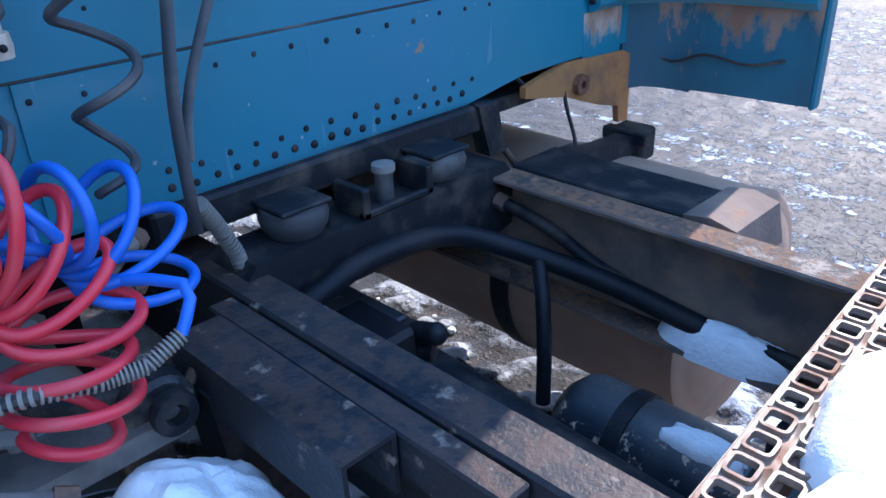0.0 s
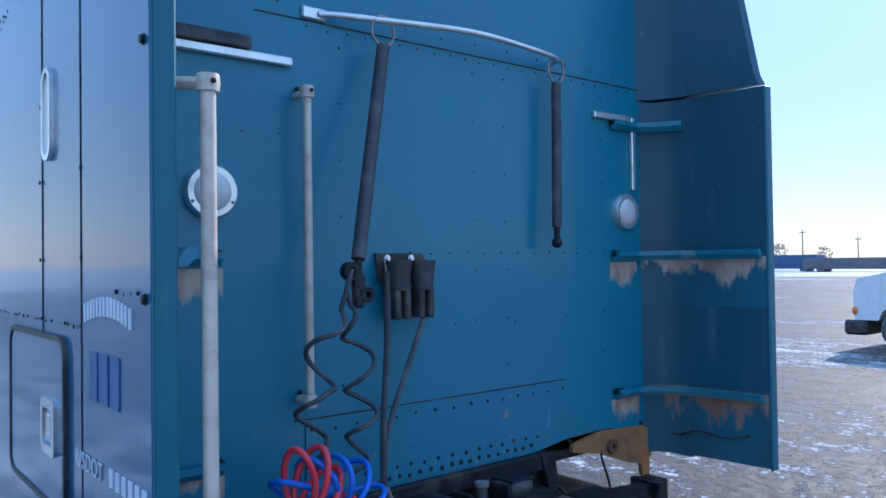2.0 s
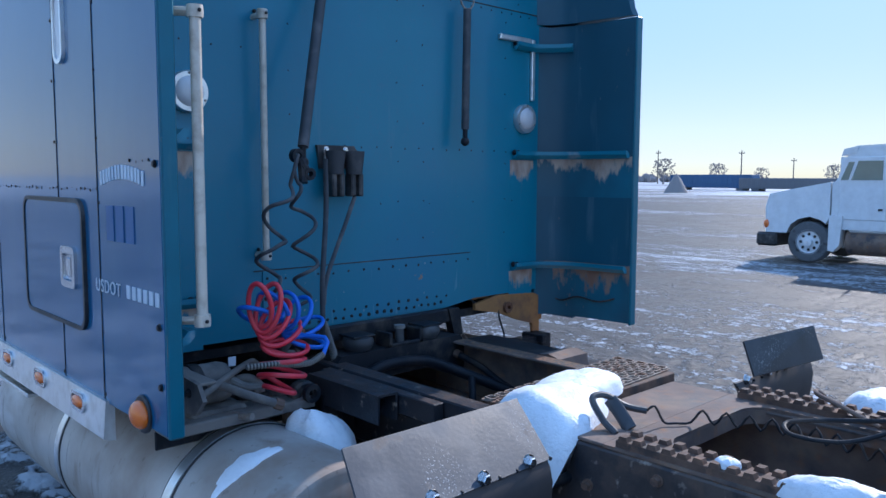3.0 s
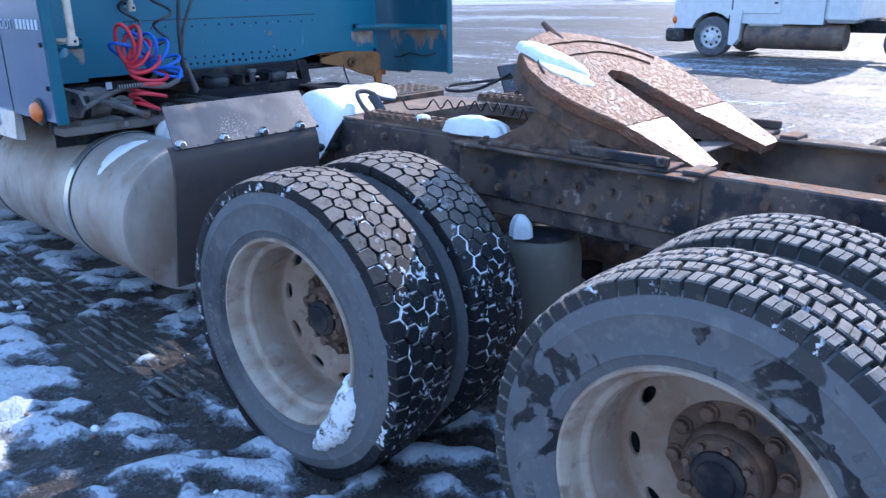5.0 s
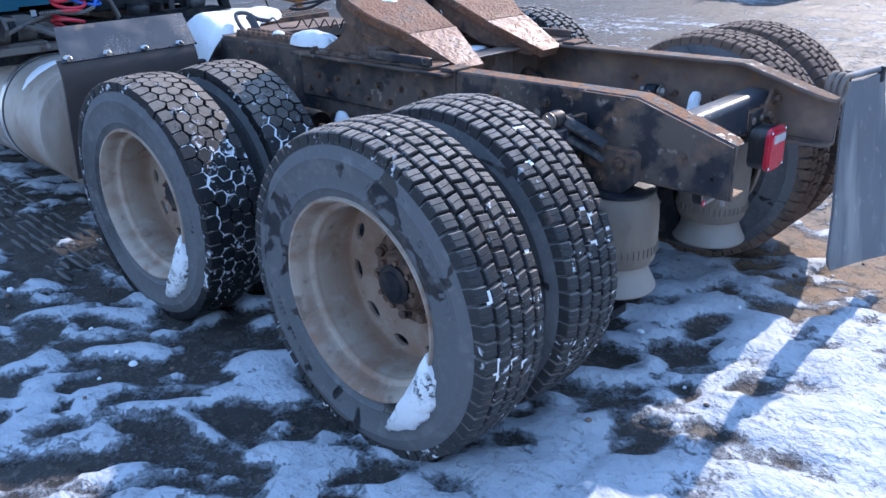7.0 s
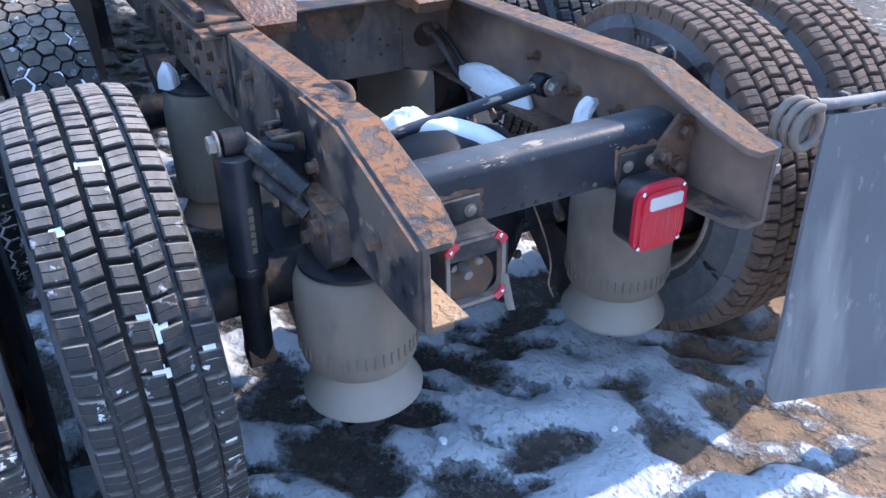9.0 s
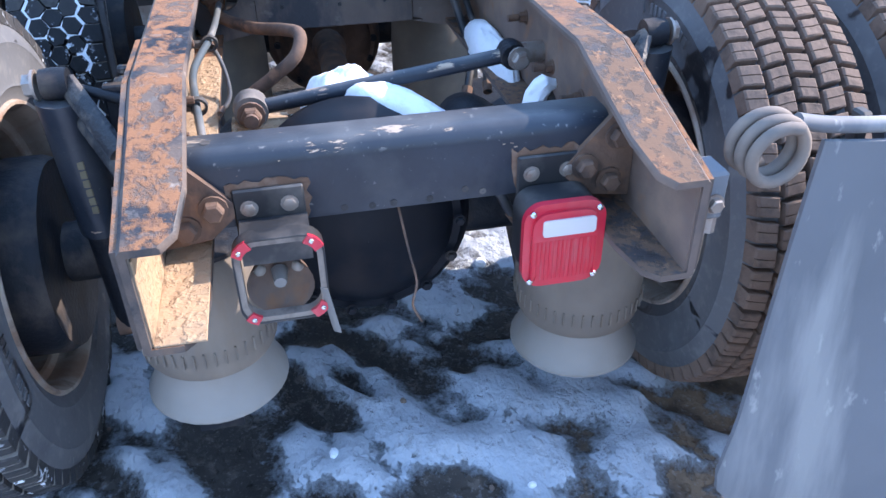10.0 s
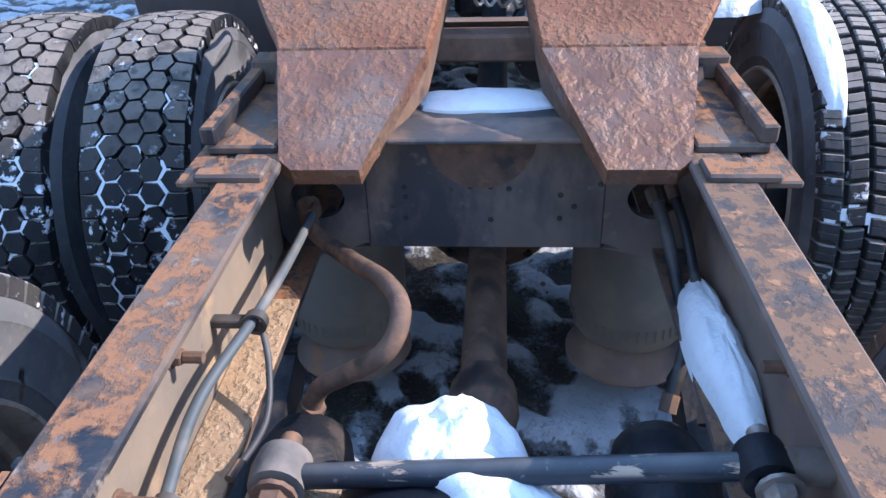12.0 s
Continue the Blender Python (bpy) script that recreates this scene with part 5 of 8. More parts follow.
def helix(axis_pts, radii, turns, per=14, start=0.0):
    """Points of a coil wound round a curved axis."""
    ax = [Vector(p) for p in axis_pts]
    n = int(turns * per)
    out, side = [], None
    for i in range(n + 1):
        q = i / n * (len(ax) - 1)
        k = min(int(q), len(ax) - 2)
        f = q - k
        p0, p1, p2, p3 = ax[max(k - 1, 0)], ax[k], ax[k + 1], ax[min(k + 2, len(ax) - 1)]
        c = 0.5 * ((2 * p1) + (p2 - p0) * f + (2 * p0 - 5 * p1 + 4 * p2 - p3) * f * f + (3 * p1 - p0 - 3 * p2 + p3) * f**3)
        d = (p2 - p1).normalized()
        if side is None:
            side = d.orthogonal().normalized()
        side = (side - d * side.dot(d)).normalized()
        r = float(np.interp(i / n, np.linspace(0, 1, len(radii)), radii))
        th = 2 * math.pi * turns * i / n + start
        out.append(c + side * (r * math.cos(th)) + d.cross(side) * (r * math.sin(th)))
    return out


def petals(top, low, length, depth, turns, face, seed, per=18):
    """Loops of a slack coil that fan out from one side, where they lie bunched; turns holds each loop's heading."""
    rng = random.Random(seed)
    out, top, low = [], Vector(top), Vector(low)
    loops = len(turns) - 1
    n = loops * per
    long = [length * rng.uniform(0.85, 1.12) for _ in range(loops + 1)]
    lean = [rng.uniform(-0.04, 0.04) for _ in range(loops + 1)]
    wide = [rng.uniform(0.85, 1.1) for _ in range(loops + 1)]
    c, s = math.cos(radians(face)), math.sin(radians(face))
    for i in range(n):
        k, q = i // per, (i % per) / per
        th = 2 * math.pi * q

        def mixed(v):
            return v[k] * (1 - q) + v[k + 1] * q
        phi, w = radians(mixed(turns)), mixed(wide) * depth / 2 * math.sin(th)
        away = mixed(long) * (1 - math.cos(th)) / 2
        out.append(top.lerp(low, i / n) + Vector((mixed(lean) * away / length + w * c, away * math.sin(phi) + w * s * math.cos(phi), away * math.cos(phi) - w * s * math.sin(phi))))
    return out


def air_lines():
    t = thing("red_air_line", (-0.8, -0.75, 1.0), "red coiled nylon air line hanging in loops", "air hose", "coiled air lines")
    red = petals((-0.850, -0.805, 1.195), (-0.84, -0.800, 1.100), 0.180, 0.110, (-22, 4, 30, 56, 80, 104), 42, 1)
    red += helix([(-0.82, -0.735, 1.075), (-0.815, -0.74, 1.04), (-0.81, -0.755, 0.995), (-0.81, -0.775, 0.96)], [0.078, 0.086, 0.080, 0.050], 2.6, 16, 2.0)
    part("coil", Geo().tube(red, 0.0094, 12, step=3), M_REDHOSE, t)
    part("spring_guard", Geo().tube([red[-1], (-0.88, -0.87, 0.985), (-0.95, -0.92, 1.03)], 0.014, 8), M_LOOM, t, "ribbed spring guard")
    b = thing("blue_air_line", (-0.8, -0.65, 1.0), "blue coiled nylon air line hanging in loops", "air hose", "coiled air lines")
    blue = petals((-0.89, -0.70, 1.185), (-0.875, -0.685, 1.13), 0.170, 0.13, (-78, -46, -12, 24, 60, 92, 116), 30, 2) + [Vector((-0.765, -0.585, 1.14)), Vector((-0.735, -0.615, 1.085))]
    part("coil", Geo().tube(blue, 0.0088, 12, step=3), M_BLUEHOSE, b)
    e = blue[-1]
    g = Geo().tube([e, (-0.735, -0.67, 1.062), (-0.745, -0.725, 1.062), (-0.76, -0.80, 1.075), (-0.80, -0.90, 1.07)], 0.0095, 8)
    path = [e, Vector((-0.735, -0.67, 1.062)), Vector((-0.745, -0.725, 1.062)), Vector((-0.76, -0.80, 1.075)), Vector((-0.80, -0.90, 1.07))]
    part("conduit", g, M_BLACK, b, "black conduit in a steel spring guard")
    rings = Geo()
    for k in range(4):
        for s in range(9):
            p, q = Vector(path[k]).lerp(path[k + 1], s / 9), Vector(path[k]).lerp(path[k + 1], (s + 0.45) / 9)
            rings.rod(p, q, 0.0125, 10)
    part("conduit_rib", rings, M_PED, b)
    for k, (pts, rad, turns) in enumerate((([(-0.90, -0.64, 1.72), (-0.90, -0.70, 1.60), (-0.88, -0.745, 1.48), (-0.88, -0.75, 1.36), (-0.90, -0.72, 1.27)], [0.012, 0.05, 0.052, 0.04, 0.02], 3.0), ([(-0.90, -0.62, 1.72), (-0.91, -0.585, 1.60), (-0.92, -0.565, 1.46), (-0.92, -0.57, 1.34), (-0.90, -0.60, 1.24)], [0.012, 0.046, 0.048, 0.042, 0.02], 3.5))):
        c = thing("electrical_cable", (-1.0, -0.48, 1.2), "grey loosely coiled trailer cable hanging on the wall", "cable", "coiled trailer cables")
        h = helix(pts, rad, turns, 12, 1.2 + k)
        part("coil", Geo().tube([(-0.91, -0.60, 1.83), (-0.90, -0.625, 1.77)] + h, 0.0075, 8, step=2), M_CABLE, c)
    g = thing("gladhand_coupling", (-1.05, -0.42, 1.75), "dark cast air couplings clipped under the spring", "coupling")
    part("body", Geo().lathe([(0.013, -0.014), (0.027, -0.014), (0.027, 0.014), (0.013, 0.014)], (-0.92, -0.60, 1.825), "x", 16, closed=True).tube([(-0.92, -0.59, 1.81), (-0.915, -0.58, 1.79), (-0.90, -0.585, 1.72)], 0.018, 8), M_IRON, g)
    part("second_body", Geo().lathe([(0.011, -0.014), (0.024, -0.014), (0.024, 0.014), (0.011, 0.014)], (-0.90, -0.560, 1.755), "x", 16, closed=True).tube([(-0.91, -0.58, 1.79), (-0.90, -0.565, 1.76)], 0.016, 8), M_IRON, g)
    h = thing("coupling_holder", (-1.1, -0.26, 1.66), "black twin coupling holder bolted to the wall", "holder")
    part("back_plate", Geo().prism([(-0.355, 1.88), (-0.16, 1.88), (-0.13, 1.84), (-0.15, 1.80), (-0.20, 1.78), (-0.34, 1.78)], "x", WALL, WALL + 0.015), M_BLACK, h)
    for y in (-0.295, -0.195):
        s = part("socket", Geo().lathe([(0.001, 0.0), (0.035, 0.0), (0.047, 0.10), (0.040, 0.10), (0.030, 0.01), (0.001, 0.01)], (-1.10, y, 1.755), "z", 16), M_CABLE, h)
        part("tongue", Geo().box(-1.13, -1.075, y - 0.03, y - 0.005, 1.66, 1.76, 0.005).box(-1.13, -1.075, y + 0.012, y + 0.035, 1.66, 1.76, 0.005), M_BLACK, s)
    part("screw", Geo().nut((WALL + 0.016, -0.31, 1.862), 0.010, 0.01, "x", 1).nut((WALL + 0.016, -0.21, 1.862), 0.010, 0.01, "x", 1), M_CHROME, h)
    for nm, pts in (("long_strap", [(-1.10, -0.345, 1.82), (-1.07, -0.365, 1.6), (-0.99, -0.44, 1.34), (-0.97, -0.455, 1.18), (-0.98, -0.45, 1.10)]), ("short_strap", [(-1.09, -0.20, 1.66), (-1.08, -0.255, 1.55), (-1.03, -0.39, 1.33), (-0.99, -0.435, 1.22)])):
        s = thing("rubber_strap", pts[-1], "worn black rubber strap hanging from the holder", "strap", "rubber straps")
        part("band", Geo().tube(pts, 0.011 if nm == "long_strap" else 0.009, 8, flat=0.4), M_CABLE, s)
        part("hook", Geo().rod(pts[0], (pts[0][0] - 0.01, pts[0][1], pts[0][2] + 0.04), 0.004, 6), M_BOLT, s)
    c = thing("corrugated_conduit", (-0.88, -0.38, 0.95), "grey corrugated conduit dropping to the frame", "conduit")
    pts = [(-1.0, -0.43, 1.14), (-1.03, -0.39, 1.08), (-1.05, -0.35, 1.0), (-1.05, -0.33, 0.905)]
    part("tube", Geo().tube(pts, 0.014, 10), M_LOOM, c)
    rings = Geo()
    for k in range(3):
        for s in range(9):
            rings.rod(Vector(pts[k]).lerp(pts[k + 1], s / 9), Vector(pts[k]).lerp(pts[k + 1], (s + 0.5) / 9), 0.0165, 10)
    part("rib", rings, M_LOOM, c)


air_lines()

# ---- chassis ----
RO, RI = 0.40, 0.315
TOP, LOW = 0.96, 0.69


def rail_top(x):
    return TOP if x < 2.73 else TOP - 0.094 * (x - 2.73) / 0.31


def frame_rail(t, s, name):
    xs = [-4.0, 0.0, 1.0, 1.96, 2.50, 2.60, 2.70, 2.73, 2.76, 2.85, 2.96, 3.038, 3.060]
    T = 0.011
    v, f = [], []
    for i, x in enumerate(xs):
        zt, zb = rail_top(x), LOW
        inn = RI if x < 3.0 else RI + 0.012 + (0.02 if x > 3.045 else 0)
        v += [(x, s * y, z) for y, z in ((RO, zb + 0.006), (RO, zt - 0.006), (RO - 0.006, zt), (inn + 0.004, zt), (inn, zt - 0.004), (inn, zt - T), (RO - T, zt - T), (RO - T, zb + T), (inn, zb + T), (inn, zb), (RO - 0.006, zb))]
    n = 11
    for i in range(len(xs) - 1):
        for k in range(n):
            q = (i * n + k, i * n + (k + 1) % n, (i + 1) * n + (k + 1) % n, (i + 1) * n + k)
            f.append(q if s < 0 else q[::-1])
    for i in (0, len(xs) - 1):
        b = i * n
        for q in ((0, 1, 2, 6, 7, 10), (2, 3, 4, 5, 6), (7, 8, 9, 10)):
            f.append(tuple(b + k for k in q))
    r = part("frame_rail", Geo().add(v, f), M_FRAME if s < 0 else M_DUSTRAIL, t, "rusty black painted frame rail" if s < 0 else "frame rail under a cream coat of dried mud")
    # the muddy inner side
    g = Geo()
    if s < 0:
        g.prism([(1.73, LOW + T), (3.055, LOW + T), (3.055, 0.846), (2.73, 0.945), (1.73, 0.945)], "y", -(RO - T), -(RO - T) + 0.002)
        part("inner_face", g, M_WEB, r, "brown stained inner face")
        part("flange_mud", Geo().box(1.9, 3.058, -(RO - T) + 0.003, -RI - 0.001, LOW + T, LOW + T + 0.004, 0.001).box(2.86, 3.055, -(RO - T) + 0.002, -(RO - T) + 0.004, LOW + T + 0.004, 0.84, 0.001), M_TAN, r, "tan mud caked on the flange")
    else:
        g.prism([(-1.2, LOW + T), (3.055, LOW + T), (3.055, 0.846), (2.73, 0.945), (-1.2, 0.945)], "y", RO - T - 0.002, RO - T)
        part("inner_face", g, M_DUSTY, r, "dusty brown inner face")
    # lap plate, mounting angle and bolts on the outer side
    part("lap_plate", Geo().prism([(2.53, 0.956), (2.73, 0.956), (3.053, 0.856), (3.053, 0.70), (2.53, 0.70)], "y", s * RO, s * (RO + 0.008)), M_FRAME, r)
    part("mounting_angle", Geo().box(0.98, 1.955, s * RO, s * (RO + 0.010), 0.76, 0.955, 0.002).box(0.98, 1.955, s * (RO + 0.01), s * (RO + 0.065), 0.945, 0.957, 0.003), M_FRAME, r, "rusty mounting angle")
    part("end_pad", Geo().box(1.90, 1.965, s * 0.325, s * 0.432, 0.957, 0.972, 0.004), M_FRAME, r)
    g = Geo()
    for k in range(14):
        x = 1.04 + k * 0.068
        g.nut((x, s * (RO + 0.01), 0.80 + (0.06 if k % 2 else 0)), 0.011, 0.016, "y", s)
    for x, z in ((0.15, 0.90), (0.32, 0.84), (0.55, 0.92), (0.75, 0.80), (2.15, 0.90), (2.22, 0.78), (2.38, 0.90), (2.42, 0.78), (2.60, 0.76), (2.68, 0.76), (2.60, 0.83), (2.9, 0.80)):
        g.nut((x, s * (RO + (0.008 if x > 2.5 else 0)), z), 0.013, 0.02, "y", s)
    part("rail_bolt", g, M_HUB, r, "rusty bolt heads")
    g = Geo()
    for x, z in ((2.995, 0.806), (2.958, 0.772), (3.028, 0.772), (2.997, 0.757), (2.999, 0.744), (2.5, 0.86)):
        g.lathe([(0.001, 0), (0.010, 0), (0.010, s * 0.0015), (0.001, s * 0.0015)], (x, s * (RO + 0.0075), z), "y", 10)
    part("drilled_hole", g, M_BLACK, r)
    g = Geo()
    for x, z in ((2.24, 0.85), (2.43, 0.80), (2.60, 0.80)):
        g.nut((x, s * (RO - T), z), 0.012, 0.018, "y", -s)
        g.rod((x, s * (RO - T - 0.02), z), (x, s * (RO - T - 0.045), z), 0.008, 8)
    part("inner_bolt", g, M_HUB, r)
    return r


def holed_plate(y0, y1, z0, z1, cy, cz, ry, rz, x0, x1, n=24):
    outer, inner = [], []
    for k in range(n):
        a = 2 * math.pi * k / n
        c, d = math.cos(a), math.sin(a)
        inner.append((cy + ry * c, cz + rz * d))
        s = min([(y1 - cy) / c if c > 1e-6 else 9, (y0 - cy) / c if c < -1e-6 else 9, (z1 - cz) / d if d > 1e-6 else 9, (z0 - cz) / d if d < -1e-6 else 9])
        outer.append((cy + s * c, cz + s * d))
    return ring_prism(outer, inner, "x", x0, x1)


def chassis():
    t = thing("chassis_frame", (1.0, 0, 0.69), "rusty ladder chassis frame of a semi tractor", "truck frame")
    frame_rail(t, -1, "left")
    frame_rail(t, 1, "right")
    # rear crossmember
    xm = part("rear_crossmember", Geo().prism([(2.742, 0.735), (2.818, 0.735), (2.827, 0.739), (2.830, 0.748)] + [(2.800 + 0.030 * math.cos(radians(a)), 0.838 + 0.030 * math.sin(radians(a))) for a in range(0, 91, 10)] + [(2.755, 0.868), (2.745, 0.864), (2.742, 0.855)], "y", 0.345, -0.345), M_SATIN, t, "scuffed black rear crossmember")
    g = Geo()
    for y, z in ((-0.19, 0.765), (-0.10, 0.752), (-0.055, 0.75), (-0.02, 0.75), (0.04, 0.75), (0.10, 0.76), (0.13, 0.752), (-0.33, 0.85)):
        g.lathe([(0.001, 0), (0.006, 0), (0.006, 0.0015), (0.001, 0.0015)], (2.8295, y, z), "x", 8)
    part("drain_hole", g, M_BLACK, xm)
    part("top_hole", Geo().lathe([(0.001, 0), (0.008, 0), (0.008, 0.0015), (0.001, 0.0015)], (2.785, -0.30, 0.8675), "z", 10), M_BLACK, xm)
    for s in (-1, 1):
        gu = part("gusset", Geo().prism([(s * 0.385, 0.72), (s * 0.385, 0.86), (s * 0.345, 0.872), (s * 0.27, 0.79), (s * 0.27, 0.765), (s * 0.31, 0.73)][::s], "x", 2.831, 2.843), M_HUB, t, "rusty corner gusset")
        part("gusset_bolt", Geo().nut((2.843, s * 0.355, 0.835), 0.017, 0.022, "x", 1).nut((2.843, s * 0.30, 0.785), 0.017, 0.022, "x", 1).nut((2.843, s * 0.345, 0.755), 0.017, 0.022, "x", 1), M_HUB, gu)
    # middle crossmember with two cable openings
    mid = part("middle_crossmember", Geo().box(1.700, 1.716, -0.22, 0.22, 0.70, 0.935, 0.003), M_CROSS, t, "dusty steel middle crossmember", smooth=False)
    for s in (-1, 1):
        y0, y1 = sorted((s * 0.22, s * 0.388))
        part("end_plate", holed_plate(y0, y1, 0.70, 0.935, s * 0.312, 0.805, 0.052, 0.042, 1.700, 1.716), M_CROSS, mid)
        part("end_foot", Geo().prism([(s * 0.22, 0.70), (s * 0.388, 0.70), (s * 0.388, 0.665)][::s], "x", 1.70, 1.716), M_CROSS, mid)
    part("top_flange", Geo().box(1.62, 1.716, -0.388, 0.388, 0.935, 0.948, 0.003).box(1.70, 1.80, -0.19, 0.19, 0.948, 0.958, 0.003), M_CROSS, mid)
    part("bottom_flange", Geo().box(1.62, 1.70, -0.388, 0.388, 0.70, 0.712, 0.003), M_CROSS, mid)
    g = Geo()
    for y, z in ((-0.147, 0.83), (-0.147, 0.765), (-0.06, 0.826), (-0.025, 0.83), (0.012, 0.83), (0.045, 0.826), (-0.025, 0.762), (0.012, 0.762), (0.139, 0.813), (0.139, 0.765), (0.165, 0.79), (0.21, 0.835), (-0.17, 0.79), (-0.145, 0.81)):
        g.lathe([(0.001, 0), (0.0055, 0), (0.0055, 0.0015), (0.001, 0.0015)], (1.7158, y, z), "x", 8)
    part("bolt_hole", g, M_BLACK, mid)
    part("rust_bloom", Geo().lathe([(0.001, 0.0), (0.098, 0.0), (0.098, 0.002), (0.001, 0.003)], (1.716, -0.005, 0.925), "x", 24, arc=(180, 360)), M_HUB, mid)
    # front crossmembers and rail brackets behind the cab
    part("cab_crossmember", Geo().prism([(-0.388, 0.93), (-0.34, 0.985), (0.36, 0.985), (0.388, 0.95), (0.388, 0.82), (0.30, 0.80), (0.18, 0.86), (-0.15, 0.86), (-0.30, 0.80), (-0.388, 0.80)], "x", -1.14, -1.0), M_IRON, t)
    ch = part("outrigger_channel", Geo().prism([(-0.555, 0.86), (-0.547, 0.86), (-0.547, 0.957), (-0.47, 0.957), (-0.47, 0.86), (-0.462, 0.86), (-0.462, 0.965), (-0.555, 0.965)], "x", -0.93, -0.485), M_FRAME, t, "open ended rusty channel", smooth=False)
    part("channel_end", Geo().box(-0.96, -0.932, -0.55, -0.40, 0.86, 0.95, 0.003), M_FRAME, ch)
    part("spacer_channel", Geo().box(-0.99, -0.30, -0.455, -0.405, 0.88, 0.955, 0.004), M_FRAME, t)
    arm = part("tank_arm", Geo().prism([(0.40, 0.80), (0.40, 0.92), (0.98, 0.885), (1.03, 0.84), (0.70, 0.80)], "x", -1.08, -1.02), M_IRON, t)
    part("arm_head", Geo().box(-1.11, -1.0, 0.98, 1.06, 0.80, 0.90, 0.008).box(-1.13, -0.98, 0.96, 1.0, 0.86, 0.90, 0.005), M_IRON, arm)
    part("step_rail", Geo().box(-1.05, -0.55, 0.44, 0.62, 0.90, 0.945, 0.004), M_IRON, t)
    part("step_end", Geo().prism([(-0.55, 0.88), (-0.42, 0.86), (-0.44, 0.95), (-0.50, 0.965), (-0.56, 0.955)], "y", 0.42, 0.62), M_DUSTY, t)
    # rear air spring hangers on the rail outside
    for s in (-1, 1):
        b = part("spring_hanger", Geo().prism([(2.575, 0.785), (2.60, 0.795), (2.745, 0.795), (2.762, 0.78), (2.762, 0.70), (2.72, 0.658), (2.575, 0.658)], "y", s * 0.408, s * 0.45), M_FRAME, t, "rusty air spring hanger")
        part("hanger_bolt", Geo().nut((2.62, s * 0.45, 0.755), 0.018, 0.018, "y", s).nut((2.71, s * 0.45, 0.755), 0.018, 0.018, "y", s).nut((2.64, s * 0.45, 0.70), 0.015, 0.018, "y", s), M_HUB, b)
    return t


chassis()


def air_spring(x, y, z0, z1, r, label, ped=M_PED, rubber_mat=M_BAG):
    t = thing("air_spring", (x, y, z0), label, "air spring", "suspension air springs")
    h = z1 - z0
    part("pedestal", Geo().lathe([(0.001, 0.0), (r * 1.0, 0.0), (r * 1.03, 0.005), (r * 1.03, 0.011), (r * 0.99, 0.018), (r * 0.93, 0.038), (r * 0.85, 0.062), (r * 0.80, 0.085), (r * 0.785, 0.11), (r * 0.78, 0.18)], (x, y, z0), "z", 36), ped, t, "flared pedestal")
    a = 0.095
    prof = [(r * 0.78, a + 0.024), (r * 0.84, a + 0.006), (r * 0.90, a + 0.004), (r * 0.955, a + 0.018), (r * 0.975, a + 0.045), (r * 0.99, a + 0.08), (r * 1.0, h * 0.55), (r * 0.998, h * 0.72), (r * 0.975, h * 0.85), (r * 0.92, h - 0.035), (r * 0.85, h - 0.018), (r * 0.80, h - 0.014)]
    bag = part("bellows", Geo().lathe(prof, (x, y, z0), "z", 40), rubber_mat, t, "dusty rubber bellows")
    g = Geo()
    for k in range(44):
        th = 2 * math.pi * k / 44
        c, s = math.cos(th), math.sin(th)
        g.rod((x + r * 1.003 * c, y + r * 1.003 * s, z0 + a + 0.045), (x + r * 0.998 * c, y + r * 0.998 * s, z0 + a + 0.075), 0.0022, 4)
    part("moulded_rib", g, rubber_mat, bag)
    part("top_plate", Geo().lathe([(0.001, 0.006), (r * 0.70, 0.003), (r * 0.80, -0.002), (r * 0.86, -0.006), (r * 0.87, -0.013), (r * 0.82, -0.018)], (x, y, z1), "z", 36), M_IRON, t)
    part("stud", Geo().rod((x - 0.04, y, z1), (x - 0.04, y, z1 + 0.03), 0.010, 8).nut((x - 0.04, y - 0.05, z1 + 0.002), 0.014, 0.016, "z", 1), M_BOLT, t)


for s in (-1, 1):
    air_spring(2.668 if s < 0 else 2.62, -0.372 if s < 0 else 0.41, 0.298 if s < 0 else 0.215, 0.655, 0.134 if s < 0 else 0.140, "dusty grey air spring with a flared pedestal")
    air_spring(1.34, s * 0.36, 0.16, 0.66, 0.15, "muddy brown air spring behind the crossmember", M_DUSTY, M_BAGDARK)


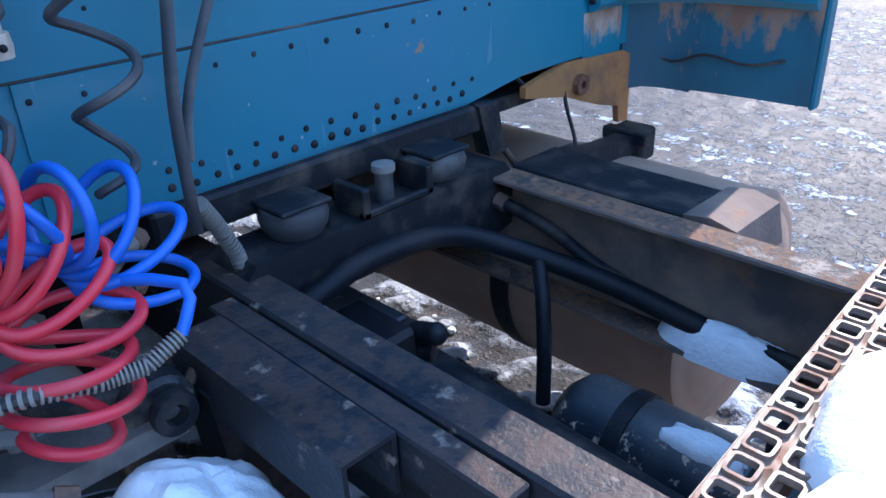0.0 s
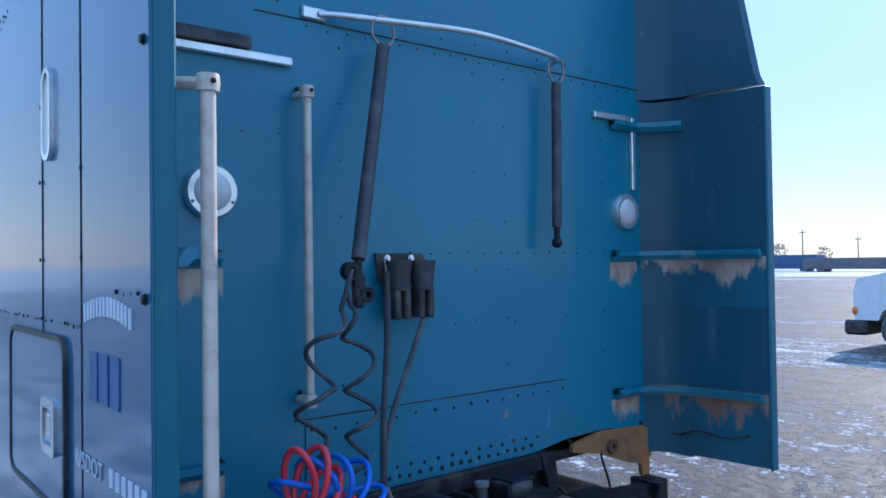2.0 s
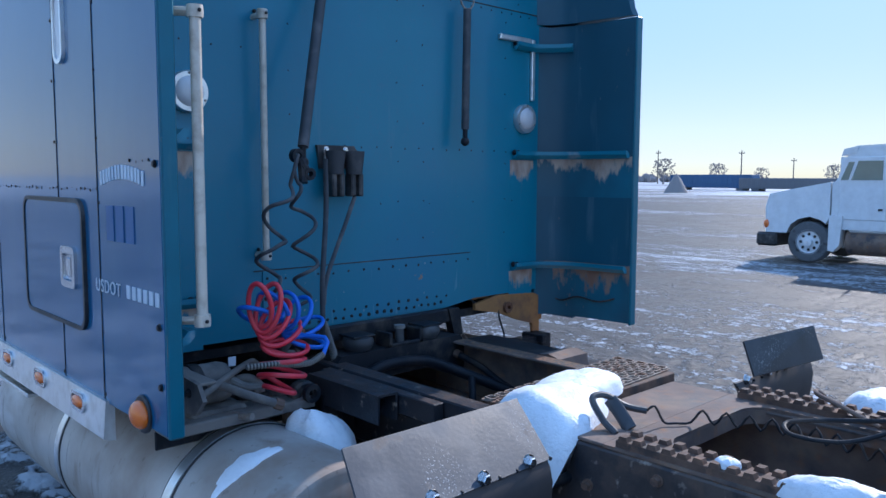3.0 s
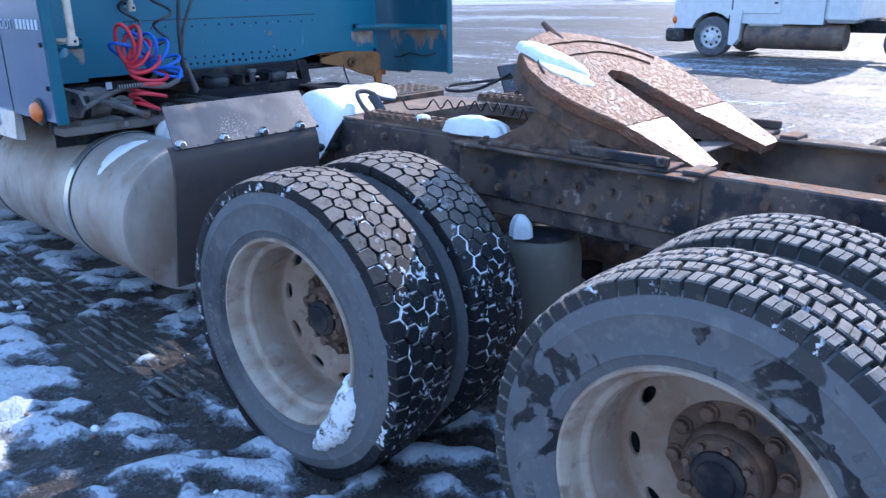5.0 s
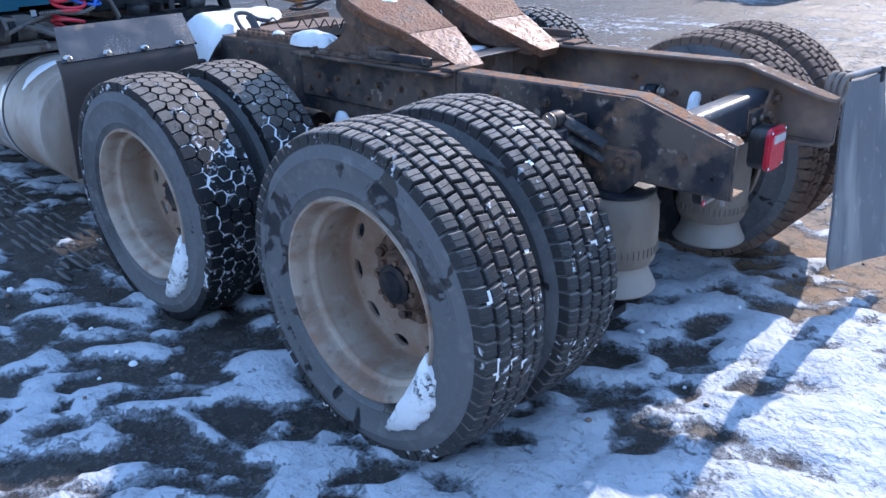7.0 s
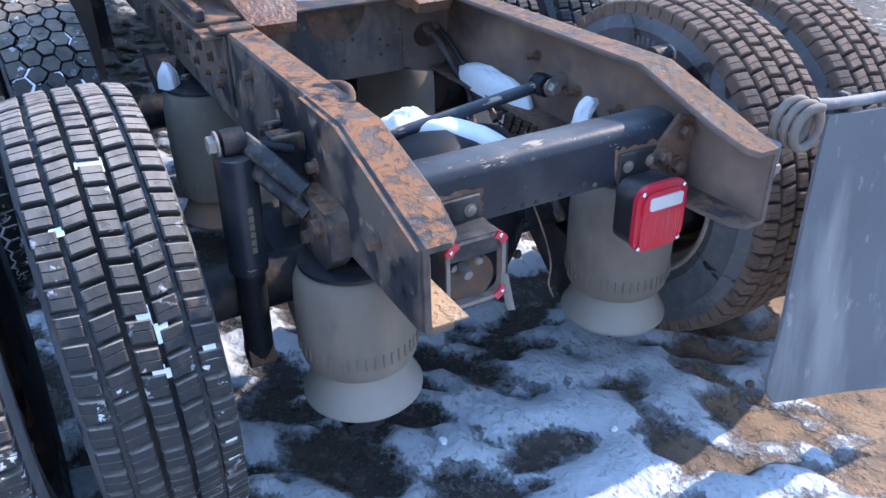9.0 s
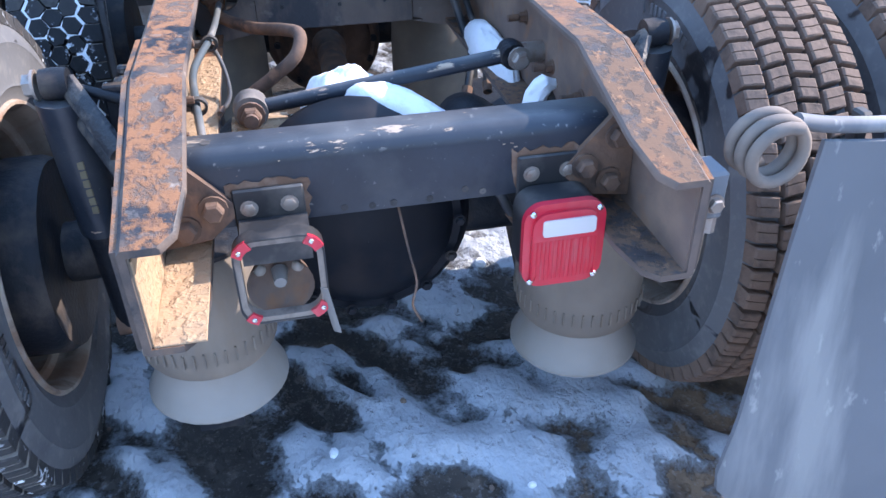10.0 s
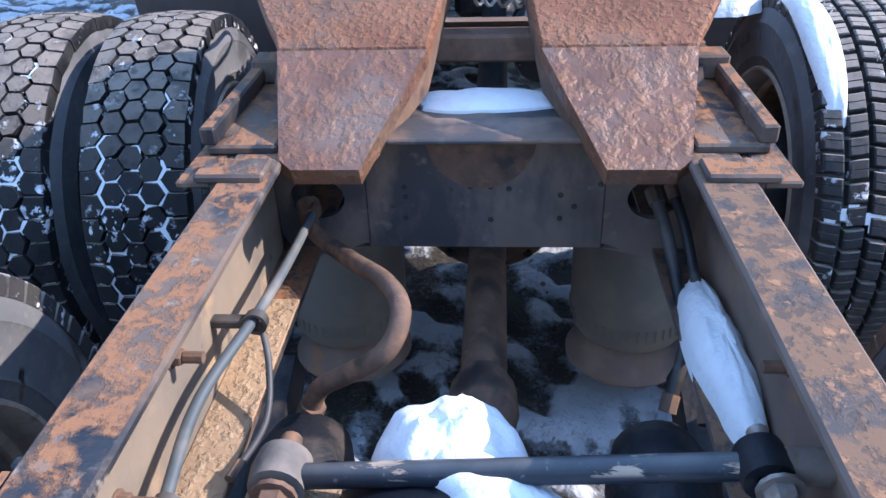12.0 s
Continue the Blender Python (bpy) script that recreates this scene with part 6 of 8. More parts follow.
def drive_axle(x, cover, label):
    t = thing("drive_axle", (x, 0, 0.475), label, "axle", "drive axles")
    part("axle_tube", Geo().rod((x, -0.95, 0.475), (x, 0.95, 0.475), 0.065, 20), M_IRON, t)
    k, cy, cz = (1.18, -0.04, 0.51) if cover else (1.0, 0.0, 0.465)
    prof = [(0.001, -0.16), (0.12, -0.15), (0.19, -0.09), (0.215, 0.0), (0.20, 0.08), (0.185, 0.10), (0.18, 0.105), (0.165, 0.105), (0.16, 0.115), (0.11, 0.15), (0.001, 0.165)]
    part("banjo_housing", Geo().lathe([(r * k, a) for r, a in prof], (x, cy, cz), "x", 40), M_COVER if cover else M_HUB, t, "" if cover else "rusty differential housing")
    g = Geo()
    for i in range(14):
        a = 2 * math.pi * i / 14
        g.nut((x + 0.105 * k, cy + 0.173 * k * math.cos(a), cz + 0.173 * k * math.sin(a)), 0.010, 0.012, "x", 1)
    part("cover_bolt", g, M_IRON, t)
    part("nose", Geo().lathe([(0.001, -0.40), (0.05, -0.40), (0.06, -0.36), (0.08, -0.30), (0.13, -0.15)], (x, 0, 0.50), "x", 20), M_IRON, t)
    for s in (-1, 1):
        part("brake_drum", Geo().lathe([(0.06, s * 0.66), (0.20, s * 0.66), (0.21, s * 0.68), (0.21, s * 0.86), (0.06, s * 0.86)], (x, 0, 0.475), "y", 30), M_IRON, t)
        part("suspension_beam", Geo().prism([(x - 0.55, 0.50), (x - 0.50, 0.58), (x - 0.1, 0.44), (x + 0.08, 0.40), (x + 0.14, 0.217), (x + 0.30, 0.217), (x + 0.30, 0.185), (x + 0.08, 0.185), (x - 0.1, 0.33)], "y", s * 0.34, s * 0.43), M_IRON, t)
        part("brake_chamber", Geo().lathe([(0.001, -0.09), (0.065, -0.085), (0.08, -0.03), (0.085, 0.0), (0.08, 0.03), (0.07, 0.08), (0.001, 0.09)], (x - 0.22, s * 0.27, 0.56), "x", 20), M_IRON, t)
        part("slack_adjuster", Geo().tube([(x - 0.14, s * 0.27, 0.56), (x - 0.04, s * 0.28, 0.56), (x + 0.02, s * 0.30, 0.50)], 0.018, 8), M_HUB, t)
    return t


front_axle = drive_axle(1.02, False, "greasy front drive axle with a rusty differential")
rear_axle = drive_axle(2.40, True, "greasy black rear drive axle with a domed cover")

shaft = thing("drive_shaft", (1.7, 0, 0.48), "rusty drive shaft between the two axles", "drive shaft")
part("tube", Geo().rod((1.30, 0, 0.49), (1.92, 0, 0.50), 0.045, 18), M_HUB, shaft)
part("front_yoke", Geo().lathe([(0.001, -0.06), (0.055, -0.05), (0.06, 0.0), (0.045, 0.06)], (1.28, 0, 0.49), "x", 14), M_HUB, shaft)
part("rear_yoke", Geo().lathe([(0.045, -0.08), (0.062, -0.04), (0.066, 0.02), (0.055, 0.07), (0.001, 0.08)], (1.94, 0, 0.50), "x", 14), M_HUB, shaft)
shaft = thing("main_drive_shaft", (-0.2, 0, 0.55), "dark drive shaft running forward under the deck", "drive shaft")
part("tube", Geo().rod((-1.15, 0.0, 0.62), (0.66, 0, 0.51), 0.055, 18), M_IRON, shaft)
part("yoke", Geo().lathe([(0.05, -0.08), (0.075, -0.04), (0.08, 0.02), (0.06, 0.07), (0.001, 0.08)], (0.62, 0, 0.51), "x", 14), M_HUB, shaft)
box = thing("gearbox_tail", (-1.05, -0.08, 0.45), "black gearbox tail between the rails", "gearbox")
part("case", Geo().box(-1.30, -0.93, -0.20, 0.06, 0.45, 0.70, 0.03), M_IRON, box)
part("cover_plate", Geo().box(-1.25, -1.0, -0.16, 0.02, 0.70, 0.715, 0.006), M_SATIN, box)
part("shift_tower", Geo().box(-1.03, -0.845, -0.235, -0.09, 0.66, 0.80, 0.012), M_COVER, box, "black box on the gearbox tail")
part("line_fitting", Geo().rod((-0.87, -0.075, 0.77), (-0.81, -0.075, 0.79), 0.024, 12).rod((-0.89, -0.085, 0.72), (-0.835, -0.06, 0.725), 0.02, 12).ball((-0.81, -0.075, 0.79), 0.025), M_IRON, box)
part("mount_bolt", Geo().nut((-0.93, -0.02, 0.60), 0.02, 0.04, "x", 1).rod((-0.93, 0.04, 0.60), (-0.84, 0.04, 0.60), 0.03, 10), M_IRON, box)
res = thing("air_reservoir", (-0.45, 0.19, 0.42), "black air reservoir hung between the rails", "air tank")
part("drum", Geo().lathe([(0.001, -0.30), (0.07, -0.285), (0.105, -0.25), (0.11, -0.22), (0.11, 0.30), (0.10, 0.34), (0.001, 0.36)], (-0.38, 0.19, 0.52), "x", 26), M_SATIN, res)
for x in (-0.50, -0.22):
    part("strap", Geo().lathe([(0.112, -0.02), (0.116, -0.018), (0.116, 0.018), (0.112, 0.02)], (x, 0.19, 0.52), "x", 26), M_IRON, res)
part("hanger", Geo().box(-0.23, -0.21, 0.18, 0.39, 0.63, 0.70, 0.003), M_IRON, res)

rod = thing("torque_rod", (2.3, 0, 0.74), "black torque rod slung between the rails", "torque rod")
part("bar", Geo().rod((2.318, -0.215, 0.727), (2.36, 0.30, 0.808), 0.0165, 18), M_SATIN, rod)
part("eye", Geo().lathe([(0.016, -0.026), (0.036, -0.026), (0.039, 0.0), (0.036, 0.026), (0.016, 0.026)], (2.312, -0.245, 0.722), "x", 20, closed=True), M_DUSTGREY, rod)
part("eye_bolt", Geo().rod((2.25, -0.245, 0.722), (2.385, -0.245, 0.722), 0.015, 10).nut((2.345, -0.245, 0.722), 0.022, 0.028, "x", 1), M_HUB, rod)
part("eye", Geo().lathe([(0.014, -0.024), (0.028, -0.024), (0.031, 0.0), (0.028, 0.024), (0.014, 0.024)], (2.362, 0.318, 0.811), "x", 20, closed=True), M_IRON, rod)
part("eye_bolt", Geo().rod((2.31, 0.325, 0.812), (2.42, 0.325, 0.812), 0.013, 10).nut((2.395, 0.325, 0.812), 0.019, 0.022, "x", 1).rod((2.362, 0.33, 0.812), (2.362, 0.39, 0.812), 0.022, 10), M_BOLT, rod)
part("rail_boss", Geo().lathe([(0.001, -0.030), (0.030, -0.030), (0.036, -0.022), (0.040, 0.0), (0.052, 0.012), (0.056, 0.026)], (2.372, 0.372, 0.815), "y", 22), M_DUSTY, rod, "brown cast boss on the rail")
part("paper_label", Geo().lathe([(0.0182, -0.06), (0.0182, 0.06)], (0, 0, 0), "y", 14, arc=(20, 150)), M_MARK, rod)
lab = rod.children[-1]
lab.matrix_basis = Matrix.Translation(Vector((2.3475, 0.145, 0.7835)) - Vector(rod.location)) @ Matrix.Translation(Vector(rod.location)) @ pose(0, 0, 0, 9.0, 0, -4.6)
part("rod_bracket", Geo().prism([(2.27, 0.60), (2.27, 0.69), (2.33, 0.70), (2.39, 0.665), (2.41, 0.60), (2.36, 0.56)], "y", -0.29, -0.17), M_TAN, rod)


def shock(s):
    top, bot = Vector((2.535, s * 0.553, 0.893)), Vector((2.47, s * 0.555, 0.33))
    t = thing("shock_absorber", bot, "dirty black shock absorber beside the frame rail", "shock absorber", "rear shock absorbers")
    d = (top - bot)
    part("dust_cover", Geo().rod(bot + d * 0.45, top - d * 0.045, 0.043, 20), M_SATIN, t)
    part("lower_body", Geo().rod(bot, bot + d * 0.55, 0.034, 18), M_IRON, t)
    part("upper_eye", Geo().lathe([(0.010, -0.022), (0.026, -0.022), (0.028, 0), (0.026, 0.022), (0.010, 0.022)], top, "y", 18, closed=True), M_IRON, t)
    part("lower_eye", Geo().lathe([(0.012, -0.03), (0.034, -0.03), (0.034, 0.03), (0.012, 0.03)], bot, "y", 16, closed=True), M_HUB, t)
    part("mount_stud", Geo().rod(top, (top.x + 0.03, s * 0.44, top.z - 0.03), 0.010, 12), M_IRON, t)
    for dz, r in ((0.0, 0.020), (-0.05, 0.016)):
        part("mount_arm", Geo().tube([(top.x, s * 0.535, top.z + dz), (top.x + 0.055, s * 0.50, top.z + dz - 0.035), (top.x + 0.12, s * 0.455, top.z + dz - 0.085)], r, 10, flat=0.6), M_MUDIRON, t, "dirty forged mount arm")
    part("mount_bracket", Geo().box(2.536, 2.556, *sorted((s * 0.409, s * 0.478)), 0.685, 0.888, 0.003).box(2.445, 2.537, *sorted((s * 0.425, s * 0.465)), 0.842, 0.872, 0.006).box(2.445, 2.462, *sorted((s * 0.425, s * 0.465)), 0.872, 0.888, 0.004).box(2.497, 2.515, *sorted((s * 0.425, s * 0.465)), 0.872, 0.884, 0.004), M_FRAME, t, "rusty flanged bracket")
    part("stud_nut", Geo().nut((top.x, top.y + s * 0.03, top.z), 0.02, 0.02, "y", s), M_BOLT, t)
    g = Geo()
    for k in range(6):
        p = bot + d * (0.74 - 0.035 * k)
        g.box(p.x + 0.034, p.x + 0.0437, p.y - 0.008 * s - 0.006, p.y - 0.008 * s + 0.006, p.z - 0.008, p.z + 0.008, 0.001)
    part("letter_bar", g, plain("yellowed_print", (0.17, 0.14, 0.085), 0.7), t)


shock(-1)
shock(1)


def tail_lamp(s, broken):
    t = thing("tail_lamp", (2.87, s * 0.22, 0.635), "broken tail lamp with an empty red-edged bezel" if broken else "square red tail lamp with a white reverse window", "tail lamp", "tail lamps")
    y0, y1 = sorted((s * 0.158, s * 0.290))
    z0, z1 = 0.637, 0.787
    mid = 0.220 if s > 0 else -0.2285
    part("bracket", Geo().box(2.832, 2.840, mid - 0.055, mid + 0.055, 0.745, 0.838, 0.003).box(2.832, 2.862, s * 0.17, s * 0.285, 0.742, 0.752, 0.003), M_BLACK, t)
    rng = random.Random(61 + s)
    edge = [(mid - 0.064 + 0.128 * k / 12, 0.847 + rng.uniform(-0.006, 0.006)) for k in range(13)] + [(mid + 0.064 + rng.uniform(-0.005, 0.005), 0.835 - 0.013 * k) for k in range(5)]
    part("rust_edge", Geo().prism((edge + [(mid + 0.05, 0.765), (mid - 0.05, 0.765), (mid - 0.058, 0.79), (mid - 0.063, 0.82)])[::-1], "x", 2.8302, 2.8322), M_FLAKE, t, "flaked rust round the bracket")
    part("bracket_bolt", Geo().nut((2.840, mid - 0.031, 0.806), 0.0105, 0.006, "x", 1).nut((2.840, mid + 0.031, 0.808), 0.0105, 0.006, "x", 1), M_BOLT, t)
    def rr(a):
        return rounded(y0 + a, y1 - a, z0 + a, z1 - a, 0.032 - a * 0.5)
    if not broken:
        part("housing", ring_prism(rr(0.0), rr(0.012), "x", 2.845, 2.905), M_BLACK, t)
        part("housing_back", Geo().prism(rr(0.004), "x", 2.842, 2.848), M_BLACK, t)
    if not broken:
        lens = part("red_lens", Geo().prism(rr(-0.004), "x", 2.905, 2.918).prism(rr(0.010), "x", 2.918, 2.924), M_REDLENS, t, "red ribbed lens")
        g = Geo()
        for k in range(16):
            y = y0 + 0.012 + k * 0.0072
            g.rod((2.923, y, z0 + 0.014), (2.923, y, z0 + 0.088), 0.0026, 5)
        part("lens_rib", g, M_REDLENS, lens)
        part("reverse_window", Geo().prism(rounded(y0 + 0.026, y1 - 0.016, z0 + 0.098, z0 + 0.128, 0.006), "x", 2.921, 2.9275), M_WHITELENS, lens, "clear reverse window")
        g = Geo()
        for y, z in ((y0 + 0.010, z0 + 0.010), (y1 - 0.010, z0 + 0.010), (y0 + 0.010, z1 - 0.010), (y1 - 0.010, z1 - 0.010)):
            g.ball((2.922, y, z), 0.004, 0.006, 0.006, 8, 5)
        part("lens_screw", g, M_CHROME, lens)
    else:
        fr = part("bezel", ring_prism(rr(-0.001), rr(0.008), "x", 2.890, 2.909), M_BEZEL, t, "scuffed grey bezel")
        part("gasket", ring_prism(rr(-0.004), rr(-0.001), "x", 2.880, 2.911), M_BLACK, fr)
        o, i = rr(-0.005), rr(0.009)
        for k0, n in ((1, 4), (7, 4), (14, 3), (19, 4)):
            ks = [(k0 + k) % len(o) for k in range(n)]
            ring = [o[k] for k in ks] + [i[k] for k in reversed(ks)]
            part("lens_shard", Geo().prism(ring, "x", 2.907, 2.913), M_REDLENS, fr, "broken red lens edge")
        g = Geo()
        for k in (3, 9, 15, 21):
            g.ball((2.914, (o[k][0] + i[k][0]) / 2, (o[k][1] + i[k][1]) / 2), 0.003, 0.0045, 0.0045, 8, 5)
        part("lens_screw", g, M_CHROME, fr)
        part("top_cover", Geo().prism([(2.842, z1 - 0.05), (2.842, z1 + 0.002), (2.902, z1 - 0.002), (2.902, z1 - 0.046), (2.895, z1 - 0.05)], "y", y0 + 0.012, y1 - 0.014), M_BLACK, t, "black broken housing top")
        c = (2.880, (y0 + y1) / 2 - 0.004, z0 + 0.052)
        part("reflector", Geo().lathe([(0.053, 0.012), (0.048, -0.010), (0.030, -0.028), (0.001, -0.032)], c, "x", 26), M_DUSTY, t, "dull brown reflector bowl")
        part("bulb_base", Geo().rod((2.856, c[1], c[2] + 0.006), (2.886, c[1], c[2] + 0.002), 0.014, 12, 0.010), M_LOOM, t)
        part("bulb_socket", Geo().ball((2.872, c[1] - 0.030, c[2] + 0.022), 0.010).ball((2.872, c[1] + 0.030, c[2] + 0.022), 0.010), M_PED, t)
        part("hanging_tape", Geo().tube([(2.91, y1 - 0.004, z0 + 0.05), (2.915, y1 + 0.004, z0), (2.918, y1 + 0.010, z0 - 0.035)], 0.009, 6, flat=0.2), M_LOOM, t)
    return t


for s, broken in ((1, False), (-1, True)):
    tail_lamp(s, broken).location += Vector((0, 0.021 if s > 0 else 0.0125, -0.027 if s > 0 else -0.030))
wire = thing("loose_cord", (2.85, 0.0, 0.56), "frayed cord dangling below the crossmember", "cord")
part("strand", Geo().tube([(2.80, -0.01, 0.735), (2.84, 0.0, 0.66), (2.85, 0.01, 0.60), (2.86, 0.0, 0.56), (2.86, 0.015, 0.52)], 0.0022, 6), M_HUB, wire)


def mud_flap():
    t = thing("mud_flap", (3.0, 0.85, 0.05), "grey scuffed rubber mud flap on a sprung hanger", "mud flap")
    v, f = [], []
    nu, nv = 14, 18
    for face in (0.0, 0.009):
        for j in range(nv + 1):
            q = j / nv
            for i in range(nu + 1):
                p = i / nu
                z = 0.868 - 0.006 * p - (0.735 + 0.020 * p) * q
                corner = max(0.0, q - 0.90) / 0.10
                flare = 0.035 * smooth(0.70, 0.92, q)
                y0 = 0.615 - 0.075 * q - 0.4 * flare + 0.045 * corner**2
                y1 = 0.930 + 0.080 * q + flare - 0.050 * corner**2
                y = y0 + (y1 - y0) * p
                x = (2.995 + 0.040 * p) * (1 - q**1.3) + (3.058 + 0.130 * p) * q**1.3 + 0.006 * math.sin(p * 5 + q * 2)
                v.append((x + face, y, z))
    n = (nu + 1) * (nv + 1)
    for j in range(nv):
        for i in range(nu):
            a = j * (nu + 1) + i
            f.append((a, a + 1, a + nu + 2, a + nu + 1))
            f.append((n + a, n + a + nu + 1, n + a + nu + 2, n + a + 1))
    rim = [i for i in range(nu + 1)] + [j * (nu + 1) + nu for j in range(1, nv + 1)] + [nv * (nu + 1) + i for i in range(nu - 1, -1, -1)] + [j * (nu + 1) for j in range(nv - 1, 0, -1)]
    for k in range(len(rim)):
        a, b = rim[k], rim[(k + 1) % len(rim)]
        f.append((b, a, n + a, n + b))
    part("flap", Geo().add(v, f), M_FLAP, t)
    part("hanger_arm", Geo().tube([(3.0, 0.56, 0.905), (2.995, 0.66, 0.886), (3.022, 0.9, 0.880), (3.045, 1.06, 0.878)], 0.013, 10), M_FLAP, t, "grey painted hanger arm")
    part("clamp_strip", Geo().box(3.018, 3.046, 0.885, 0.905, 0.83, 0.892, 0.004).box(2.962, 2.99, 0.68, 0.70, 0.83, 0.90, 0.004), M_BLACK, t)
    turns = [(3.030 - 0.021 * k / 16, 0.532 - 0.006 * k / 16 + 0.047 * math.cos(2 * math.pi * k / 16 + 1.2), 0.862 + 0.004 * k / 16 + 0.047 * math.sin(2 * math.pi * k / 16 + 1.2)) for k in range(43)]
    part("spring_ring", Geo().tube(turns, 0.0098, 10, step=2), M_COIL, t, "mud grey coil spring of the hanger")
    part("mount_block", Geo().box(2.97, 3.03, 0.41, 0.45, 0.77, 0.85, 0.005), M_FLAP, t)
    part("mount_bolt", Geo().rod((3.01, 0.44, 0.74), (3.01, 0.44, 0.78), 0.012, 8).nut((3.03, 0.43, 0.80), 0.012, 0.014, "x", 1), M_BOLT, t)


mud_flap()

# ---- wheels ----
TR, TW = 0.508, 0.262


def tyre_geo():
    p = [(0.300, -0.098), (0.312, -0.116), (0.335, -0.122), (0.340, -0.127), (0.347, -0.124), (0.39, -0.131), (0.42, -0.131), (0.425, -0.133), (0.432, -0.130), (0.455, -0.124), (0.472, -0.117), (0.482, -0.106), (0.485, -0.06)]
    return Geo().lathe(p + [(r, -a) for r, a in reversed(p)], (0, 0, 0), "y", 72)


jolt = random.Random(17)


def block(g, pts, r0, r1, shrink=0.86, foot=1.0):
    """A worn tread block over an outline of (angle, across), with rounded upper edges."""
    n = len(pts)
    ca, cy = sum(p[0] for p in pts) / n, sum(p[1] for p in pts) / n
    sway = [(jolt.uniform(-0.006, 0.006), jolt.uniform(-0.003, 0.003)) for _ in pts]
    v = []
    for r, k in ((r0, foot), (r1 - 0.005, shrink), (r1, shrink * 0.90)):
        for (a, y), (da, dy) in zip(pts, sway):
            a2, y2 = ca + (a - ca) * k + da, cy + (y - cy) * k + dy
            drop = 0.010 * (abs(y2) / 0.115) ** 3
            v.append(((r - drop) * math.cos(a2), y2, (r - drop) * math.sin(a2)))
    f = [tuple(range(2 * n, 3 * n))[::-1]] + [(j * n + i, j * n + n + i, j * n + n + (i + 1) % n, j * n + (i + 1) % n) for j in range(2) for i in range(n)]
    g.add(v, f)


def siped_block(g, a0, a1, y0, y1, r1, cuts, skew=0.0):
    """A rubber block between two angles, crossed by narrow cuts at the given shares of its length."""
    span = a1 - a0
    half = 0.0007 / r1 / span
    sag = jolt.uniform(-0.05, 0.05)
    stations = [(0.0, None), (0.05, 0.003), (0.11, 0.0)]
    for c in cuts:
        stations += [(c - 1.8 * half, 0.0), (c - half, 0.0035), (c + half, 0.0035), (c + 1.8 * half, 0.0)]
    stations += [(0.89, 0.0), (0.95, 0.003), (1.0, None)]
    rows = []
    wide = y1 - y0
    for q, dip in stations:
        line = []
        for k, (w, low) in enumerate(((0.0, None), (0.05, 0.003), (0.13, 0.0), (0.5, 0.0), (0.87, 0.0), (0.95, 0.003), (1.0, None))):
            y = y0 + wide * w
            bend = 0.0 if dip is None else sag * math.sin(math.pi * w) * (1 if 0.15 < q < 0.85 else 0.4)
            a = a0 + span * (q + bend) + skew * (w - 0.5)
            drop = 0.010 * (abs(y) / 0.115) ** 3
            if dip is None or low is None:
                r = 0.474
            else:
                r = r1 - max(dip, low)
            line.append(((r - drop) * math.cos(a), y, (r - drop) * math.sin(a)))
        rows.append(line)
    m = 7
    v = [p for line in rows for p in line]
    f = [(i * m + j, i * m + j + 1, (i + 1) * m + j + 1, (i + 1) * m + j) for i in range(len(rows) - 1) for j in range(m - 1)]
    g.add(v, f)


def brick_tread():
    rng = random.Random(7)
    g, n = Geo(), 64
    st = 2 * math.pi / n
    rows = [(-0.123, -0.0775), (-0.0725, -0.0275), (-0.0225, 0.0205), (0.0255, 0.0725), (0.0775, 0.123)]
    for k in range(n):
        for j, (y0, y1) in enumerate(rows):
            a0 = k * st + (st * 0.5 if j % 2 else 0.12 * st * (j - 2)) + rng.uniform(-0.02, 0.02) * st
            gap = st * rng.uniform(0.08, 0.13)
            cuts = (0.5,)
            siped_block(g, a0 + gap / 2, a0 + st - gap / 2, y0 + rng.uniform(0, 0.001), y1 - rng.uniform(0, 0.001), TR - rng.uniform(0, 0.003), [c + rng.uniform(-0.06, 0.06) for c in cuts], 0.012 * (1 if j % 2 else -1))
    return g


def hex_tread():
    rng = random.Random(8)
    g, n = Geo(), 57
    st = 2 * math.pi / n
    side = 0.0305
    for k in range(n):
        for j, y in enumerate((-0.046, 0.0, 0.046)):
            a = k * st + (st / 2 if j % 2 else 0)
            q = [(a, y - side), (a + st / 2, y - side / 2), (a + st / 2, y + side / 2), (a, y + side), (a - st / 2, y + side / 2), (a - st / 2, y - side / 2)]
            block(g, q[::-1], 0.474, TR - rng.uniform(0, 0.003), 0.960, 0.98)
        for s in (-1, 1):
            a = k * st
            q = [(a, s * 0.082), (a + st / 2, s * 0.067), (a + st, s * 0.082), (a + st * 0.995, s * 0.124), (a + st * 0.005, s * 0.124)]
            block(g, q if s < 0 else q[::-1], 0.474, TR - 0.001, 0.985, 0.995)
    return g


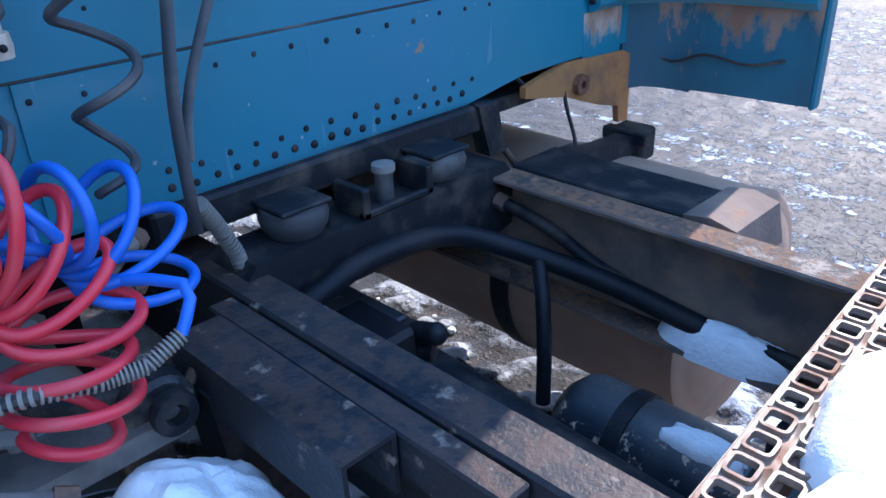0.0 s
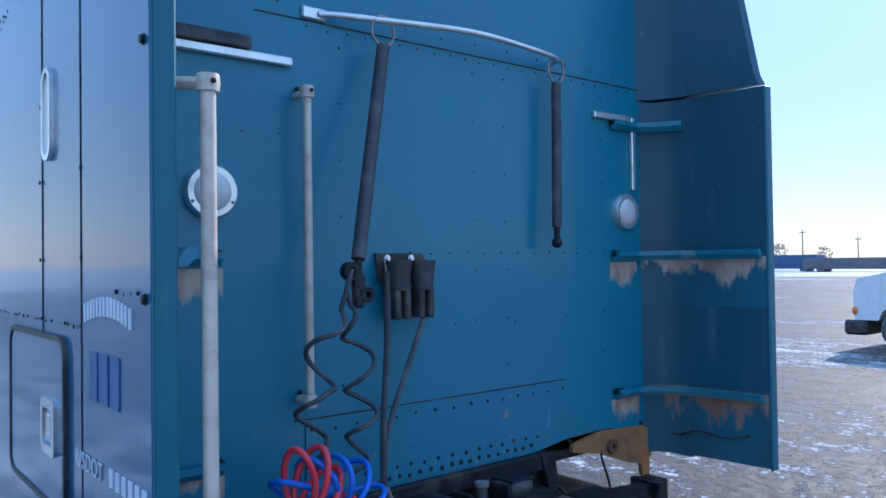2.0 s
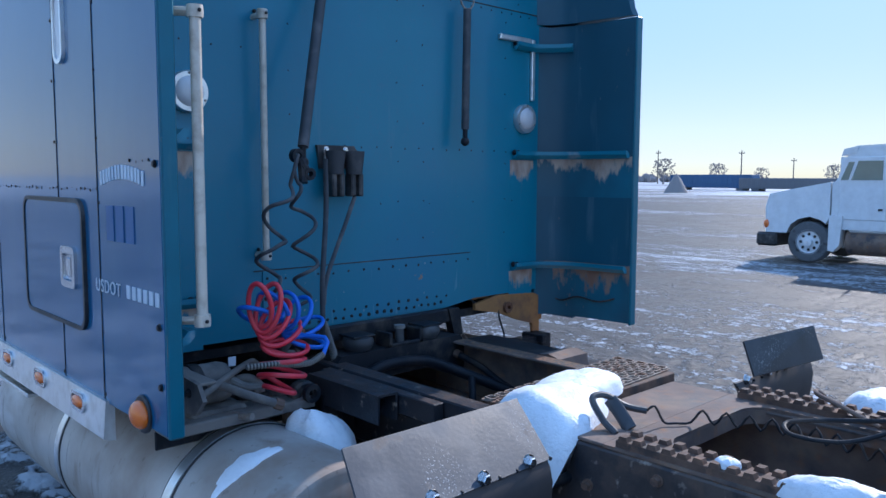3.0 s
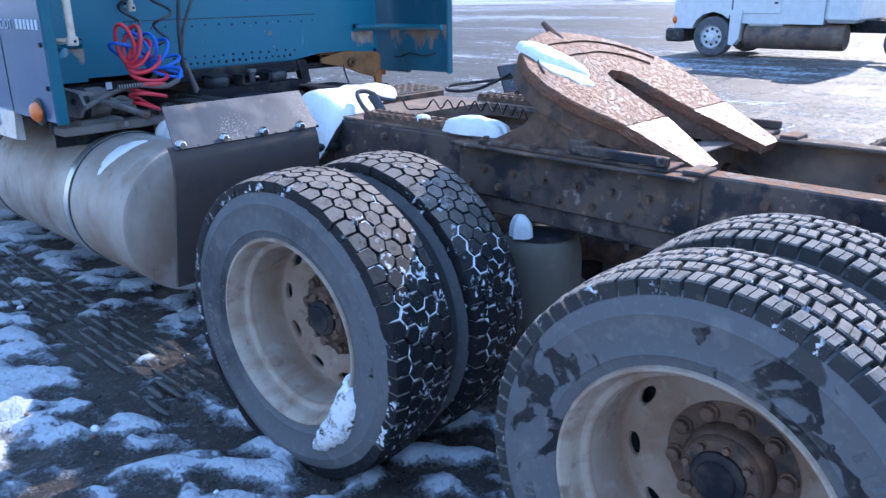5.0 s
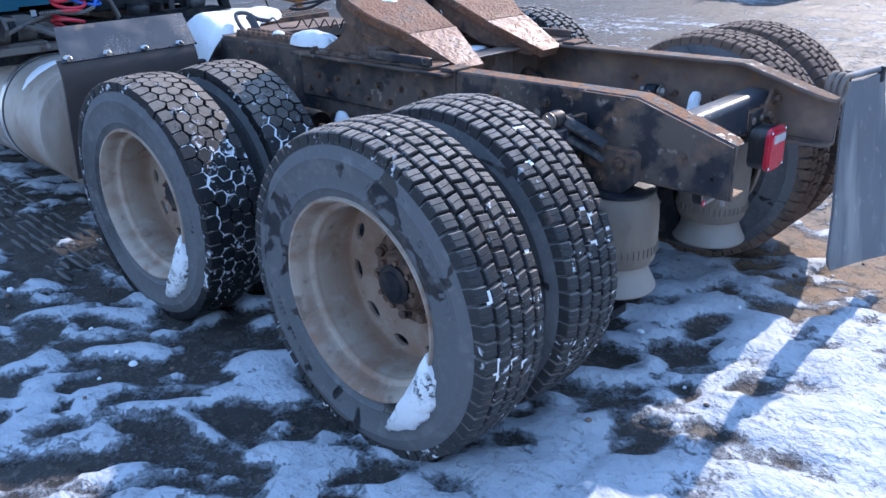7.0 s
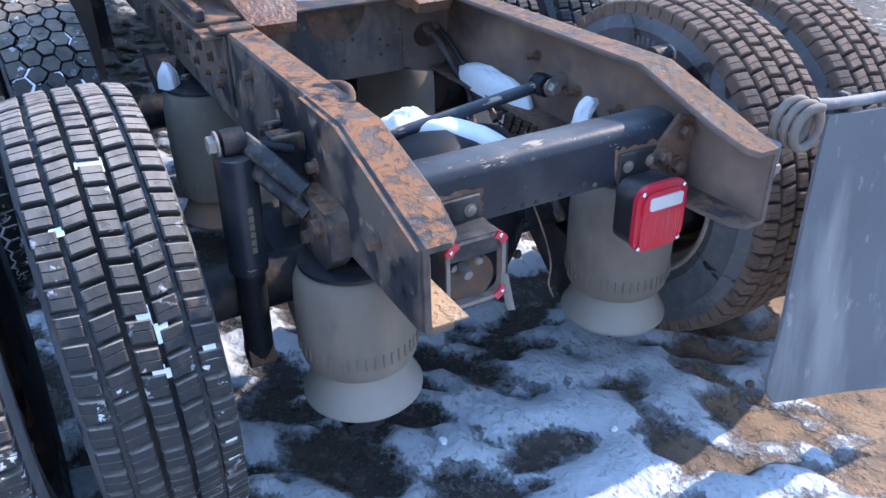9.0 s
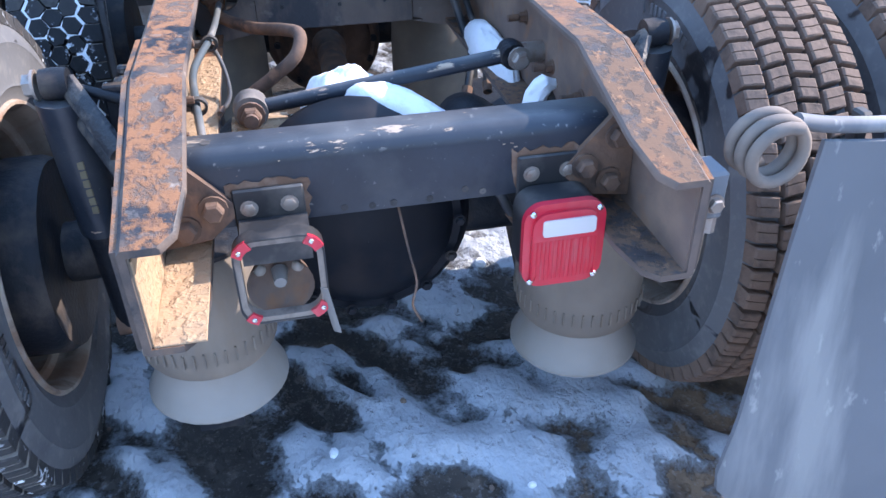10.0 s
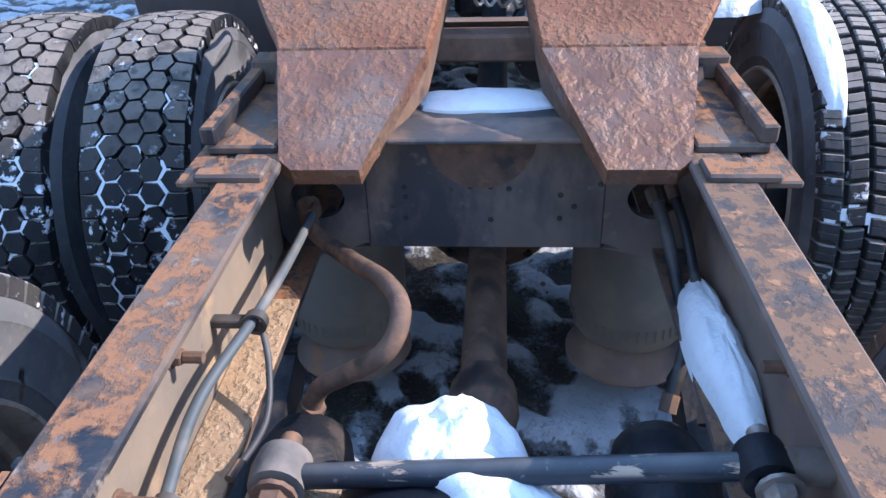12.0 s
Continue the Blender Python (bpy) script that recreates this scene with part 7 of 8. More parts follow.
def rim_disc(outer):
    """A dished steel disc with ten oval hand holes."""
    g = Geo()
    n, m, r0, r1 = 10, 24, 0.150, 0.254
    for k in range(n):
        a0, a1 = 2 * math.pi * k / n, 2 * math.pi * (k + 1) / n
        ca, cr = (a0 + a1) / 2, 0.230
        inn, lip, out = [], [], []
        for i in range(m):
            th = 2 * math.pi * i / m
            c, s = math.cos(th), math.sin(th)
            inn.append((ca + 0.135 * c, cr + 0.0135 * s))
            lip.append((ca + 0.152 * c, cr + 0.0175 * s))
            q = 1 / max(abs(c), abs(s))
            out.append((ca + (a1 - a0) / 2 * c * q, cr + ((r1 - cr) if s > 0 else (cr - r0)) * s * q))
        v = []
        for dy, rings in ((0.0, (out, lip, inn)), (0.012, (inn,))):
            for ring in rings:
                for a, r in ring:
                    y = 0.078 + 0.026 * (1 - (r - r0) / (r1 - r0)) ** 1.3 if r < r1 else 0.078
                    v.append((r * math.cos(a), y + dy + (0.004 if ring is inn else 0), r * math.sin(a)))
        f = []
        for j in range(3):
            for i in range(m):
                i2 = (i + 1) % m
                f.append((j * m + i, j * m + i2, (j + 1) * m + i2, (j + 1) * m + i))
        g.add(v, f)
    return g


def make_wheel(name, tread, outer, label):
    """A wheel at the origin; its open side looks to -y."""
    t = thing(name, (0, 0, 0), label, "")
    ty = part("tyre", tyre_geo(), M_RUBBER if tread is B else M_DRYRUBBER, t, "dusty black tyre")
    me = ty.data
    me.materials.append(M_GROOVE if tread is B else M_SNOWGROOVE)
    for p in me.polygons:
        c = p.center
        if math.hypot(c.x, c.z) > 0.4832:
            p.material_index = 1
    part("tread_block", tread, M_TREAD if tread is B else M_WETSHADETREAD, t, "", angle=30)
    g = Geo()
    for k in range(26):
        a = radians(205 + k * 2.6) if k < 14 else radians(20 + (k - 14) * 2.9)
        if k % 5 == 4:
            continue
        r = 0.395
        for s in ((-1,) if outer else (-1, 1)):
            m = Matrix.Translation((r * math.cos(a), s * 0.131, r * math.sin(a))) @ Matrix.Rotation(-a, 4, "Y")
            g.box(-0.012, 0.012, -0.0022, 0.0022, -0.006, 0.006, 0.001, m)
    part("sidewall_bar", g, M_RUBBER, t)
    inner = [(0.250, 0.080), (0.257, 0.074), (0.261, 0.062), (0.263, 0.045), (0.264, 0.010), (0.265, -0.022), (0.266, -0.040), (0.268, -0.052), (0.272, -0.058), (0.280, -0.062), (0.286, -0.065), (0.289, -0.072), (0.290, -0.080), (0.292, -0.098), (0.295, -0.106), (0.299, -0.115), (0.304, -0.123), (0.311, -0.124), (0.315, -0.115), (0.300, -0.098)]
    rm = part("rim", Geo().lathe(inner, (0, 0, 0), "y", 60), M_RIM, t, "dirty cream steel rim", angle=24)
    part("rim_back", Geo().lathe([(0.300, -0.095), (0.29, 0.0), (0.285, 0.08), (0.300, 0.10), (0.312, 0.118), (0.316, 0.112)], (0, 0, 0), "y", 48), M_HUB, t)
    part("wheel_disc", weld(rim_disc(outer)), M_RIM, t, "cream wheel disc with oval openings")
    part("disc_flange", Geo().lathe([(0.153, 0.104), (0.145, 0.101), (0.10, 0.101), (0.098, 0.109)], (0, 0, 0), "y", 40), M_HUB, t, "rusty bolt flange")
    part("drum_face", Geo().lathe([(0.250, 0.135), (0.05, 0.135)], (0, 0, 0), "y", 32), M_IRON, t)
    if outer:
        hub = part("hub", Geo().lathe([(0.103, 0.105), (0.102, 0.078), (0.097, 0.064), (0.092, 0.060), (0.089, 0.047), (0.084, 0.042), (0.03, 0.036), (0.001, 0.034)], (0, 0, 0), "y", 36), M_HUB, t, "rusty wheel hub")
        part("axle_flange", Geo().lathe([(0.062, 0.043), (0.062, 0.030), (0.056, 0.025), (0.046, 0.024), (0.042, 0.019), (0.001, 0.016)], (0, 0, 0), "y", 30), M_IRON, t)
        for k in range(10):
            a = 2 * math.pi * (k + 0.5) / 10
            part("wheel_nut", Geo().lathe([(0.022, 0.0), (0.021, -0.007), (0.017, -0.009), (0.017, -0.023), (0.012, -0.027), (0.001, -0.028)], (0.128 * math.cos(a), 0.100, 0.128 * math.sin(a)), "y", 8), M_HUB, t)
        g = Geo()
        for k in range(8):
            a = 2 * math.pi * k / 8
            g.nut((0.075 * math.cos(a), 0.043, 0.075 * math.sin(a)), 0.009, 0.015, "y", -1)
        part("flange_stud", g, M_HUB, t)
    return t


OUT_Y = 1.170
B, H = brick_tread(), hex_tread()
w_out_rear = make_wheel("drive_wheel", B, True, "outer rear drive wheel with a dusty tyre and cream rim")
w_in_rear = make_wheel("drive_wheel", B, False, "inner rear drive wheel with a block tread tyre")
w_out_front = make_wheel("drive_wheel", H, True, "outer drive wheel with snow packed in a honeycomb tread")
w_in_front = make_wheel("drive_wheel", H, False, "inner drive wheel with snow packed in a honeycomb tread")
REAR_X, REAR_Z, FRONT_X, FRONT_Z = 2.388, 0.483, 1.016, 0.463
TOE = 3.2
for src, axle, y, y2, spin in ((w_out_rear, rear_axle, OUT_Y, 1.09, 10), (w_in_rear, rear_axle, 0.825, 0.755, 47), (w_out_front, front_axle, OUT_Y, OUT_Y, 25), (w_in_front, front_axle, 0.83, 0.83, 80)):
    flip = src in (w_in_rear, w_in_front)
    src.parent = axle
    src2 = {w_out_front: w_out_rear, w_in_front: w_in_rear}.get(src, src)
    twin = copy_thing(src2, pose(0, y2, 0.495 - 0.475, 0, -spin, 180 if not flip else 0))
    twin.parent = axle
    if axle is rear_axle:
        for ch in twin.children:
            if ch.name.startswith("tread_block"):
                ch.material_slots[0].link = "OBJECT"
                ch.material_slots[0].material = M_MUDTREAD
    wx, wz, toe = (REAR_X - 2.40, REAR_Z, 0.8) if axle is rear_axle else (FRONT_X - 1.02, FRONT_Z, TOE)
    src.matrix_basis = pose(wx, -y, wz - 0.475, 0, 0, toe) @ pose(0, 0, 0, 0, spin, 0 if not flip else 180)

for i, (x, z, toe) in enumerate(((REAR_X, REAR_Z, 0.8), (FRONT_X, FRONT_Z, TOE))):
    # wedge of snow stuck to the lower sidewall and rim
    v = []
    rng = random.Random(30 + i)
    outline = [(0.283, -0.055), (0.312, -0.095), (0.330, -0.150), (0.322, -0.205), (0.300, -0.255), (0.262, -0.300), (0.215, -0.335), (0.160, -0.368), (0.108, -0.388), (0.122, -0.345), (0.160, -0.285), (0.200, -0.210), (0.243, -0.130)]
    g = Geo()
    n = 40
    ring = []
    pts = [Vector((a, 0, b)) for a, b in outline]
    for k in range(n):
        q = k / n * len(pts)
        a, b = pts[int(q) % len(pts)], pts[(int(q) + 1) % len(pts)]
        p = a.lerp(b, q - int(q))
        ring.append(p + Vector((rng.uniform(-1, 1), 0, rng.uniform(-1, 1))) * 0.006)
    mid = sum(ring, Vector()) / n
    for j, (sc, dy) in enumerate(((1.0, 0.0), (0.97, -0.018), (0.82, -0.034), (0.5, -0.043), (0.1, -0.045))):
        for p in ring:
            c = mid + (p - mid) * sc
            rad = math.hypot(c.x, c.z)
            base = -1.288 if rad > 0.312 else -1.286 + (0.312 - rad) * 0.55
            v.append((x + c.x, base + dy + 0.004 + c.x * math.tan(radians(toe)), z + c.z))
    f = [(j * n + k, (j + 1) * n + k, (j + 1) * n + (k + 1) % n, j * n + (k + 1) % n) for j in range(4) for k in range(n)] + [tuple(range(4 * n, 5 * n))[::-1], tuple(range(n))]
    solo("snow_wedge", g.add(v, f), M_SPECKSNOW, "wedge of white snow stuck to the tyre and rim", "snow", "snow on the wheels")



def tread_snow(axle, x, y, z, toe, cover, seed):
    """Snow packed in the grooves of the rear half of a tyre."""
    g, n, m, keep = Geo(), 150, 10, []
    verts = []
    for i in range(n + 1):
        a = radians(-85 + 150 * i / n)
        for j in range(m + 1):
            w = -0.112 + 0.224 * j / m
            r = 0.5022 - 0.010 * (abs(w) / 0.115) ** 3 + 0.003 * fbm(a * 20, w * 60, seed, 2)
            c, d = math.cos(radians(toe)), math.sin(radians(toe))
            verts.append((x + r * math.cos(a) * c - w * d, y + w * c + r * math.cos(a) * d, z + r * math.sin(a)))
            keep.append(0.5 + fbm(a * 5, w * 22, seed, 4) * 1.3 > 1 - cover * (1 - 0.5 * smooth(25, 65, math.degrees(a))))
    faces = []
    for i in range(n):
        for j in range(m):
            q = (i * (m + 1) + j, i * (m + 1) + j + 1, (i + 1) * (m + 1) + j + 1, (i + 1) * (m + 1) + j)
            if sum(keep[k] for k in q) > 2:
                faces.append(q)
    ob = part("packed_snow", g.add(verts, faces), M_SNOW, axle, "snow packed in the tread grooves")


for k, (axle, x, y, z, toe, cover) in enumerate(((front_axle, FRONT_X, -OUT_Y, FRONT_Z, TOE, 0.60), (front_axle, FRONT_X, -0.83, FRONT_Z, TOE, 0.55), (front_axle, 1.02, 0.83, 0.495, 0, 0.30), (rear_axle, REAR_X, -OUT_Y, REAR_Z, 0.8, 0.27), (rear_axle, REAR_X, -0.825, REAR_Z, 0.8, 0.30))):
    tread_snow(axle, x, y, z, toe, cover, 3.3 + k)


# ---- fifth wheel ----


def fifth_wheel():
    t = thing("fifth_wheel", (1.45, 0, 0.96), "rusty tilted fifth wheel coupling plate with patches of snow", "fifth wheel")
    half = [(0.0, 0.0), (0.02, 0.12), (0.06, 0.23), (0.13, 0.33), (0.23, 0.41), (0.35, 0.445), (0.47, 0.435), (0.55, 0.40), (0.60, 0.375), (0.64, 0.362)]
    inner = [(0.64, 0.098), (0.54, 0.086), (0.46, 0.076), (0.38, 0.070), (0.335, 0.046), (0.32, 0.0)]
    tilt = math.atan(0.455)

    def place(u, y, w):
        # u runs back along the plate, w stands off it
        return (1.085 + u * math.cos(tilt) + w * math.sin(tilt), y, 1.335 - u * math.sin(tilt) + w * math.cos(tilt))
    for s in (-1, 1):
        outl = half + inner
        v = []
        n = len(outl)
        rings = ((0.0, -0.035), (0.0, -0.006), (0.006, 0.0))
        cu, cy = 0.34, 0.24
        for inset, w in rings:
            for u, y in outl:
                k = 1 - inset / 0.25
                uu, yy = (cu + (u - cu) * k, cy + (y - cy) * k) if y > 0.001 else (u, 0.0)
                v.append(place(uu, s * yy, w))
        f = [(j * n + i, j * n + (i + 1) % n, (j + 1) * n + (i + 1) % n, (j + 1) * n + i) for j in range(2) for i in range(n)]
        f += [tuple(range(n))[::-1], tuple(range(2 * n, 3 * n))]
        if s > 0:
            f = [q[::-1] for q in f]
        pl = part("top_plate", Geo().add(v, f), M_RUST, t, "rust red bearing plate")
        # grease grooves and worn arcs
        g = Geo()
        for r0 in (0.26, 0.36):
            pts = []
            for k in range(9):
                a = radians(100 - 75 * k / 8)
                u, y = 0.42 - r0 * math.sin(a) * 0.9, r0 * math.cos(a) + 0.05
                pts.append(place(u, s * y, 0.001))
            g.tube(pts, 0.006, 6, flat=0.4)
        part("worn_arc", g, M_HUB, pl)
        # ramp that drops to the tail
        ramp_top = [(0.64, 0.362, 0.0), (0.64, 0.098, 0.0), (0.905, 0.190, -0.008), (0.905, 0.298, -0.008), (0.885, 0.320, -0.007)]
        v = [place(u, s * y, w) for u, y, w in ramp_top] + [place(u, s * y, w - 0.035) for u, y, w in ramp_top]
        f = [(0, 1, 2, 3, 4), (9, 8, 7, 6, 5), (0, 5, 6, 1), (1, 6, 7, 2), (2, 7, 8, 3), (3, 8, 9, 4), (4, 9, 5, 0)]
        if s < 0:
            f = [q[::-1] for q in f]
        part("ramp", Geo().add(v, f), M_RAMP, t, "rusted tail ramp worn bright by use", smooth=False)
        # depth of the casting below
        rim = [(0.06, 0.22), (0.13, 0.32), (0.23, 0.395), (0.35, 0.43), (0.47, 0.415), (0.54, 0.385), (0.63, 0.350), (0.84, 0.305)]
        v, f = [], []
        for i, (u, y) in enumerate(rim):
            w1 = -0.034
            deep = -0.10 if u < 0.64 else -0.06
            for yy, w in ((y, w1), (y, deep), (y - 0.02, deep), (y - 0.02, w1)):
                v.append(place(u, s * yy, w))
        for i in range(len(rim) - 1):
            for k in range(4):
                q = (i * 4 + k, i * 4 + (k + 1) % 4, i * 4 + 4 + (k + 1) % 4, i * 4 + 4 + k)
                f.append(q if s > 0 else q[::-1])
        part("skirt_rib", Geo().add(v, f), M_HUB, t)
        v, f = [], []
        thr = [(0.33, 0.062), (0.42, 0.080), (0.54, 0.092), (0.64, 0.105), (0.86, 0.186)]
        for i, (u, y) in enumerate(thr):
            w1 = -0.03
            low = -0.105 if u < 0.7 else -0.06
            for yy, w in ((y, w1), (y, low), (y + 0.02, low), (y + 0.02, w1)):
                v.append(place(u, s * yy, w))
        for i in range(len(thr) - 1):
            for k in range(4):
                q = (i * 4 + k, i * 4 + (k + 1) % 4, i * 4 + 4 + (k + 1) % 4, i * 4 + 4 + k)
                f.append(q if s < 0 else q[::-1])
        part("throat_rib", Geo().add(v, f), M_HUB, t)
        # pedestal that carries the pivot
        pd = part("pedestal", Geo().prism([(1.14, 0.972), (1.60, 0.972), (1.52, 1.03), (1.47, 1.13), (1.36, 1.135), (1.28, 1.04)], "y", s * 0.34, s * 0.40), M_HUB, t, "rusty pivot pedestal")
        part("base_flange", Geo().box(1.10, 1.86, s * 0.33, s * 0.445, 0.957, 0.974, 0.004), M_FRAME, pd)
        part("pivot_pin", Geo().rod((1.42, s * 0.30, 1.085), (1.42, s * 0.412, 1.085), 0.030, 16), M_HUB, pd)
        part("slide_bar", Geo().box(1.52, 1.86, s * 0.425, s * 0.452, 0.974, 1.005, 0.004).box(1.50, 1.56, s * 0.33, s * 0.45, 0.974, 1.02, 0.004), M_FRAME, pd)
        g = Geo()
        for x in (1.14, 1.24, 1.36, 1.50, 1.64, 1.78):
            g.nut((x, s * 0.44, 0.974), 0.012, 0.016, "z", 1)
        part("base_bolt", g, M_HUB, pd)
    part("jaw", Geo().lathe([(0.045, -0.05), (0.085, -0.05), (0.085, 0.02), (0.045, 0.02)], place(0.36, 0, -0.05), "z", 20, closed=True, arc=(90, 270)), M_IRON, t)
    part("crossbar", Geo().box(1.42, 1.48, -0.36, 0.36, 0.985, 1.04, 0.006), M_HUB, t)
    part("lock_spring", Geo().tube(helix([(1.36, -0.02, 1.09), (1.40, 0.10, 1.09)], [0.02, 0.02], 5, 10), 0.004, 6, step=1), M_ALU, t)
    part("front_lip", Geo().tube([place(0.02, -0.12, -0.05), place(-0.01, 0.0, -0.05), place(0.02, 0.12, -0.05)], 0.03, 8), M_HUB, t)
    part("pull_handle", Geo().tube([(1.14, -0.30, 1.20), (1.02, -0.36, 1.14), (0.90, -0.38, 1.13), (0.86, -0.33, 1.14), (0.92, -0.28, 1.15), (1.05, -0.24, 1.17), (1.14, -0.22, 1.19)], 0.006, 8), M_IRON, t, "bent black release handle")
    part("grease_tab", Geo().rod((1.13, 0.02, 1.295), (1.035, 0.03, 1.365), 0.022, 8, 0.010), M_HUB, t)

    def on_plate(x, y):
        return 1.335 - (x - 1.085) * 0.455 + 0.002
    solo("snow_patch", heap(1.32, -0.255, 0.14, 0.065, 0.008, on_plate, turn=6, seed=3.1, rough=0.42), M_SNOW, "thin crust of snow on the fifth wheel plate", "snow", "snow on the truck")
    solo("snow_patch", heap(1.27, -0.24, 0.13, 0.065, 0.035, on_plate, turn=30, seed=5.1, rough=0.25), M_SNOW, "rounded lump of snow on the fifth wheel plate", "snow", "snow on the truck")
    return t


fifth_wheel()
solo("snow_patch", heap(1.60, 0.0, 0.07, 0.15, 0.016, lambda x, y: 0.947, seed=2.2), M_SNOW, "snow caught under the fifth wheel", "snow", "snow on the truck")

# ---- deck behind the cab ----


def grip_plank(x0, x1, y0, y1, z, name="grip_plank"):
    t = thing(name, ((x0 + x1) / 2, (y0 + y1) / 2, z - 0.04), "perforated grip strut deck plank", "deck plank")
    cell_x, cell_y = 0.050, 0.050
    nx, ny = int((x1 - x0) / cell_x), int((y1 - y0) / cell_y)
    sx, sy = (x1 - x0) / nx, (y1 - y0) / ny
    g, r = Geo(), Geo()
    for i in range(nx):
        for j in range(ny):
            cx, cy = x0 + (i + 0.5) * sx, y0 + (j + 0.5) * sy
            outer = rounded(cx - sx / 2, cx + sx / 2, cy - sy / 2, cy + sy / 2, 0.0005, 2)
            inner = rounded(cx - sx * 0.30, cx + sx * 0.30, cy - sy * 0.30, cy + sy * 0.30, 0.005, 2)
            lip = rounded(cx - sx * 0.40, cx + sx * 0.40, cy - sy * 0.40, cy + sy * 0.40, 0.009, 2)
            g.f += [tuple(len(g.v) + k for k in q) for q in ring_prism(outer, inner, "z", z - 0.004, z).f]
            g.v += ring_prism(outer, inner, "z", z - 0.004, z).v
            rp = ring_prism(lip, inner, "z", z, z + 0.007)
            r.f += [tuple(len(r.v) + k for k in q) for q in rp.f]
            r.v += rp.v
    e = Geo().box(x0 - 0.003, x0, y0, y1, z - 0.010, z, 0.001)
    for q in (g, r, e):
        q.v = [(x - 0.048 * (y + 0.33), y, zz) for x, y, zz in q.v]
    part("perforated_plate", weld(g), M_GALV, t)
    part("raised_lip", r, M_GALV, t)
    part("folded_edge", e, M_GALV, t)
    return t


grip_plank(-0.124, 0.126, -0.40, 0.44, 1.005)


def serrated_strip(y0, y1, x0, x1, z):
    t = thing("serrated_deck_strip", ((x0 + x1) / 2, (y0 + y1) / 2, z - 0.04), "rusty serrated deck strip along the frame", "deck strip", "serrated deck strips")
    part("strip", Geo().box(x0, x1, y0, y1, z - 0.03, z, 0.002), M_HUB, t)
    g = Geo()
    n = int((x1 - x0) / 0.045)
    for k in range(n):
        x = x0 + (k + 0.5) * (x1 - x0) / n
        for y in (y0 + 0.012, y1 - 0.012):
            g.prism([(x - 0.016, z - 0.001), (x - 0.010, z + 0.014), (x + 0.012, z + 0.014), (x + 0.017, z - 0.001)], "y", y - 0.012, y + 0.012)
    part("tooth", g, M_HUB, t)


serrated_strip(-0.385, -0.30, 0.40, 1.05, 0.993)
serrated_strip(0.36, 0.45, 0.40, 1.10, 0.993)
deck = thing("deck_plate", (0.3, 0, 0.96), "rusty flat deck plate with a rectangular opening", "deck plate")
part("front_sheet", Geo().box(0.13, 0.36, -0.39, 0.39, 0.962, 0.972, 0.002), M_DUSTY, deck)
part("opening_sheet", ring_prism(rounded(0.361, 1.12, -0.39, 0.39, 0.004), rounded(0.475, 1.08, -0.262, 0.325, 0.09), "z", 0.962, 0.972), M_DUSTY, deck, "rusty sheet with a rounded opening")
part("opening_lip", ring_prism(rounded(0.471, 1.084, -0.266, 0.329, 0.092), rounded(0.475, 1.08, -0.262, 0.325, 0.09), "z", 0.915, 0.9615), M_DUSTY, deck)
part("rear_sheet", Geo().box(1.16, 1.24, -0.32, 0.32, 0.962, 0.970, 0.002), M_HUB, deck)
part("plank_rest", Geo().box(-0.09, -0.06, -0.39, 0.39, 0.96, 0.999, 0.003).box(0.08, 0.12, -0.40, 0.42, 0.96, 0.999, 0.003), M_HUB, deck)
w = thing("wavy_wire", (0.6, 0.1, 0.97), "thin black spring cable lying across the deck", "cable")
pts = [(0.355, -0.150, 1.02), (0.375, -0.135, 1.035), (0.395, -0.115, 0.985), (0.42, -0.09, 0.982)]
for k in range(19):
    pts.append((0.45 + k * 0.031, -0.05 + 0.10 * math.sin(k * 0.16), 0.995 + (0.030 if k % 2 else -0.012)))
part("strand", Geo().tube(pts, 0.004, 6, step=3), M_IRON, w)
lp = thing("air_line_loop", (0.12, -0.12, 0.97), "short black rubber hose looped over the deck", "hose")
part("loop", Geo().tube([(0.335, -0.285, 0.972), (0.285, -0.285, 1.005), (0.238, -0.275, 1.058), (0.252, -0.225, 1.062), (0.300, -0.185, 1.030), (0.355, -0.150, 1.020)], 0.011, 8), M_CABLE, lp)
part("fitting", Geo().tube([(0.262, -0.215, 1.050), (0.300, -0.215, 1.015), (0.345, -0.225, 0.975)], 0.022, 10, flat=0.35), M_CABLE, lp)
tie = thing("bent_tie_bar", (0.85, 0.35, 1.0), "pale bent rod lying on the deck strip", "rod")
part("rod", Geo().tube([(0.66, 0.46, 1.012), (0.64, 0.44, 1.03), (0.66, 0.40, 1.03), (0.75, 0.35, 1.02), (0.88, 0.31, 0.99)], 0.008, 8), M_DUSTY, tie)


def deck_top(x, y):
    return 1.012 - 0.037 * smooth(0.06, 0.27, x) - 0.24 * smooth(0.0, 0.24, -0.37 - y)


solo("snow_lump", heap(0.115, -0.36, 0.162, 0.27, 0.055, deck_top, turn=0, seed=1.4, rough=0.10, power=4.5), M_SNOW, "deep rounded snow heap on the deck plank", "snow", "snow on the truck")
solo("snow_lump", heap(0.035, -0.08, 0.125, 0.21, 0.05, deck_top, turn=2, seed=6.4, rough=0.14, power=3.5), M_SNOW, "thin snow on the perforated deck plank", "snow", "snow on the truck")
solo("snow_lump", heap(1.01, -0.345, 0.17, 0.06, 0.052, lambda x, y: 0.985, turn=4, seed=9.4, rough=0.25), M_SNOW, "snow lump on the serrated deck strip", "snow", "snow on the truck")
solo("snow_lump", heap(0.72, -0.345, 0.035, 0.03, 0.02, lambda x, y: 0.998, turn=4, seed=7.4, rough=0.25), M_SNOW, "small snow lump on the serrated deck strip", "snow", "snow on the truck")
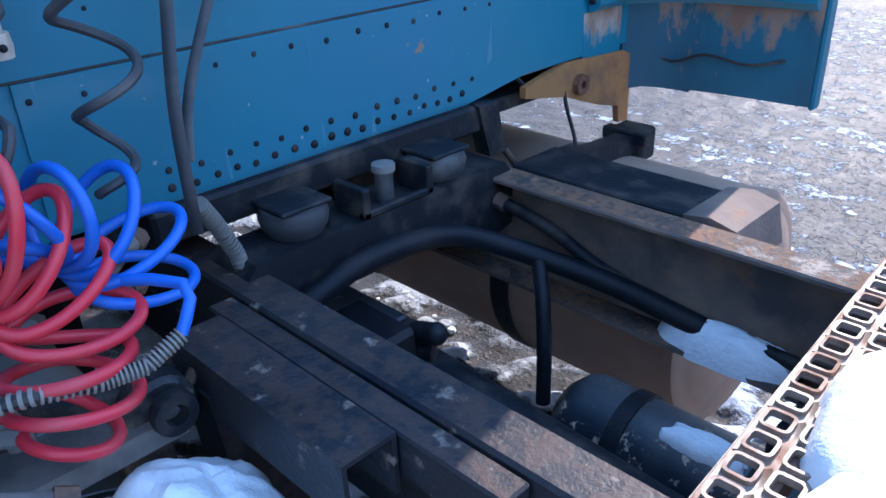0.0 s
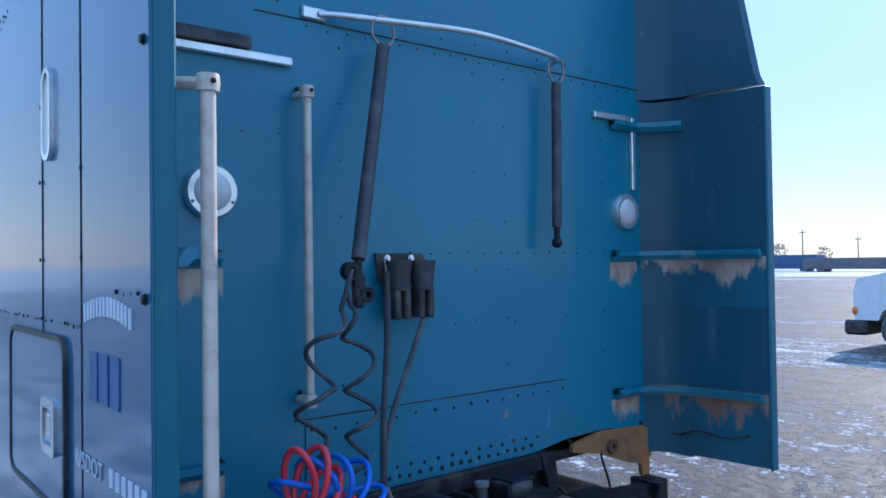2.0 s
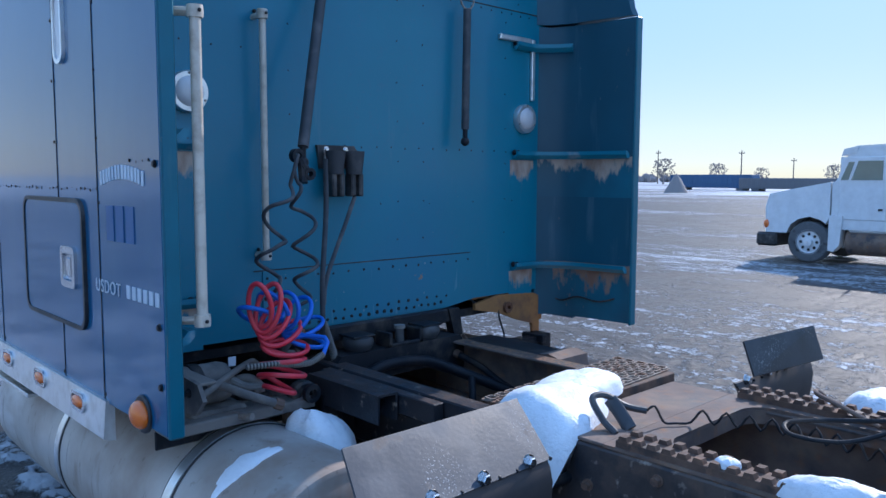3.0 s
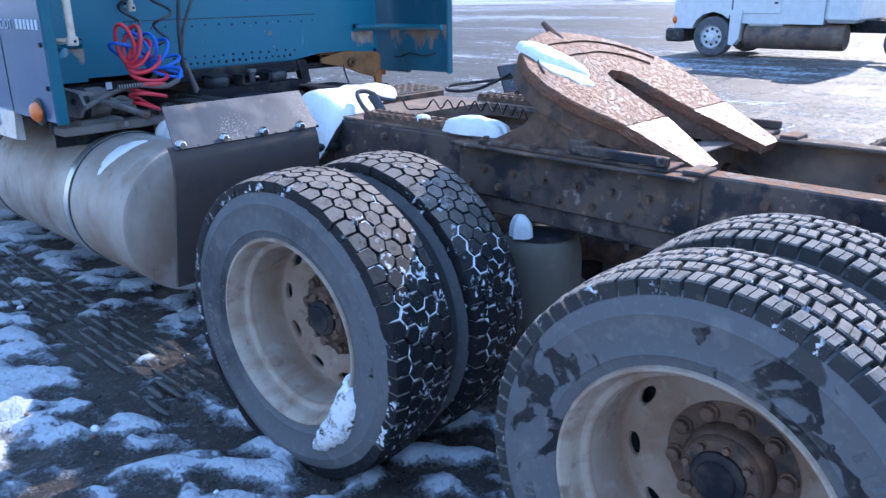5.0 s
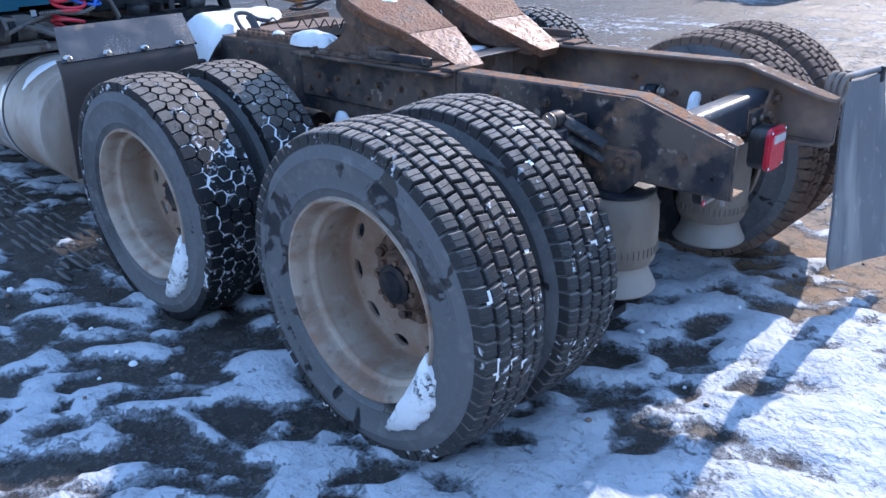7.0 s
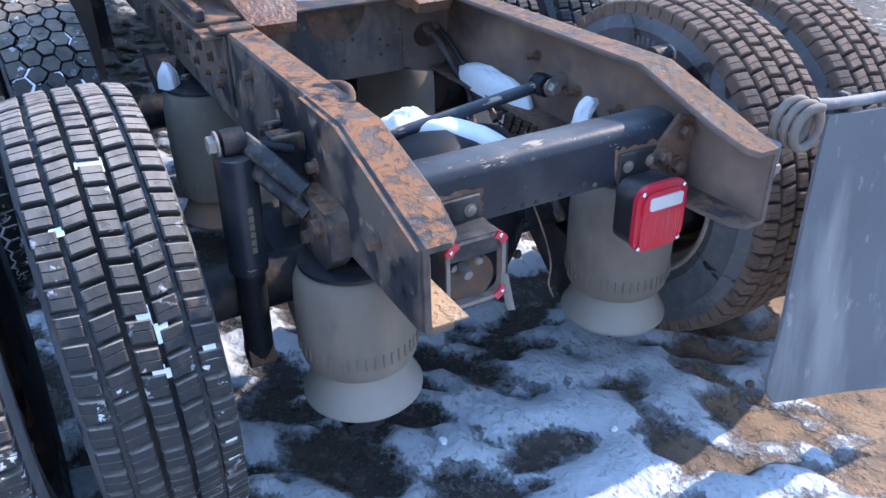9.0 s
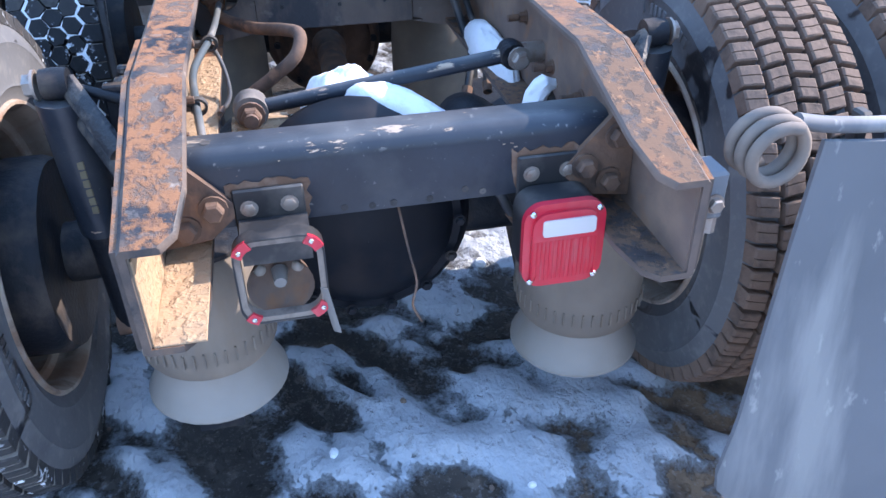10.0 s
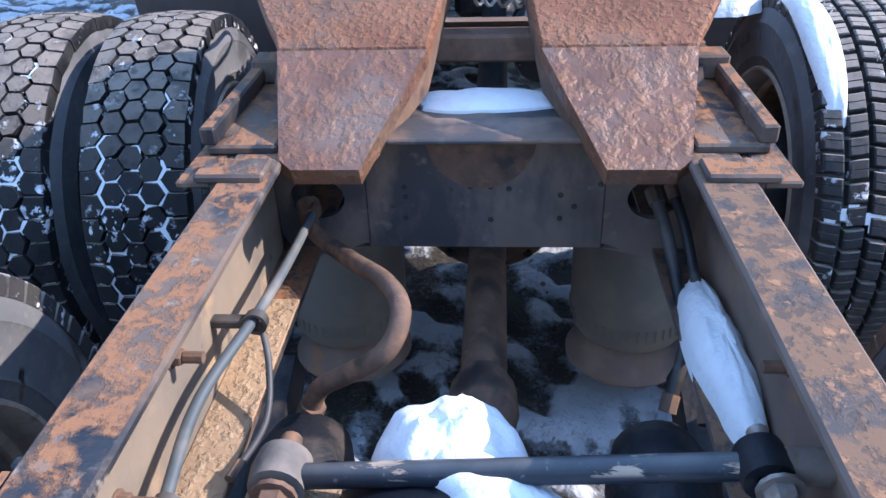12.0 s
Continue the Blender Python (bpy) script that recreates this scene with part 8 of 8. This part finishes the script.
solo("snow_lump", heap(0.80, 0.60, 0.14, 0.14, 0.09, lambda x, y: 0.94, turn=4, seed=12.4, rough=0.2), M_SNOW, "snow heap beside the deck on the tyre fender", "snow", "snow on the truck")
solo("snow_lump", heap(2.255, -0.035, 0.115, 0.112, 0.125, lambda x, y: 0.645, turn=0, seed=2.4, rough=0.07), M_SNOW, "rounded snow heap on the rear axle housing", "snow", "snow on the truck")
solo("snow_lump", heap(2.395, 0.09, 0.064, 0.18, 0.038, lambda x, y: 0.745 - 1.5 * (y + 0.04) ** 2 - 0.8 * (x - 2.38) ** 2, turn=-35, seed=4.4, rough=0.3), M_SNOW, "snow tongue running down the axle housing", "snow", "snow on the truck")
solo("snow_lump", heap(2.05, 0.358, 0.20, 0.042, 0.062, lambda x, y: 0.703, turn=2, seed=3.4, rough=0.2), M_SNOW, "snow lying on the lower rail flange", "snow", "snow on the truck")
solo("snow_lump", snow_arm([(2.565, 0.322, 0.662), (2.56, 0.317, 0.70), (2.555, 0.310, 0.745), (2.55, 0.310, 0.785), (2.55, 0.327, 0.812), (2.55, 0.350, 0.812)], [0.056, 0.050, 0.033, 0.022, 0.020, 0.010], 5.7), M_SNOW, "small lump of snow climbing a looped hose", "snow", "snow on the truck")
solo("snow_lump", heap(-0.40, 0.355, 0.16, 0.045, 0.07, lambda x, y: 0.702, turn=0, seed=6.7, rough=0.25), M_SNOW, "snow lying on the inner rail flange", "snow", "snow on the truck")
solo("snow_lump", heap(1.33, -0.47, 0.045, 0.035, 0.07, lambda x, y: 0.664, turn=0, seed=8.7, rough=0.25), M_SNOW, "snow lump on the air spring mount", "snow", "snow on the truck")
solo("snow_lump", heap(-0.33, 0.16, 0.10, 0.03, 0.02, lambda x, y: 0.632 - 3.5 * (y - 0.19) ** 2, turn=0, seed=9.7, rough=0.3), M_SNOW, "thin snow on the air reservoir", "snow", "snow on the truck")
solo("snow_lump", heap(1.20, 0.735, 0.20, 0.035, 0.03, lambda x, y: 0.495 + math.sqrt(max(0.01, 0.25 - (x - 1.02) ** 2)), turn=2, seed=10.7, rough=0.2), M_SNOW, "band of snow lying along the tyre shoulder", "snow", "snow on the truck")


def quarter_fender(s):
    t = thing("quarter_fender", (0.25, s * 0.88, 0.55), "scratched black quarter fender with a bolted top plate", "fender", "quarter fenders")
    v = [(0.306, s * 1.218, 0.948), (0.300, s * 0.560, 0.950), (0.143, s * 0.530, 1.085), (0.143, s * 1.165, 1.085)]
    if s > 0:
        v = [(0.395, 1.13, 0.985), (0.30, 0.70, 0.965), (0.255, 0.69, 1.10), (0.36, 1.10, 1.125)]
    v += [(x + 0.006, y, z + 0.005) for x, y, z in v]
    f = [(0, 1, 2, 3), (7, 6, 5, 4), (0, 4, 5, 1), (1, 5, 6, 2), (2, 6, 7, 3), (3, 7, 4, 0)]
    part("top_plate", Geo().add(v, f if s > 0 else [q[::-1] for q in f]), M_SHEET, t, "scratched black sheet plate", smooth=False)
    prof = [(0.296, 0.962), (0.312, 0.935), (0.322, 0.895), (0.318, 0.83), (0.300, 0.74), (0.278, 0.64), (0.258, 0.54), (0.242, 0.46), (0.232, 0.40)]
    prof += [(x - 0.014, z) for x, z in reversed(prof)]
    part("rubber_skirt", Geo().prism(prof if s > 0 else prof[::-1], "y", s * 1.235, s * 0.57), M_SKIRT, t, "muddy black rubber fender skirt")
    g = Geo()
    for k in range(4):
        y = s * (1.186 - k * 0.180)
        g.nut((0.294, y, 0.966), 0.016, 0.022, "x", 1)
    part("fender_bolt", g, M_CHROME, t, "bright washer headed bolts")
    part("support_arm", Geo().rod((0.24, s * 0.40, 0.84), (0.24, s * 1.15, 0.88), 0.02, 10), M_IRON, t)
    g = Geo()
    for k in range(9):
        y = s * (1.12 - k * 0.07)
        g.ball((0.303, y, 0.955), 0.006)
    part("small_rivet", g, M_IRON, t)


quarter_fender(-1)
quarter_fender(1)


def fuel_tank(s):
    c = (0, s * 0.865, 0.505)
    t = thing("fuel_tank", (-1.6, c[1], 0.17), "dull aluminium cylindrical fuel tank strapped to the frame" if s < 0 else "mud stained cylindrical fuel tank strapped to the frame", "fuel tank", "fuel tanks")
    R, e = 0.335, (0.0 if s < 0 else -0.33)
    mat = M_TANK if s < 0 else M_BTANK
    part("shell", Geo().lathe([(R, -2.95), (R, e - 0.30), (R + 0.004, e - 0.295), (R + 0.004, e - 0.27), (R - 0.012, e - 0.262), (R - 0.03, e - 0.262), (R - 0.05, e - 0.252), (R * 0.6, e - 0.232), (0.001, e - 0.225)], c, "x", 64), mat, t)
    part("front_head", Geo().lathe([(R, -2.95), (R - 0.03, -2.97), (0.001, -3.0)], c, "x", 48), mat, t)
    for x in (-0.87 if s < 0 else -1.17, -1.95):
        b = part("strap", Geo().lathe([(R + 0.001, x - 0.026), (R + 0.007, x - 0.026), (R + 0.007, x + 0.026), (R + 0.001, x + 0.026)], c, "x", 64), M_ALU if s < 0 else M_IRON, t, "bright metal tank strap")
        part("strap_liner", Geo().lathe([(R + 0.001, x - 0.036), (R + 0.004, x - 0.036), (R + 0.004, x + 0.036), (R + 0.001, x + 0.036)], c, "x", 64), M_BLACK, b)
        part("strap_buckle", Geo().box(x - 0.03, x + 0.03, s * 0.62, s * 0.70, 0.79, 0.86, 0.006).rod((x, s * 0.66, 0.80), (x, s * 0.55, 0.93), 0.010, 8), M_HUB, b)
        if s < 0:
            part("saddle", Geo().prism([(s * 0.41, 0.92), (s * 0.56, 0.90), (s * 0.53, 0.55), (s * 0.62, 0.28), (s * 0.41, 0.28)][::-s], "x", x - 0.05, x + 0.05), M_IRON, b)
    if s < 0:
        cap = part("filler_cap", Geo().lathe([(0.001, 0.05), (0.05, 0.05), (0.055, 0.03), (0.055, 0.0), (0.05, -0.02)], (-1.35, s * 0.99, 0.815), "z", 20), M_BLACK, t)
        part("step_plate", Geo().box(-2.9, -2.3, s * 1.05, s * 1.22, 0.70, 0.72, 0.004), M_ALU, t)


fuel_tank(-1)
fuel_tank(1)


def tank_top(x, y):
    return 0.505 + math.sqrt(max(0.01, 0.336**2 - (abs(y) - 0.865) ** 2))


solo("snow_lump", heap(-0.715, -0.635, 0.15, 0.115, 0.115, lambda x, y: max(0.745, tank_top(x, y)), turn=12, seed=14.1, rough=0.20, power=2.0), M_SNOW, "smooth snow heap on the fuel tank", "snow", "snow on the truck")
solo("snow_lump", heap(-0.60, -1.02, 0.05, 0.11, 0.012, tank_top, turn=-15, seed=15.1, rough=0.4), M_SNOW, "thin snow streak on the fuel tank", "snow", "snow on the truck")

# ---- cab mounts, valves and hoses behind the cab ----
for y in (-0.20, 0.20):
    t = thing("cab_air_bag", (-1.10, y, 0.985), "dusty black cab air bag under the sill", "air bag", "cab air bags")
    part("bellows", Geo().lathe([(0.001, 0.0), (0.055, 0.0), (0.068, 0.02), (0.072, 0.04), (0.066, 0.058), (0.055, 0.062), (0.001, 0.062)], (-1.075, y, 0.984), "z", 24), M_CABLE, t)
    part("cap_plate", Geo().box(-1.14, -1.02, y - 0.06, y + 0.06, 1.044, 1.054, 0.003), M_IRON, t)
t = thing("cab_damper", (-1.06, 0.02, 0.985), "small dusty cab damper in a steel cradle", "damper")
part("body", Geo().rod((-1.05, 0.02, 0.985), (-1.05, 0.02, 1.06), 0.02, 14), M_CABLE, t)
part("cap", Geo().lathe([(0.001, 0.0), (0.026, 0.0), (0.026, 0.015), (0.001, 0.018)], (-1.05, 0.02, 1.055), "z", 14), M_LOOM, t)
part("cradle", Geo().box(-1.10, -1.0, -0.08, -0.06, 0.985, 1.05, 0.003).box(-1.10, -1.0, 0.10, 0.12, 0.985, 1.05, 0.003).box(-1.02, -1.0, -0.08, 0.12, 0.985, 1.0, 0.003), M_IRON, t)


def hose(name, pts, r, mat, label, cat="hose", ends=True):
    t = thing(name, pts[0], label, cat)
    part("tube", Geo().tube(pts, r, 14, step=7), mat, t)
    if not ends:
        return t
    g = Geo()
    for p, q in ((pts[0], pts[1]), (pts[-1], pts[-2])):
        p, q = Vector(p), Vector(q)
        g.rod(p, p + (q - p).normalized() * 0.03, r * 1.35, 8)
    part("end_fitting", g, M_HUB, t)
    return t


hose("grey_air_tube", [(1.74, -0.31, 0.80), (1.92, -0.315, 0.80), (2.08, -0.325, 0.805), (2.26, -0.352, 0.80), (2.40, -0.345, 0.785), (2.56, -0.33, 0.755), (2.70, -0.335, 0.73)], 0.0082, M_BLUETUBE, "slate grey air tube clipped to the rail")
for x, y, z in ((2.10, -0.327, 0.803), (2.42, -0.343, 0.782)):
    t = thing("cable_clip", (x, y, z), "black plastic clip holding the tubes to the rail", "clip", "cable clips")
    part("band", Geo().lathe([(0.013, -0.008), (0.018, -0.008), (0.018, 0.008), (0.013, 0.008)], (x, y + 0.004, z), "x", 14, closed=True), M_BLACK, t)
    part("stalk", Geo().box(x - 0.010, x + 0.010, -0.388, y - 0.008, z - 0.007, z + 0.007, 0.002), M_BLACK, t)
t = thing("level_valve", (2.42, 0.17, 0.60), "small black ride height valve beside the axle", "valve")
part("body", Geo().prism(rounded(2.39, 2.45, 0.60, 0.69, 0.02), "y", 0.14, 0.20), M_IRON, t)
part("face_nut", Geo().nut((2.45, 0.17, 0.63), 0.016, 0.014, "x", 1), M_IRON, t)
part("control_arm", Geo().rod((2.42, 0.20, 0.66), (2.42, 0.29, 0.70), 0.007, 8), M_BOLT, t)
hose("thin_cable", [(2.08, -0.325, 0.80), (2.14, -0.30, 0.76), (2.22, -0.29, 0.72), (2.32, -0.31, 0.72)], 0.005, M_CABLE, "thin black cable along the rail", "cable")
hose("brown_brake_hose", [(1.72, -0.33, 0.80), (1.77, -0.31, 0.765), (1.85, -0.23, 0.755), (1.95, -0.155, 0.775), (2.05, -0.118, 0.79), (2.10, -0.135, 0.755), (2.09, -0.20, 0.70), (2.08, -0.25, 0.66), (2.08, -0.275, 0.60)], 0.016, M_HUB, "mud brown brake hose in a loose loop")
hose("brake_hose", [(1.73, 0.30, 0.83), (1.80, 0.315, 0.79), (1.87, 0.33, 0.72), (1.95, 0.335, 0.67), (2.03, 0.30, 0.58)], 0.011, M_BLACK, "black brake hose through the crossmember")
hose("brake_hose", [(1.73, 0.33, 0.84), (1.80, 0.345, 0.80), (1.88, 0.355, 0.74), (1.96, 0.36, 0.71), (2.10, 0.34, 0.62)], 0.009, M_BLACK, "black brake hose through the crossmember")
hose("level_valve_hose", [(2.42, 0.27, 0.70), (2.47, 0.24, 0.62), (2.52, 0.26, 0.55), (2.50, 0.30, 0.48)], 0.011, M_CABLE, "black hose beside the axle")
hose("frame_hose", [(-1.0, 0.33, 0.90), (-0.85, 0.345, 0.86), (-0.70, 0.35, 0.80), (-0.5, 0.355, 0.76), (-0.1, 0.36, 0.74)], 0.016, M_IRON, "thick black hose along the rail")
hose("frame_hose", [(-0.97, -0.37, 0.855), (-0.96, -0.25, 0.895), (-0.955, -0.14, 0.925), (-0.95, -0.02, 0.925), (-0.94, 0.10, 0.905), (-0.90, 0.19, 0.868), (-0.80, 0.27, 0.825), (-0.64, 0.33, 0.785), (-0.45, 0.35, 0.75)], 0.025, M_COVER, "thick black hose arched between the rails", ends=False)
hose("hanging_hose", [(-0.80, 0.24, 0.83), (-0.755, 0.20, 0.77), (-0.72, 0.165, 0.66), (-0.71, 0.152, 0.54)], 0.017, M_COVER, "black hose end hanging between the rails", ends=False)
t = thing("air_dryer", (-0.95, -0.95, 0.83), "dusty grey air dryer canister under the cab corner", "air dryer")
part("canister", Geo().lathe([(0.001, -0.16), (0.06, -0.155), (0.075, -0.13), (0.075, 0.08), (0.065, 0.11), (0.03, 0.125), (0.001, 0.13)], (-0.97, -1.00, 0.99), "y", 26), M_DUSTGREY, t)
part("canister_band", Geo().lathe([(0.076, -0.02), (0.080, -0.018), (0.080, 0.018), (0.076, 0.02)], (-0.97, -1.02, 0.99), "y", 26), M_IRON, t)
part("valve_block", Geo().box(-1.06, -0.86, -1.08, -0.86, 0.86, 0.92, 0.01), M_DUSTGREY, t)
part("outlet_elbow", Geo().tube([(-0.93, -0.875, 0.99), (-0.90, -0.84, 1.0), (-0.86, -0.82, 0.985), (-0.85, -0.815, 0.955)], 0.019, 10), M_DUSTGREY, t)
part("spigot", Geo().rod((-0.86, -0.93, 0.89), (-0.76, -0.90, 0.90), 0.014, 8).rod((-1.0, -0.86, 0.88), (-0.98, -0.74, 0.89), 0.014, 8), M_BOLT, t)
part("warning_tag", Geo().box(-0.930, -0.926, -0.90, -0.87, 1.05, 1.085, 0.0005), M_MARK, t)
t = thing("cab_corner_bracket", (-0.95, -1.12, 0.98), "dusty steel plate bracket under the cab corner", "bracket")
part("plate", Geo().prism([(-1.15, 1.10), (-0.70, 1.07), (-0.66, 1.02), (-0.72, 0.96), (-1.15, 0.94)], "y", -1.13, -1.115), M_DUSTGREY, t)
part("flange", Geo().box(-1.15, -0.72, -1.115, -1.05, 1.055, 1.066, 0.003), M_DUSTGREY, t)
part("bracket_bolt", Geo().nut((-0.76, -1.13, 1.03), 0.012, 0.014, "y", -1).nut((-0.95, -1.13, 1.05), 0.012, 0.014, "y", -1).nut((-0.95, -1.13, 0.99), 0.012, 0.014, "y", -1), M_IRON, t)
t = thing("strut_arm", (-0.89, -0.62, 0.80), "mud caked black cast strut arm beside the channel", "strut arm")
part("arm", Geo().tube([(-1.12, -0.98, 0.93), (-1.03, -0.84, 0.92), (-0.95, -0.70, 0.90), (-0.93, -0.56, 0.88), (-0.95, -0.44, 0.875)], 0.042, 12, flat=0.7), M_MUDIRON, t)
part("boss", Geo().lathe([(0.026, -0.028), (0.052, -0.028), (0.058, -0.016), (0.058, 0.020), (0.050, 0.030), (0.028, 0.030)], (-0.865, -0.625, 0.905), "x", 22, closed=True), M_MUDIRON, t, "round eye of the arm")
part("pin", Geo().rod((-0.885, -0.625, 0.905), (-0.868, -0.625, 0.905), 0.024, 12), M_HUB, t)
t = thing("tank_bracket", (-0.86, -0.85, 0.90), "dirty grey steel tank bracket under the cab corner", "bracket")
part("beam", Geo().box(-0.93, -0.81, -1.18, -0.60, 0.865, 0.905, 0.005), M_DUSTGREY, t)
part("web", Geo().box(-0.935, -0.925, -1.18, -0.56, 0.80, 0.866, 0.003), M_IRON, t)
part("eyelet", Geo().lathe([(0.018, -0.012), (0.035, -0.012), (0.037, 0.0), (0.035, 0.012), (0.018, 0.012)], (-0.80, -0.625, 0.925), "x", 18, closed=True), M_IRON, t)
for pts, r in (([(-1.10, -1.10, 0.98), (-0.98, -1.0, 0.985), (-0.86, -0.96, 1.0), (-0.76, -0.92, 0.985), (-0.72, -0.80, 0.93)], 0.015), ([(-1.08, -0.70, 1.0), (-0.98, -0.78, 1.04), (-0.90, -0.90, 1.03), (-0.84, -1.02, 1.0), (-0.80, -1.12, 0.97)], 0.012), ([(-1.02, -0.55, 1.03), (-0.97, -0.64, 1.06), (-0.95, -0.60, 1.12), (-1.0, -0.54, 1.12)], 0.014)):
    hose("filter_hose", pts, r, M_DUSTGREY, "dust grey hose tangled under the cab corner")
hose("looped_hose", [(2.56, 0.345, 0.68), (2.555, 0.350, 0.75), (2.55, 0.338, 0.795), (2.55, 0.312, 0.798), (2.55, 0.298, 0.76), (2.55, 0.30, 0.68)], 0.008, M_CABLE, "thin black hose looped up under snow")
hose("bent_wire", [(2.60, 0.01, 0.64), (2.61, 0.015, 0.72), (2.62, 0.028, 0.775), (2.62, 0.076, 0.80), (2.63, 0.14, 0.798), (2.66, 0.211, 0.785), (2.70, 0.27, 0.765)], 0.0018, M_TAN, "thin bent wire hanging behind the crossmember")
